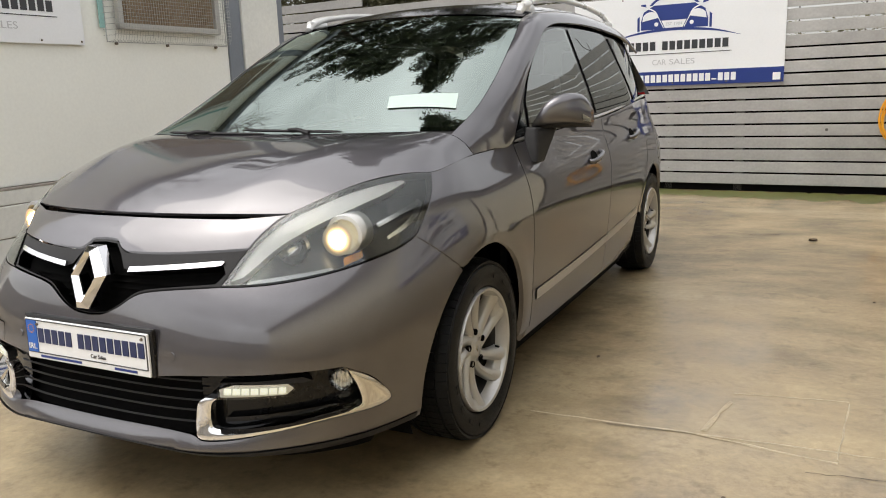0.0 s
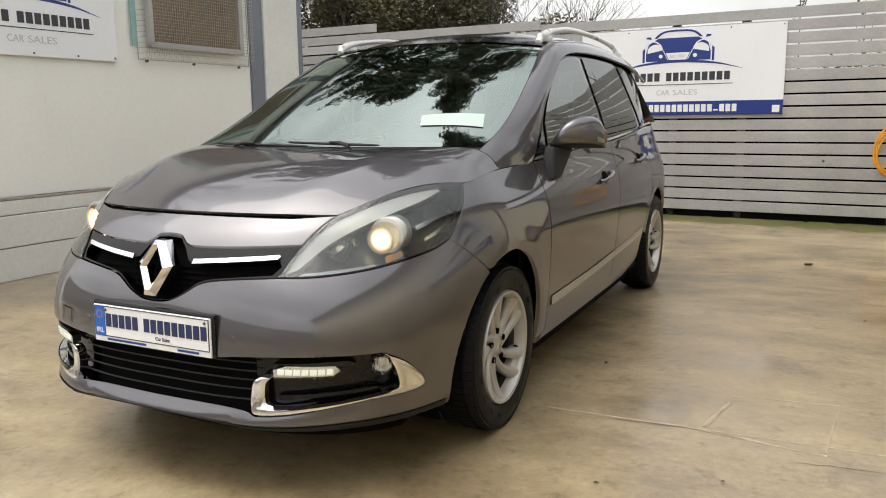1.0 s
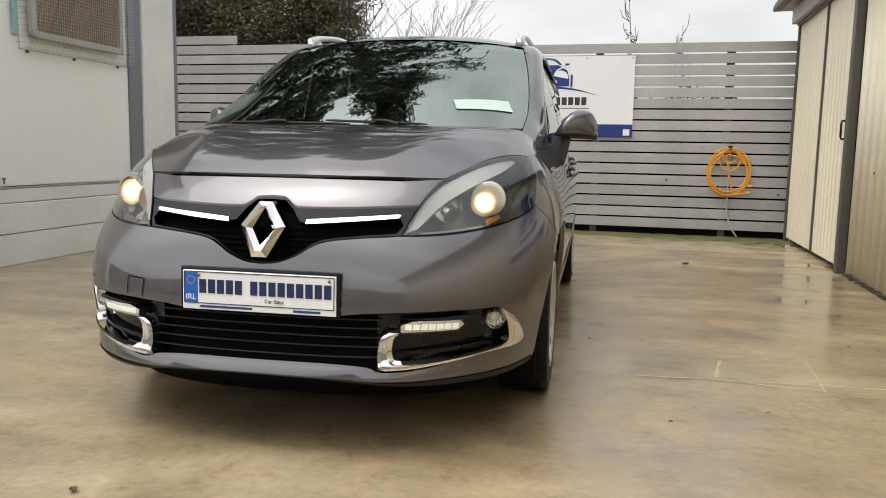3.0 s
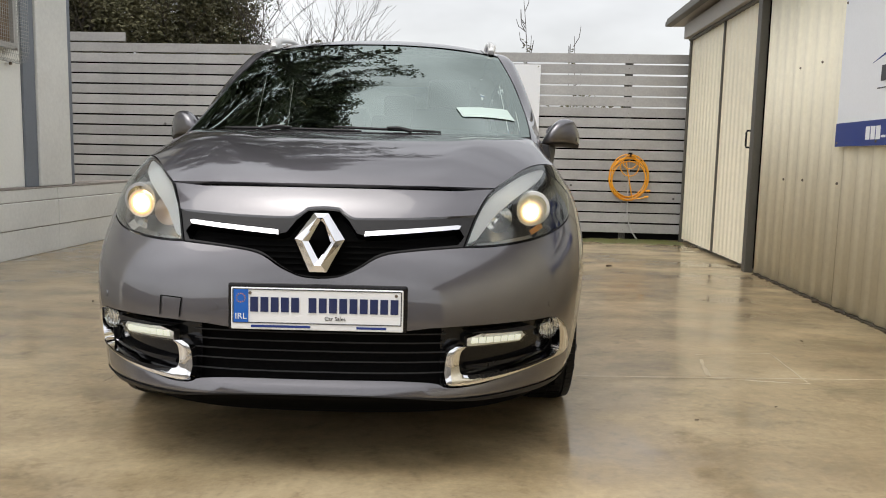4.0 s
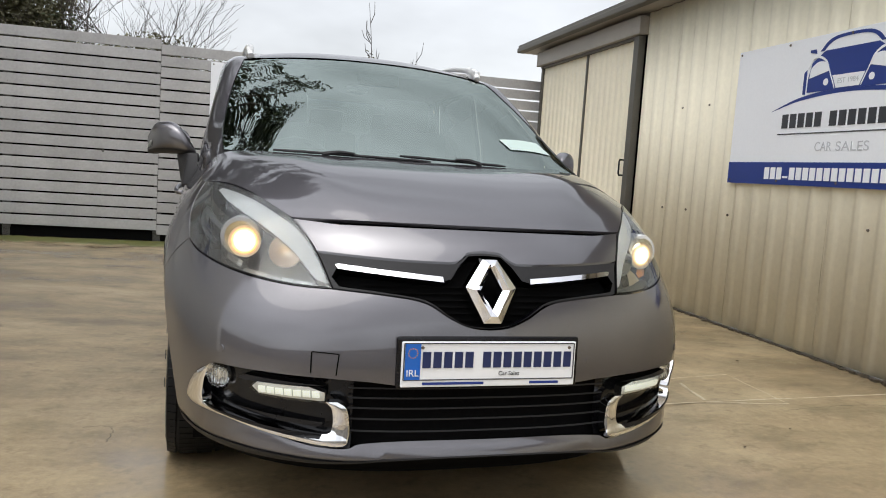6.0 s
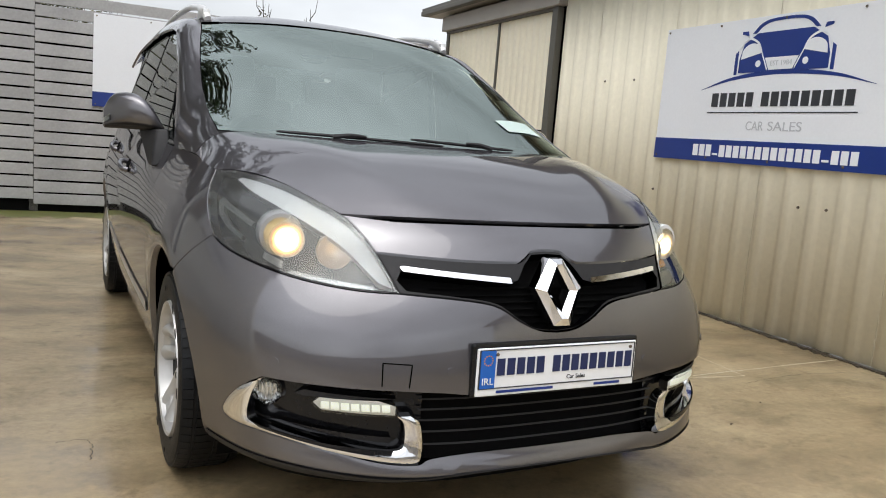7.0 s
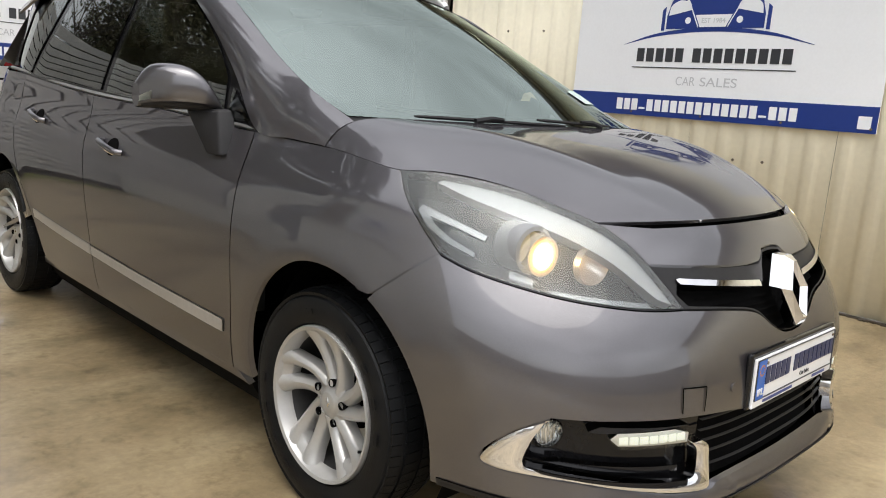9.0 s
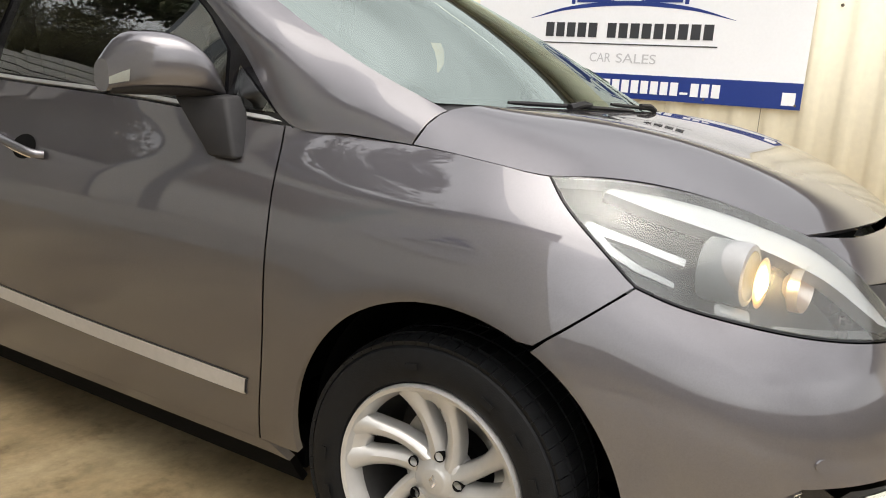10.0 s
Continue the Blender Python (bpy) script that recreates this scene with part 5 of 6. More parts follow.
        soft("fog_lens", ln, M_LENS, pk)
    # parking sensors and the tow eye cover
    for sg in (1, -1):
        for s, z in ((0.285, 0.503), (0.668, 0.500)):
            shell_panel("parking_sensor", [(s + 0.012 * math.cos(t), z + 0.012 * math.sin(t)) for t in (2 * math.pi * k / 14 for k in range(14))], M_TRIM if z < 0 else M_PAINT, b, "", sg, step=0.01, lift=0.004, flange=0.006, gap=0)
    for a, c in (((-0.437, 0.524), (-0.435, 0.466)), ((-0.437, 0.524), (-0.375, 0.521)), ((-0.375, 0.521), (-0.378, 0.463))):
        n = Vector((-(c[1] - a[1]), c[0] - a[0])).normalized() * 0.00158
        shell_panel("tow_cover_joint", [(a[0] + n.x, a[1] + n.y), (c[0] + n.x, c[1] + n.y), (c[0] - n.x, c[1] - n.y), (a[0] - n.x, a[1] - n.y)], M_VOID, b, "", 1, step=0.02, lift=0.0025, flange=0, gap=0)


build_front()


def build_plate():
    p = tagged(new("number_plate"), "white number plate with a blue band in a black holder")
    p.parent = car
    p.matrix_local = pose(0, 0.004, 0.506, -1.5)
    part("holder", box((0.546, 0.016, 0.144), (0, 0.006, 0.0), 0.008), M_BLACK, p, "black plate holder")
    part("plate", box((0.522, 0.008, 0.128), (0, -0.006, -0.004), 0.004), M_WHITE, p)
    rim = bmesh.new()
    for sx, sz, cx, cz in ((0.51, 0.003, 0, 0.055), (0.51, 0.003, 0, -0.047), (0.003, 0.10, 0.2545, 0.004), (0.003, 0.10, -0.2545, 0.004)):
        box((sx, 0.003, sz), (cx, -0.011, cz), 0.001, rim)
    part("rim", rim, M_INK, p)
    part("blue_band", box((0.044, 0.003, 0.100), (-0.230, -0.0112, 0.004)), M_PLATEBLUE, p, "blue country band")
    words("country_letters", "IRL", 0.026, M_WHITE, p, pose(-0.230, -0.0135, -0.028, 90), 0.0008, 0.034)
    st = bmesh.new()
    for k in range(12):
        t = 2 * math.pi * k / 12
        box((0.003, 0.0015, 0.003), (-0.230 + 0.013 * math.cos(t), -0.013, 0.028 + 0.013 * math.sin(t)), 0, st)
    part("stars", st, M_AMBER, p)
    for a, c in blocks(0.455, (5, 9), 0.7):
        part("main_print", box((c - a, 0.002, 0.045), ((a + c) / 2 + 0.022, -0.0115, 0.009)), M_DEEP, p)
    words("small_words", "Car Sales", 0.017, M_INK, p, pose(0.055, -0.0112, -0.031, 90), 0.0006)
    for a, c in ((-0.20, -0.02), (0.12, 0.21)):
        bm = box((c - a, 0.002, 0.007), ((a + c) / 2, -0.0105, -0.0575))
        part("foot_print", bm, M_NAVY, p)
    for x in (-0.208, 0.245):
        s = bmesh.new()
        bmesh.ops.create_cone(s, cap_ends=True, segments=10, radius1=0.005, radius2=0.004, depth=0.004, matrix=pose(x * 0.975, -0.0125, 0.043, 90))
        part("screw", s, M_SCREW, p)


build_plate()


def build_headlight(sg):
    outline = LAMP_TOP[:-1] + LAMP_BACK[:-1] + LAMP_LOW[:-1]
    h = shell_panel("headlight", inset(outline, 0.003), M_HAZE if sg < 0 else M_LENS_WORN, car, "lit headlamp behind a slightly hazed clear lens", sg, step=0.022, lift=0.002, flange=0, gap=0)
    shell_panel("seal", outline, M_BLACK, h, "black rubber seal", sg, holes=[inset(outline, 0.006)], step=0.02, lift=-0.001, flange=0.03, gap=0.0005)
    shell_panel("case", outline, M_CLOUD if sg < 0 else M_CASE, h, "grey inner case", sg, step=0.03, lift=-0.115, flange=0, gap=0.004)
    # silver upper blade along the top edge; its paleness also paints the sky's reflection
    top = LAMP_TOP[2:40]
    lower = smooth_line([(1.02, 0.935), (0.92, 0.908), (0.80, 0.878), (0.68, 0.840), (0.57, 0.788), (0.47, 0.715)], 6)
    shell_panel("upper_blade", [(a, c - 0.004) for a, c in top] + lower, M_BLADEGREY if sg < 0 else M_PALEBLADE, h, "silver upper blade, its pale colour partly the sky's reflection", sg, step=0.02, lift=-0.018, flange=0.03, gap=0.003)
    # light guide: a bright hockey stick in the rear of the lamp
    guide = [(0.86, 0.838), (0.955, 0.868), (1.045, 0.893), (1.052, 0.878), (1.015, 0.842), (0.955, 0.808), (0.885, 0.784), (0.885, 0.794), (0.945, 0.818), (0.995, 0.848), (1.015, 0.868), (0.95, 0.852), (0.865, 0.824)]
    shell_panel("light_guide", guide, M_BLADE if sg < 0 else M_REFLECT, h, "", sg, step=0.012, lift=-0.035, flange=0.015, gap=0)
    # projector
    m = Matrix.Translation((sg * 0.672, 0.354, 0.788)) @ Matrix.Rotation(sg * radians(8), 4, "Z")

    def turned(name, profile, mat, label="", at=None, sides=36):
        bm = lathe(profile, "y", sides)
        bmesh.ops.transform(bm, matrix=at or m, verts=bm.verts)
        return soft(name, bm, mat, h, label)
    turned("projector_drum", [(0.047, 0.004), (0.0575, 0.006), (0.060, 0.012), (0.060, 0.085), (0.0, 0.088)], M_DRUM if sg < 0 else M_BLADEGREY, "silver drum round the projector", m @ Matrix.Translation((sg * 0.014, 0.016, 0.012)))
    turned("projector_lens", [(0.0, -0.006), (0.010, -0.005), (0.020, -0.001), (0.030, 0.004), (0.040, 0.006), (0.048, 0.004)], M_PROJECTOR_WARM if sg < 0 else M_PROJECTOR, "glowing projector lens", None, 28)
    # main beam reflector beside it
    c = Vector(shell(0.575 * sg, 0.768))
    m = Matrix.Translation((c.x - sg * 0.01, c.y + 0.060, c.z)) @ Matrix.Rotation(sg * radians(12), 4, "Z")
    turned("main_beam_bowl", [(0.0, 0.045), (0.018, 0.040), (0.036, 0.024), (0.048, 0.0), (0.050, 0.02)], M_BOWL_WARM if sg < 0 else M_REFLECT, "", m, 20)
    shell_panel("turn_lamp", [(0.745, 0.742), (0.80, 0.754), (0.80, 0.768), (0.745, 0.757)], M_BLADE if sg < 0 else M_AMBER, h, "turn lamp", sg, step=0.02, lift=-0.045, flange=0.02, gap=0)
    shell_panel("inner_step", [(0.47, 0.700), (0.62, 0.706), (0.72, 0.718), (0.70, 0.735), (0.55, 0.722), (0.48, 0.716)], M_BLADE, h, "", sg, step=0.02, lift=-0.04, flange=0.03, gap=0)


for sg in (1, -1):
    build_headlight(sg)


def build_flank(sg):
    fender = smooth_line([(1.130, 0.947), (1.27, 0.962), (1.40, 0.973), (1.65, 0.983), (1.785, 0.988)], 4)[:-1] + smooth_line([(1.785, 0.988), (1.748, 0.80), (1.748, 0.644), (1.759, 0.478), (1.785, 0.28), (1.79, 0.235)], 4) + [(1.77, 0.237)] + arch_line(ARCH_Y, ARCH_Z, -9.0, 119, 30)[:-1] + smooth_line([(1.112, 0.648), (1.02, 0.726), (0.958, 0.774)], 5)[:-1] + list(reversed(LAMP_BACK))[:-1]
    shell_panel("front_wing", fender[::-1], M_PAINT, car, "grey metallic front wing", sg, step=0.03, gap=0.0024)
    a_edge = smooth_line([(1.79, 0.235), (1.785, 0.28), (1.759, 0.478), (1.748, 0.644), (1.748, 0.80), (1.785, 0.988)], 4)
    b_edge = smooth_line([(sy(2.50), 0.235), (sy(2.505), 0.45), (sy(2.52), 0.669), (sy(2.57), 0.847), (sy(2.63), 1.032)], 4)
    c_edge = smooth_line([(sy(3.17), 0.235), (sy(3.22), 0.36), (sy(3.31), 0.50), (sy(3.42), 0.64), (sy(3.53), 0.83), (sy(3.60), 1.09)], 4)

    def belt(y0, y1, n=8):
        return [(sy(y0 + (y1 - y0) * k / n), crease(y0 + (y1 - y0) * k / n)) for k in range(n + 1)]
    d1 = shell_panel("front_door", a_edge[:-1] + belt(1.385, 2.63) + list(reversed(b_edge)), M_PAINT, car, "grey metallic front door", sg, step=0.035)
    d2 = shell_panel("rear_door", b_edge[:-1] + belt(2.63, 3.60) + list(reversed(c_edge)), M_PAINT, car, "grey metallic rear door", sg, step=0.035)
    shell_panel("sill", [(1.70, 0.203), (sy(3.22), 0.203), (sy(3.20), 0.237), (1.76, 0.237)], M_PAINT, car, "grey metallic sill strip", sg, step=0.04, lift=-0.001)
    # underside in near-black, with the shade under the car in its colour
    shell_panel("sill_underside", [(1.72, 0.102), (sy(3.24), 0.102), (sy(3.22), 0.212), (1.72, 0.212)], M_VOID, car, "black sill underside, its near-black also painting the shade below", sg, step=0.04, lift=-0.016)
    q_end = ARC + YR - YF + REAR
    rear = list(reversed(arch_line(AXLE_R, ARCH_Z, -14, 172, 34, 0.385)))
    rear = [(s, z) for s, z in rear]
    tail_low = [(sy(4.05), 0.206), (4.3, 0.21), (4.7, 0.22), (q_end, 0.24)]
    # the wing behind the rear door
    shell_panel("rear_wing", [p for p in c_edge if p[1] > 0.40] + belt(3.60, 3.70, 2)[1:] + [(4.3, 1.10), (4.7, 1.125), (5.1, 1.13), (q_end, 1.13), (q_end, 0.24), (5.0, 0.225), (4.6, 0.21), (sy(4.06), 0.207)] + list(reversed(arch_line(AXLE_R, ARCH_Z, -14, 158, 30, 0.385))), M_PAINT, car, "grey metallic rear wing and tail", sg, step=0.05)
    shell_panel("tail_lamp", [(4.74, 0.86), (5.02, 0.86), (5.02, 1.12), (4.68, 1.10)], M_RED, car, "red tail lamp", sg, step=0.04, lift=0.004, flange=0.01)
    # side mouldings
    shell_panel("moulding", smooth_line([(1.815, 0.392), (1.86, 0.396), (sy(2.0), 0.408), (sy(2.492), 0.428)], 4) + smooth_line([(sy(2.492), 0.388), (sy(2.0), 0.366), (1.87, 0.352), (1.82, 0.358)], 4), M_MOULD, d1, "satin grey side moulding", sg, step=0.03, lift=0.005, flange=0.005, gap=0)
    shell_panel("moulding", smooth_line([(sy(2.51), 0.388), (sy(2.9), 0.408), (sy(3.215), 0.43)], 4) + smooth_line([(sy(3.225), 0.468), (sy(2.9), 0.448), (sy(2.51), 0.429)], 4), M_MOULD, d2, "satin grey side moulding", sg, step=0.03, lift=0.005, flange=0.005, gap=0)
    # pull handles over dark cups
    for d, y, z in ((d1, 2.28, 0.852), (d2, 3.20, 0.905)):
        cup = shell_panel("handle_cup", [(sy(y) + 0.055 * math.cos(t), z + 0.034 * math.sin(t)) for t in (2 * math.pi * k / 20 for k in range(20))], M_VOID, d, "", sg, step=0.03, lift=0.0012, flange=0, gap=0)
        hb = bmesh.new()
        pts = [Vector(shell(sg * sy(y + dy), z + dz)) for dy, dz in ((0.105, 0.018), (0.085, 0.018), (0.03, 0.012), (-0.04, 0.0), (-0.085, -0.010), (-0.10, -0.013))]
        pts = [p + Vector((sg * o, 0, 0)) for p, o in zip(pts, (0.004, 0.026, 0.036, 0.036, 0.024, 0.002))]
        tube(smooth_line(pts, 4), 0.012, hb, 10)
        soft("door_handle", hb, M_PAINT, d, "painted pull handle with a bright lower edge")
        hc = bmesh.new()
        tube(smooth_line([p + Vector((sg * 0.003, 0, -0.008)) for p in pts[1:5]], 4), 0.006, hc, 6)
        soft("handle_strip", hc, M_CHROME, d)
    # wheel housings
    for ya, za, r in ((ARCH_Y, ARCH_Z, 0.40), (AXLE_R, ARCH_Z, 0.40)):
        def liner(u, v):
            t = radians(-25 + 230 * u)
            return (sg * (0.50 + 0.30 * v), ya + r * math.cos(t), za + r * math.sin(t))
        grid("wheel_housing", liner, 24, 3, M_VOID, car, "black wheel housing liner", flip=sg > 0)

        def inner(u, v):
            t = radians(-25 + 230 * u)
            return (sg * 0.50, ya + r * v * math.cos(t), za + r * v * math.sin(t))
        grid("housing_wall", inner, 24, 2, M_VOID, car, flip=sg > 0)


for sg in (1, -1):
    build_flank(sg)
part("underbody", box((1.0, 3.9, 0.12), (0, 2.35, 0.19), 0.03), M_VOID, car, "black underbody tray")
# unseen trays between the wheels, added to block light under the car
TRAY0, TRAY1 = AXLE_F + 0.42, AXLE_R - 0.44
for sg in (1, -1):
    part("shade_tray", box((0.27, TRAY1 - TRAY0, 0.07), (sg * 0.637, (TRAY0 + TRAY1) / 2, 0.165), 0.01), M_VOID, car, "unseen black tray added to block light under the car")
part("shade_tray", box((1.50, 1.80, 0.07), (0, 2.30, 0.165), 0.02), M_VOID, car)
# unseen tray added to darken the floor under the nose
part("front_shade_tray", box((0.98, 0.40, 0.08), (0, 0.36, 0.205), 0.02), M_VOID, car)
part("rear_tray", box((1.30, 0.45, 0.10), (0, 4.25, 0.25), 0.02), M_VOID, car)
# unseen box added to keep the headlamp's light out of the bonnet gap
part("lamp_light_block", box((0.80, 0.05, 0.10), (0, 0.285, 0.825), 0.01), M_VOID, car)
part("bulkhead", box((0.98, 0.5, 0.45), (0, 0.55, 0.47), 0.02), M_VOID, car)

# ---- bonnet, pillars, roof, glass ----
BONNET_EDGE = smooth_line([(0.540, 0.306, 0.868), (0.604, 0.402, 0.905), (0.652, 0.490, 0.931), (0.700, 0.575, 0.947), (0.750, 0.660, 0.952), (0.794, 0.752, 0.9475), (0.805, 0.87, 0.9605), (0.802, 0.97, 0.9705), (0.801, 1.05, 0.976)], 6)
BONNET_EDGE = resample(BONNET_EDGE, 61)
BONNET_MID = resample(smooth_line([(0, 0.186, 0.873), (0, 0.25, 0.915), (0, 0.36, 0.965), (0, 0.52, 1.013), (0, 0.70, 1.046), (0, 0.85, 1.064)], 8), 61)
LOW_LINE = [(0.803, 1.053, 0.9765), (0.815, 1.20, 0.983), (0.824, 1.38, 0.994), (0.798, 1.55, 1.15), (0.774, 1.72, 1.28), (0.753, 1.90, 1.39), (0.737, 2.05, 1.468), (0.729, 2.30, 1.505), (0.726, 2.75, 1.518), (0.728, 3.20, 1.506), (0.734, 3.60, 1.475), (0.75, 3.88, 1.40)]
TOP_LINE = [(0.733, 1.050, 1.064), (0.737, 1.16, 1.103), (0.735, 1.28, 1.153), (0.722, 1.45, 1.235), (0.702, 1.62, 1.325), (0.675, 1.80, 1.415), (0.635, 2.03, 1.522), (0.618, 2.30, 1.570), (0.61, 2.75, 1.598), (0.605, 3.20, 1.592), (0.595, 3.70, 1.56), (0.58, 4.08, 1.50)]
LOW_PTS, TOP_PTS = smooth_line(LOW_LINE, 8), smooth_line(TOP_LINE, 8)


def pick(line, t):
    k = t * (len(line) - 1)
    i = min(len(line) - 2, int(k))
    return Vector(line[i]).lerp(Vector(line[i + 1]), k - i)


def bonnet(u, v):
    a = 2 * u - 1
    c, e = pick(BONNET_MID, v), pick(BONNET_EDGE, v)
    m = 2.3 + 4.0 * v + 13.5 * v ** 5
    w = abs(a)
    z = c.z + (e.z - c.z) * w ** m
    z += 0.010 * math.sin(math.pi * v) * math.exp(-((w - 0.62) / 0.13) ** 2)
    return (a * e.x, c.y + (e.y - c.y) * w ** (2.2 + 0.3 * v), z)


grid("bonnet", lambda u, v: bonnet(u, 0.006 + 0.994 * v), 64, 44, M_PAINT, car, "grey metallic bonnet, wet and reflecting trees", thick=0.012)


def pillar(sg):
    def f(u, v):
        a, b = pick(LOW_PTS, u), pick(TOP_PTS, u)
        p = a.lerp(b, v)
        n = (b - a).cross(pick(LOW_PTS, min(1, u + 0.01)) - pick(LOW_PTS, max(0, u - 0.01))).normalized()
        if n.x < 0:
            n = -n
        k = 0.026 - 0.006 * min(1, u * 3) - 0.018 * max(0.0, 1 - u / 0.26)
        p += n * k * 4 * v * (1 - v)
        foot = max(0.0, 1 - u / 0.08)
        foot = foot * foot * (3 - 2 * foot)
        p = p.lerp(Vector(bonnet(1.0 - 0.042 * v, 1.0)) + Vector((0, 0.004, 0)), foot)
        return (sg * p.x, p.y, p.z)
    return f


for sg in (1, -1):
    grid("roof_pillar", pillar(sg), 96, 10, M_PAINT, car, "grey metallic pillar and roof side", flip=sg < 0, thick=0.012)


def screen(u, v):
    a = 2 * u - 1
    w = abs(a)
    e = pick(TOP_PTS, v * 48 / (len(TOP_PTS) - 1))
    c = Vector((0, 0.875 + 1.055 * v, 1.066 + 0.492 * v + 0.035 * math.sin(math.pi * v)))
    k = w ** 2.3
    return (a * (e.x - 0.004), c.y + (e.y - c.y) * k, c.z + (e.z - c.z) * k - 0.002)


grid("windscreen", screen, 40, 30, M_GLASS, car, "curved windscreen reflecting sky and conifer boughs")
# black printed border of the screen, just inside the glass
grid("screen_border", lambda u, v: Vector(screen(u, 0.0 + 0.045 * v)) + Vector((0, 0.004, -0.003)), 40, 3, M_VOID, car, "black lower screen border")
for sg in (1, -1):
    grid("screen_border", lambda u, v, k=sg: Vector(screen(0.5 + k * (0.5 - 0.028 * u), 0.02 + 0.97 * v)) + Vector((-k * 0.002, 0.004, -0.003)), 3, 30, M_VOID, car, "black side screen border", flip=sg > 0)


def cowl(u, v):
    a = 2 * u - 1
    p, q = Vector(bonnet(0.5 + 0.47 * a, 1.0)), Vector(screen(0.5 + 0.5 * a, 0.01))
    r = p.lerp(q, v)
    r.z -= 0.012 * (1 - v) + 0.004
    return r


grid("cowl", cowl, 40, 3, M_TRIM, car, "black plastic scuttle below the windscreen")


def roof(u, v):
    a = 2 * u - 1
    w = abs(a)
    e = pick(TOP_PTS, (48 + v * (len(TOP_PTS) - 1 - 48)) / (len(TOP_PTS) - 1))
    mid = spline([(0, 1.560), (0.10, 1.612), (0.33, 1.665), (0.6, 1.668), (0.85, 1.600), (1.0, 1.55)])(v)
    yc = 1.93 + (4.30 - 1.93) * v
    k = w ** 2.4
    return (a * (e.x - 0.001), yc + (e.y - yc) * k, mid + (e.z - mid) * k)


grid("roof", roof, 32, 30, M_BLACK, car, "dark glass roof panel")
for sg in (1, -1):
    grid("roof_edge", lambda u, v, k=sg: Vector(roof(0.5 + k * (0.5 - 0.06 * u), v)) + Vector((0, 0, 0.003)), 3, 30, M_PAINT, car, flip=sg > 0)


tumble = spline([(0.98, 0.846), (1.05, 0.835), (1.15, 0.8155), (1.25, 0.7875), (1.35, 0.757), (1.45, 0.727), (1.55, 0.697)])


def side_skin(sg):
    def f(p, q):
        y = p * sg
        x = tumble(q) - 0.010 * max(0.0, 2.4 - y)
        if y > 3.3:
            x -= 0.16 * (y - 3.3) ** 2
        return (sg * x, y, q)
    return f


def build_side_glass(sg):
    def pan(name, outline, mat, label="", **kw):
        o = [(y * sg, z) for y, z in outline]
        kw["holes"] = [[(y * sg, z) for y, z in h][::sg] for h in kw.get("holes", ())]
        return panel(name, side_skin(sg), o if sg > 0 else o[::-1], mat, car, label, **kw)

    top = [(p[1], p[2]) for p in LOW_PTS]

    def upper(y0, y1, drop=0.0):
        return [(y, z - drop) for y, z in top[12:] if y0 <= y <= y1]

    def low(y0, y1):
        return [(y1 - (y1 - y0) * k / 6, crease(y1 - (y1 - y0) * k / 6) + 0.014) for k in range(7)]
    # black frame behind everything, then the panes
    pan("window_surround", [(1.36, 0.985)] + upper(1.39, 3.9) + [(4.02, 1.25), (4.02, 1.12)] + [(y, z - 0.03) for y, z in low(1.36, 4.0)], M_BLACK, "gloss black window surround", lift=-0.012, step=0.05, gap=0, flange=0, holes=[
        [(1.425, 1.022)] + [(1.54, 1.10), (1.55, 1.022)],
        [(1.585, 1.024)] + [(1.60, 1.145)] + upper(1.66, 2.36, 0.03) + [(2.40, 1.475), (2.515, 1.06)],
        [(2.60, 1.065), (2.47, 1.48)] + upper(2.5, 3.1, 0.028) + [(3.13, 1.475), (3.44, 1.10)],
        [(3.53, 1.11), (3.24, 1.468)] + upper(3.3, 3.75, 0.03) + [(3.80, 1.38), (3.86, 1.25), (3.86, 1.14)]])
    pan("quarter_light", [(1.415, 1.014), (1.545, 1.115), (1.555, 1.016)], M_SIDEGLASS, "small fixed front window", lift=-0.006, step=0.04, gap=0, flange=0)
    pan("front_window", [(1.578, 1.018), (1.595, 1.15)] + upper(1.66, 2.36, 0.022) + [(2.41, 1.48), (2.525, 1.05)], M_SIDEGLASS, "front door window reflecting sky", lift=-0.006, step=0.05, gap=0, flange=0)
    pan("rear_window", [(2.59, 1.058), (2.46, 1.485)] + upper(2.5, 3.1, 0.022) + [(3.14, 1.48), (3.45, 1.09)], M_TINT, "dark tinted rear door window", lift=-0.006, step=0.05, gap=0, flange=0)
    pan("rear_quarter_window", [(3.52, 1.10), (3.23, 1.475)] + upper(3.3, 3.75, 0.024) + [(3.82, 1.38), (3.88, 1.25), (3.88, 1.13)], M_TINT, "dark tinted rear quarter window", lift=-0.006, step=0.05, gap=0, flange=0)
    pan("rear_pillar", [(3.88, 1.12), (3.90, 1.25), (3.83, 1.40), (3.72, 1.47), (3.9, 1.49), (4.2, 1.40), (4.38, 1.12)], M_PAINT, "grey metallic rear pillar", lift=0.0, step=0.05, gap=0, flange=0.0)
    # belt strip
    bs = bmesh.new()
    pts = []
    for k in range(25):
        y = 1.37 + (3.90 - 1.37) * k / 24
        z = crease(y) + 0.006
        pts.append((sg * (side_x(y, crease(y)) - 0.012), y, z))
    tube(pts, 0.009, bs, 6)
    soft("belt_strip", bs, M_SATIN, car, "bright belt line strip")
    fillet = lambda u, v: (sg * (side_x(1.36 + 2.6 * u, crease(1.36 + 2.6 * u)) - 0.002 - 0.045 * v), 1.36 + 2.6 * u, crease(1.36 + 2.6 * u) + 0.002 + 0.012 * v)
    grid("belt_ledge", fillet, 30, 2, M_BLACK, car, flip=sg < 0)
    # roof rail
    rb = bmesh.new()
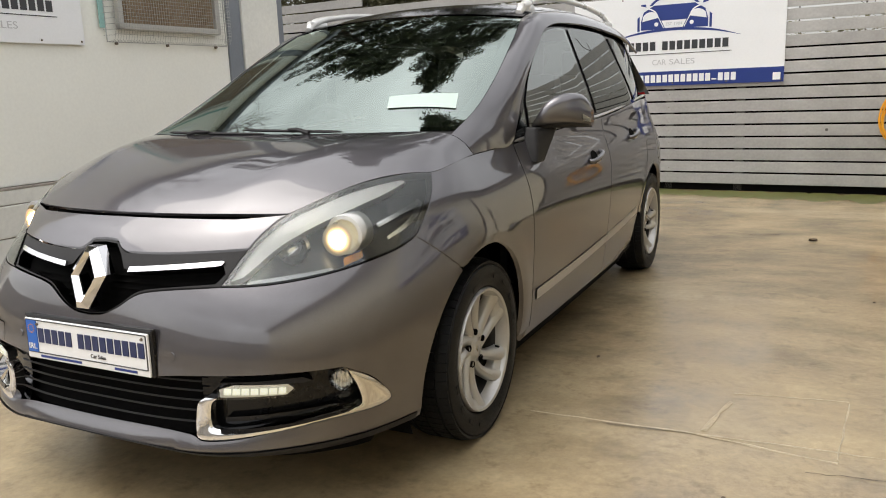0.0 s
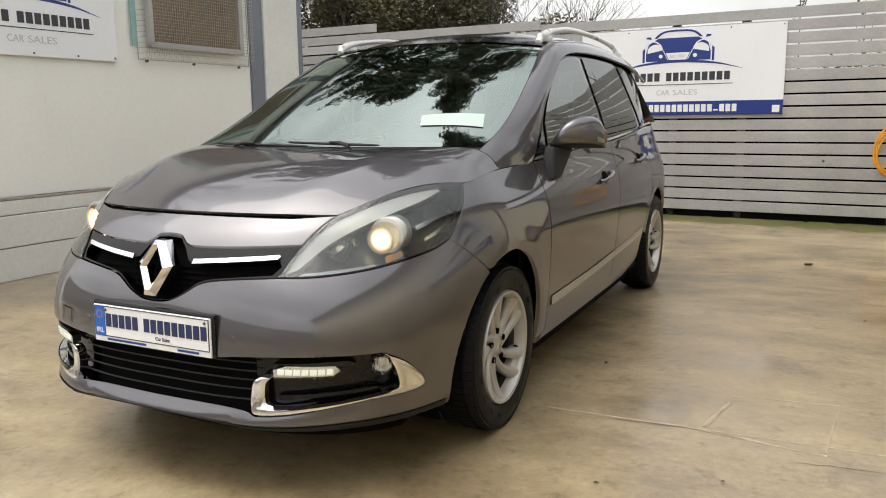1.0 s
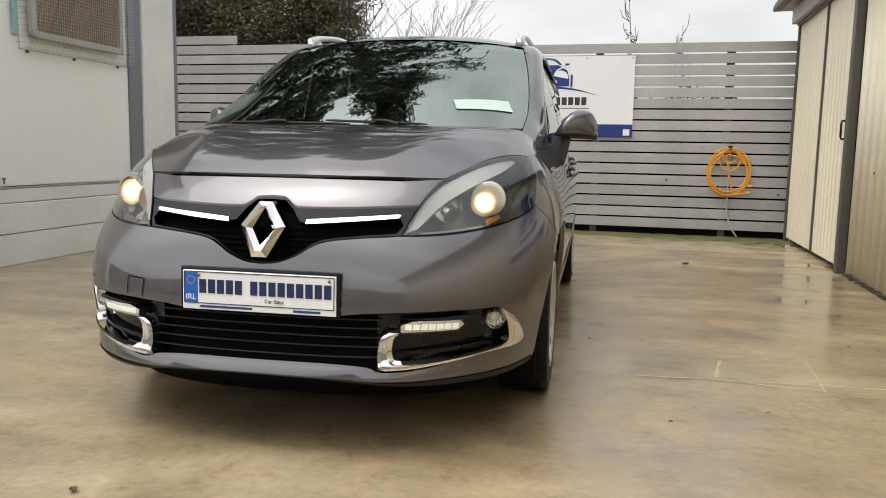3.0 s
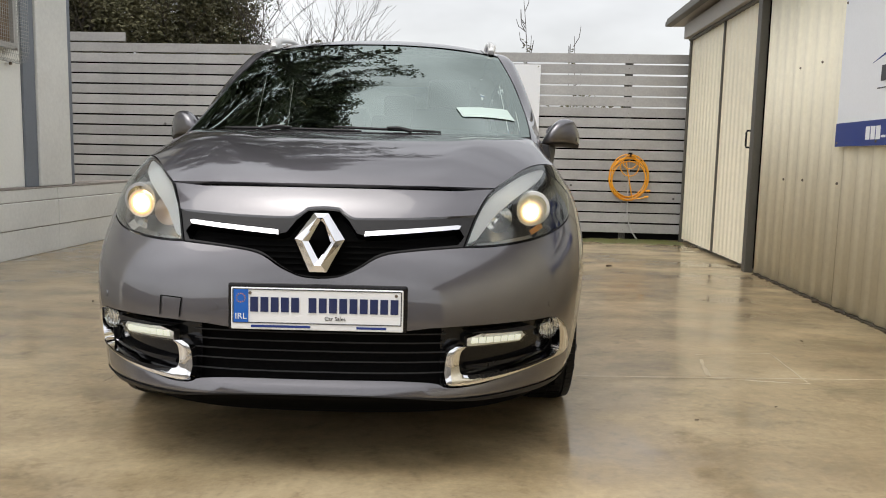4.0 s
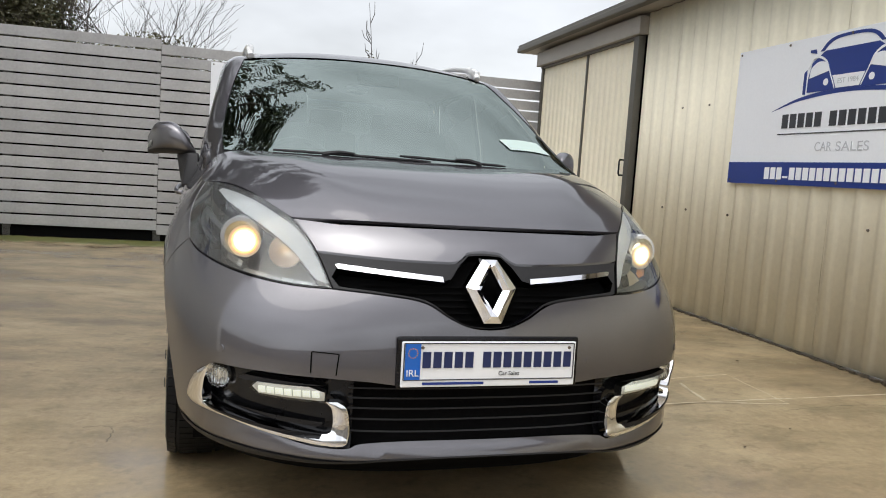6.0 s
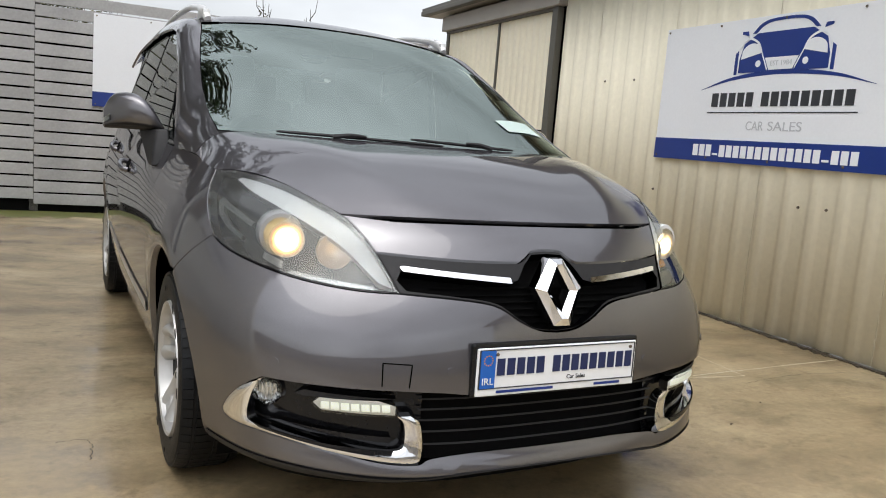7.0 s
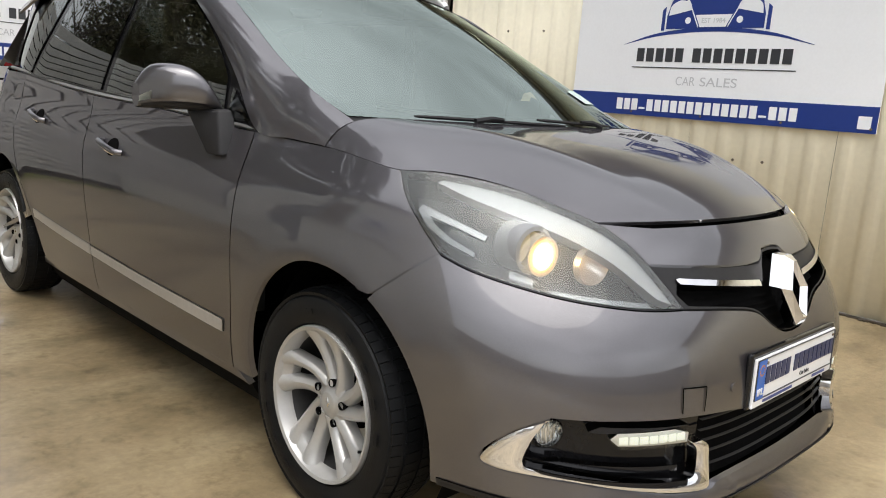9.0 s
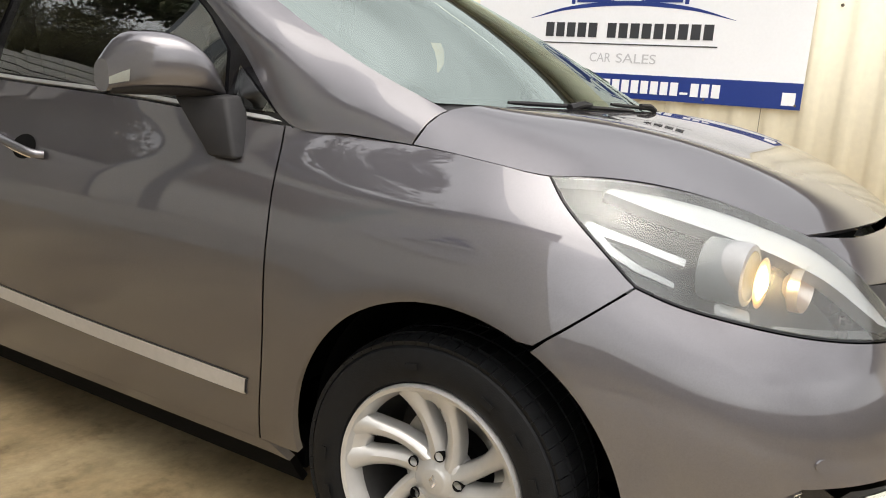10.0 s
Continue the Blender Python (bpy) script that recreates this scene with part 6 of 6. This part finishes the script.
    rail = smooth_line([(0.600, 2.06, 1.545), (0.605, 2.10, 1.572), (0.605, 2.17, 1.596), (0.60, 2.28, 1.618), (0.60, 2.6, 1.652), (0.60, 3.1, 1.655), (0.59, 3.55, 1.632), (0.585, 3.72, 1.595)], 6)
    n = len(rail)
    tube([(sg * x, y, z) for x, y, z in rail], [0.015 + 0.009 * max(0, 1 - abs(i - 9) / 11) for i in range(n)], rb, 10)
    for y in (2.15, 3.64):
        zt = 1.565
        box((0.036, 0.16, 0.042), (sg * 0.605, y, zt + 0.008), 0.014, rb)
    soft("roof_rail", rb, M_DAYCASE, car, "pale satin roof rail")


for sg in (1, -1):
    build_side_glass(sg)


def tail(u, v):
    a = 2 * u - 1
    w = abs(a)
    x0, y0, z0 = 0.60, 4.22 - 0.16 * w ** 3, 1.52
    return (a * (0.60 + 0.16 * (1 - v)), 4.24 + 0.20 * (1 - v) - 0.20 * w ** 3, 1.12 + 0.44 * v - 0.05 * v * w ** 3)


grid("tailgate", tail, 16, 8, M_TINT, car, "dark tailgate window", flip=True)


def build_wheel():
    """The wheel, hub at the origin, its outer face to +x."""
    rim = lathe([(0.196, 0.052), (0.201, 0.080), (0.209, 0.097), (0.218, 0.101), (0.2225, 0.091), (0.218, 0.03), (0.204, 0.02)], "x", 56)
    w = soft("wheel", rim, M_ALLOY, None, "silver alloy wheel with ten swept spokes")
    # barrel coloured dark to put in the shade behind the spokes
    soft("barrel", lathe([(0.204, 0.056), (0.200, 0.05), (0.194, -0.03), (0.190, -0.10), (0.15, -0.105), (0.0, -0.105)], "x", 48), M_BARREL, w, "wheel barrel coloured dark for the shade behind the spokes")
    prof = [(0.208, -0.095), (0.235, -0.105), (0.275, -0.106), (0.300, -0.097), (0.315, -0.075), (0.3195, -0.05), (0.321, 0.0), (0.3195, 0.05), (0.315, 0.075), (0.300, 0.097), (0.285, 0.101), (0.262, 0.1015), (0.240, 0.099), (0.228, 0.094), (0.219, 0.078)]
    t = lathe([(r, h) for r, h in prof], "x", 88)
    soft("tyre", t, M_RUBBER, w, "black road tyre")
    tread = bmesh.new()
    for k in range(66):
        a = 2 * math.pi * k / 66
        for x, wd, rr, tilt in ((0.080, 0.030, 0.3135, 0.28), (-0.080, 0.030, 0.3135, -0.28), (0.030, 0.050, 0.3200, 0.0), (-0.030, 0.050, 0.3200, 0.0)):
            turn = Matrix.Rotation(a, 4, "X") @ Matrix.Translation((x, 0, rr)) @ Matrix.Rotation(tilt, 4, "Y")
            bmesh.ops.create_cube(tread, size=1, matrix=turn @ Matrix.Diagonal((wd, 0.0278, 0.009, 1)))
    tagged(part("tread", tread, M_RUBBER, w), kind="stuff")
    letters = bmesh.new()
    for k in range(18):
        if k % 9 in (0, 1, 2, 3, 5):
            a = 2 * math.pi * k / 18
            box((0.002, 0.030, 0.014), (0.1065, 0.262 * math.cos(a), 0.262 * math.sin(a)), 0.0005, letters, Matrix.Rotation(a + math.pi / 2, 4, "X"))
    tagged(part("side_print", letters, M_RUBBER, w), kind="stuff")
    # hub in near-black, its shade put into the colour
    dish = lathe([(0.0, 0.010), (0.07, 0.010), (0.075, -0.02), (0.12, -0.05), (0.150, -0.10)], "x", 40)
    soft("hub", dish, M_VOID, w, "brake and hub in near-black, as shade behind the spokes")
    disc = lathe([(0.08, -0.035), (0.14, -0.035), (0.14, -0.05), (0.08, -0.05)], "x", 40)
    soft("brake_disc", disc, M_SATIN, w)
    # centre boss and five arms, each forking into two swept spokes
    boss = lathe([(0.0, 0.064), (0.026, 0.064), (0.030, 0.062), (0.034, 0.058), (0.060, 0.054), (0.070, 0.046), (0.074, 0.006)], "x", 40)
    soft("boss", boss, M_ALLOY, w)

    def spoke(a0, sweep):
        bm = bmesh.new()
        rows = []
        n = 16
        for k in range(n + 1):
            q = k / n
            r = 0.046 + (0.211 - 0.046) * q
            ang = a0 + sweep * q ** 0.62
            half = 0.0225 - 0.0035 * math.sin(math.pi * min(1.0, q * 1.25)) + 0.013 * max(0.0, (q - 0.62) / 0.38) ** 2.2
            x = 0.056 - 0.008 * math.sin(math.pi * q) + 0.034 * q ** 1.3
            sec = []
            for off, dx in ((-1.0, -0.040), (-1.0, -0.010), (-0.80, -0.003), (-0.30, 0.004), (0.25, 0.003), (0.78, -0.005), (1.0, -0.012), (1.0, -0.040)):
                d = off * half
                sec.append(bm.verts.new((x + dx, r * math.cos(ang) - d * math.sin(ang), r * math.sin(ang) + d * math.cos(ang))))
            rows.append(sec)
        for s0, s1 in zip(rows, rows[1:]):
            for i in range(7):
                bm.faces.new((s0[i], s0[i + 1], s1[i + 1], s1[i]))
        bm.faces.new(rows[0])
        bm.faces.new(rows[-1])
        return bm

    def web(a0, a1):
        """The cast bridge that joins the two spokes of a pair at the rim."""
        bm = bmesh.new()
        rows = []
        n = 8
        for k in range(n + 1):
            u = 2 * k / n - 1
            ang = a0 + (a1 - a0) * k / n
            inner = 0.180 - 0.018 * u * u
            rows.append([bm.verts.new((x, r * math.cos(ang), r * math.sin(ang))) for r, x in ((inner, 0.034), (inner, 0.064), (inner + 0.006, 0.071), (0.200, 0.081), (0.210, 0.090))])
        for s0, s1 in zip(rows, rows[1:]):
            for i in range(4):
                bm.faces.new((s0[i], s0[i + 1], s1[i + 1], s1[i]))
        return bm
    for k in range(5):
        a = radians(74 + 72 * k)
        soft("spoke", spoke(a - radians(24), radians(37)), M_ALLOY, w)
        soft("spoke", spoke(a + radians(16), radians(20)), M_ALLOY, w)
        soft("spoke_web", web(a + radians(13), a + radians(36)), M_ALLOY, w)
        # bolts carry the shade of their holes in a near-black colour
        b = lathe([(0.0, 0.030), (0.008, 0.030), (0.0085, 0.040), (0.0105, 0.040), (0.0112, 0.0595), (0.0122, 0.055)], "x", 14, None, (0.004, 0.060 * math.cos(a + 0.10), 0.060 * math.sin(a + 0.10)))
        soft("wheel_bolt", b, M_VOID, w, "recessed wheel bolt, near-black for the shade in its hole")
    lz = bmesh.new()
    o = [(0.018, 0.0), (0.0, 0.011), (-0.018, 0.0), (0.0, -0.011)]
    i = [(0.009, 0.0), (0.0, 0.005), (-0.009, 0.0), (0.0, -0.005)]
    r0 = [lz.verts.new((0.0635, c, a)) for a, c in o]
    r1 = [lz.verts.new((0.0665, c, a)) for a, c in i]
    for k in range(4):
        lz.faces.new((r0[k], r0[(k + 1) % 4], r1[(k + 1) % 4], r1[k]))
    part("centre_badge", lz, M_CHROME, w)
    v = bmesh.new()
    tube([(0.058, 0.165, -0.085), (0.075, 0.158, -0.083)], 0.004, v, 8)
    soft("valve", v, M_RUBBER, w)
    return w


wheel = build_wheel()
wheel.parent = car
wheel.matrix_local = pose(0.792, AXLE_F, 0.299, 12)
for m in (pose(0.80, AXLE_R, 0.299, 41), pose(-0.790, AXLE_F, 0.2775, 0, 0, 180), pose(-0.795, AXLE_R, 0.2775, -25, 0, 180)):
    copy_thing(wheel, m).parent = car


# ---- mirrors ----
def build_mirror(sg):
    top_z = spline([(0, 1.052), (0.12, 1.095), (0.3, 1.146), (0.5, 1.172), (0.72, 1.172), (0.9, 1.148), (1.0, 1.105)])
    deep = spline([(0, 0.016), (0.25, 0.070), (0.55, 0.088), (0.85, 0.066), (1.0, 0.022)])

    def shape(u, v):
        """A domed housing with a flat foot; u round the section, v from root to tip."""
        t = 2 * math.pi * u
        cz, cy = math.sin(t), math.cos(t)
        zb, zt = 1.040 - 0.006 * v, top_z(v)
        z = (zb + zt) / 2 + (zt - zb) / 2 * math.copysign(abs(cz) ** 0.75, cz)
        y = 1.575 + 0.150 * v + (0.030 if cy > 0 else deep(v)) * math.copysign(abs(cy) ** 0.8, cy)
        return (sg * (0.838 + 0.208 * v), y, z)
    g = grid("wing_mirror", shape, 40, 18, M_PAINT, car, "grey metallic door mirror with a clear indicator", flip=sg < 0)
    for v0 in (0.0, 1.0):
        bm = bmesh.new()
        bm.faces.new([bm.verts.new(shape(k / 40, v0)) for k in range(40)])
        part("end_cap", bm, M_PAINT if v0 else M_TRIM, g)

    grid("lower_shell", lambda u, v: Vector(shape(0.60 + 0.28 * u, 0.01 + 0.97 * v)) + Vector((0, -0.001, -0.004)), 14, 16, M_TRIM, g, "dark grey lower mirror shell", flip=sg < 0)
    grid("indicator_back", lambda u, v: Vector(shape(0.505 + 0.065 * u, 0.90 + 0.098 * v)) + Vector((sg * 0.001, -0.001, 0)), 6, 8, M_SATIN, g, flip=sg < 0)
    grid("indicator", lambda u, v: Vector(shape(0.505 + 0.065 * u, 0.90 + 0.098 * v)) + Vector((sg * 0.003, -0.003, 0)), 6, 8, M_LENS, g, "clear indicator lens", flip=sg < 0)
    arm = bmesh.new()
    a = [(0.815, 1.455, 0.915), (0.815, 1.575, 0.915), (0.825, 1.60, 1.045), (0.825, 1.52, 1.045)]
    b = [(0.892, 1.475, 0.900), (0.892, 1.560, 0.900), (0.925, 1.65, 1.040), (0.868, 1.530, 1.042)]
    va = [arm.verts.new((sg * x, y, z)) for x, y, z in a]
    vb = [arm.verts.new((sg * x, y, z)) for x, y, z in b]
    arm.faces.new(va)
    arm.faces.new(vb[::-1])
    for k in range(4):
        arm.faces.new((va[k], vb[k], vb[(k + 1) % 4], va[(k + 1) % 4]))
    bmesh.ops.bevel(arm, geom=arm.edges[:], offset=0.010, segments=3, affect="EDGES", profile=0.5)
    soft("mirror_arm", arm, M_TRIM, g, "dark grey plastic mirror arm")
    gl = bmesh.new()
    gl.faces.new([gl.verts.new((sg * (0.945 + 0.080 * math.cos(t)), 1.684 + 0.058 * math.cos(t), 1.103 + 0.05 * math.sin(t))) for t in (2 * math.pi * k / 24 for k in range(24))])
    part("mirror_glass", gl, M_CHROME, g)


for sg in (1, -1):
    build_mirror(sg)


# ---- wipers ----
def build_wiper(u0, u1, v0, v1, pivot):
    line = [Vector(screen(u0 + (u1 - u0) * k / 10, v0 + (v1 - v0) * k / 10)) + Vector((0, -0.009, 0.008)) for k in range(11)]
    bm = bmesh.new()
    tube(line, [0.004] + [0.006] * 9 + [0.003], bm, 6)
    w = soft("wiper", bm, M_TRIM, car, "black windscreen wiper")
    am = bmesh.new()
    mid = line[5] + Vector((0, -0.006, 0.007))
    p = Vector(screen(pivot, 0.0)) + Vector((0, -0.03, 0.005))
    tube([p, p.lerp(mid, 0.5) + Vector((0, -0.006, 0.006)), mid], [0.010, 0.008, 0.005], am, 6)
    soft("wiper_arm", am, M_TRIM, w)


build_wiper(0.12, 0.52, 0.004, -0.008, 0.24)
build_wiper(0.44, 0.74, 0.016, -0.002, 0.66)


# ---- cabin ----
def build_cabin():
    def dash(u, v):
        a = 2 * u - 1
        return (a * 0.70, 1.02 + 0.22 * abs(a) ** 2 + 0.62 * v, 1.035 - 0.06 * v ** 2 - 0.02 * abs(a))
    grid("dashboard", dash, 24, 10, M_DASH, car, "dark dashboard top")
    part("dashboard_front", box((1.40, 0.05, 0.40), (0, 1.70, 0.80), 0.02), M_DASH, car)
    part("cabin_floor", box((1.40, 2.7, 0.04), (0, 2.8, 0.32)), M_VOID, car)
    for sg in (1, -1):
        part("door_lining", box((0.03, 2.6, 0.62), (sg * 0.745, 2.75, 0.70)), M_DASH, car)
    for x in (-0.37, 0.37):
        s = soft("front_seat", box((0.50, 0.50, 0.16), (x, 2.25, 0.62), 0.05), M_FABRIC, car, "charcoal cloth front seat")
        soft("seat_back", box((0.48, 0.14, 0.62), (x, 2.58, 0.96), 0.05, None, Matrix.Rotation(radians(-14), 4, "X")), M_FABRIC, s)
        soft("headrest", box((0.27, 0.10, 0.19), (x, 2.68, 1.36), 0.04, None, Matrix.Rotation(radians(-8), 4, "X")), M_FABRIC, s)
    for x in (-0.45, 0.0, 0.45):
        s = soft("rear_seat", box((0.42, 0.14, 0.62), (x, 3.45, 0.96), 0.05, None, Matrix.Rotation(radians(-14), 4, "X")), M_FABRIC, car, "charcoal cloth rear seat")
        soft("headrest", box((0.24, 0.09, 0.16), (x, 3.55, 1.34), 0.04), M_FABRIC, s)
    st = bmesh.new()
    m = Matrix.Translation((-0.37, 1.80, 0.98)) @ Matrix.Rotation(radians(-28), 4, "X")
    tube([m @ Vector((0.185 * math.cos(t), 0, 0.185 * math.sin(t))) for t in (2 * math.pi * k / 32 for k in range(32))], 0.016, st, 8, True)
    box((0.13, 0.04, 0.11), m @ Vector((0, 0, 0)), 0.02, st)
    box((0.34, 0.02, 0.03), m @ Vector((0, 0, 0)), 0.005, st)
    soft("steering_wheel", st, M_DASH, car, "dark steering wheel")
    soft("inner_mirror", box((0.21, 0.04, 0.065), (0, 1.80, 1.46), 0.02), M_VOID, car, "dark inner mirror and sensor pod")
    pod = lathe([(0.0, -0.02), (0.05, -0.01), (0.065, 0.02)], "z", 20, None, (0, 1.68, 1.45))
    bmesh.ops.scale(pod, vec=(1, 1.4, 1), verts=pod.verts)
    p = soft("sensor_pod", pod, M_VOID, car)
    part("roof_lining", box((1.16, 1.8, 0.02), (0, 2.95, 1.52)), M_FABRIC, car)
    grid("windscreen_card", lambda u, v: Vector(screen(0.80 - 0.02 * v + 0.16 * u, 0.16 + 0.07 * u + (0.08 + 0.04 * u) * v)) + Vector((0, -0.001, 0.004)), 8, 4, M_PAPER, car, "pale green paper card on the windscreen")


build_cabin()
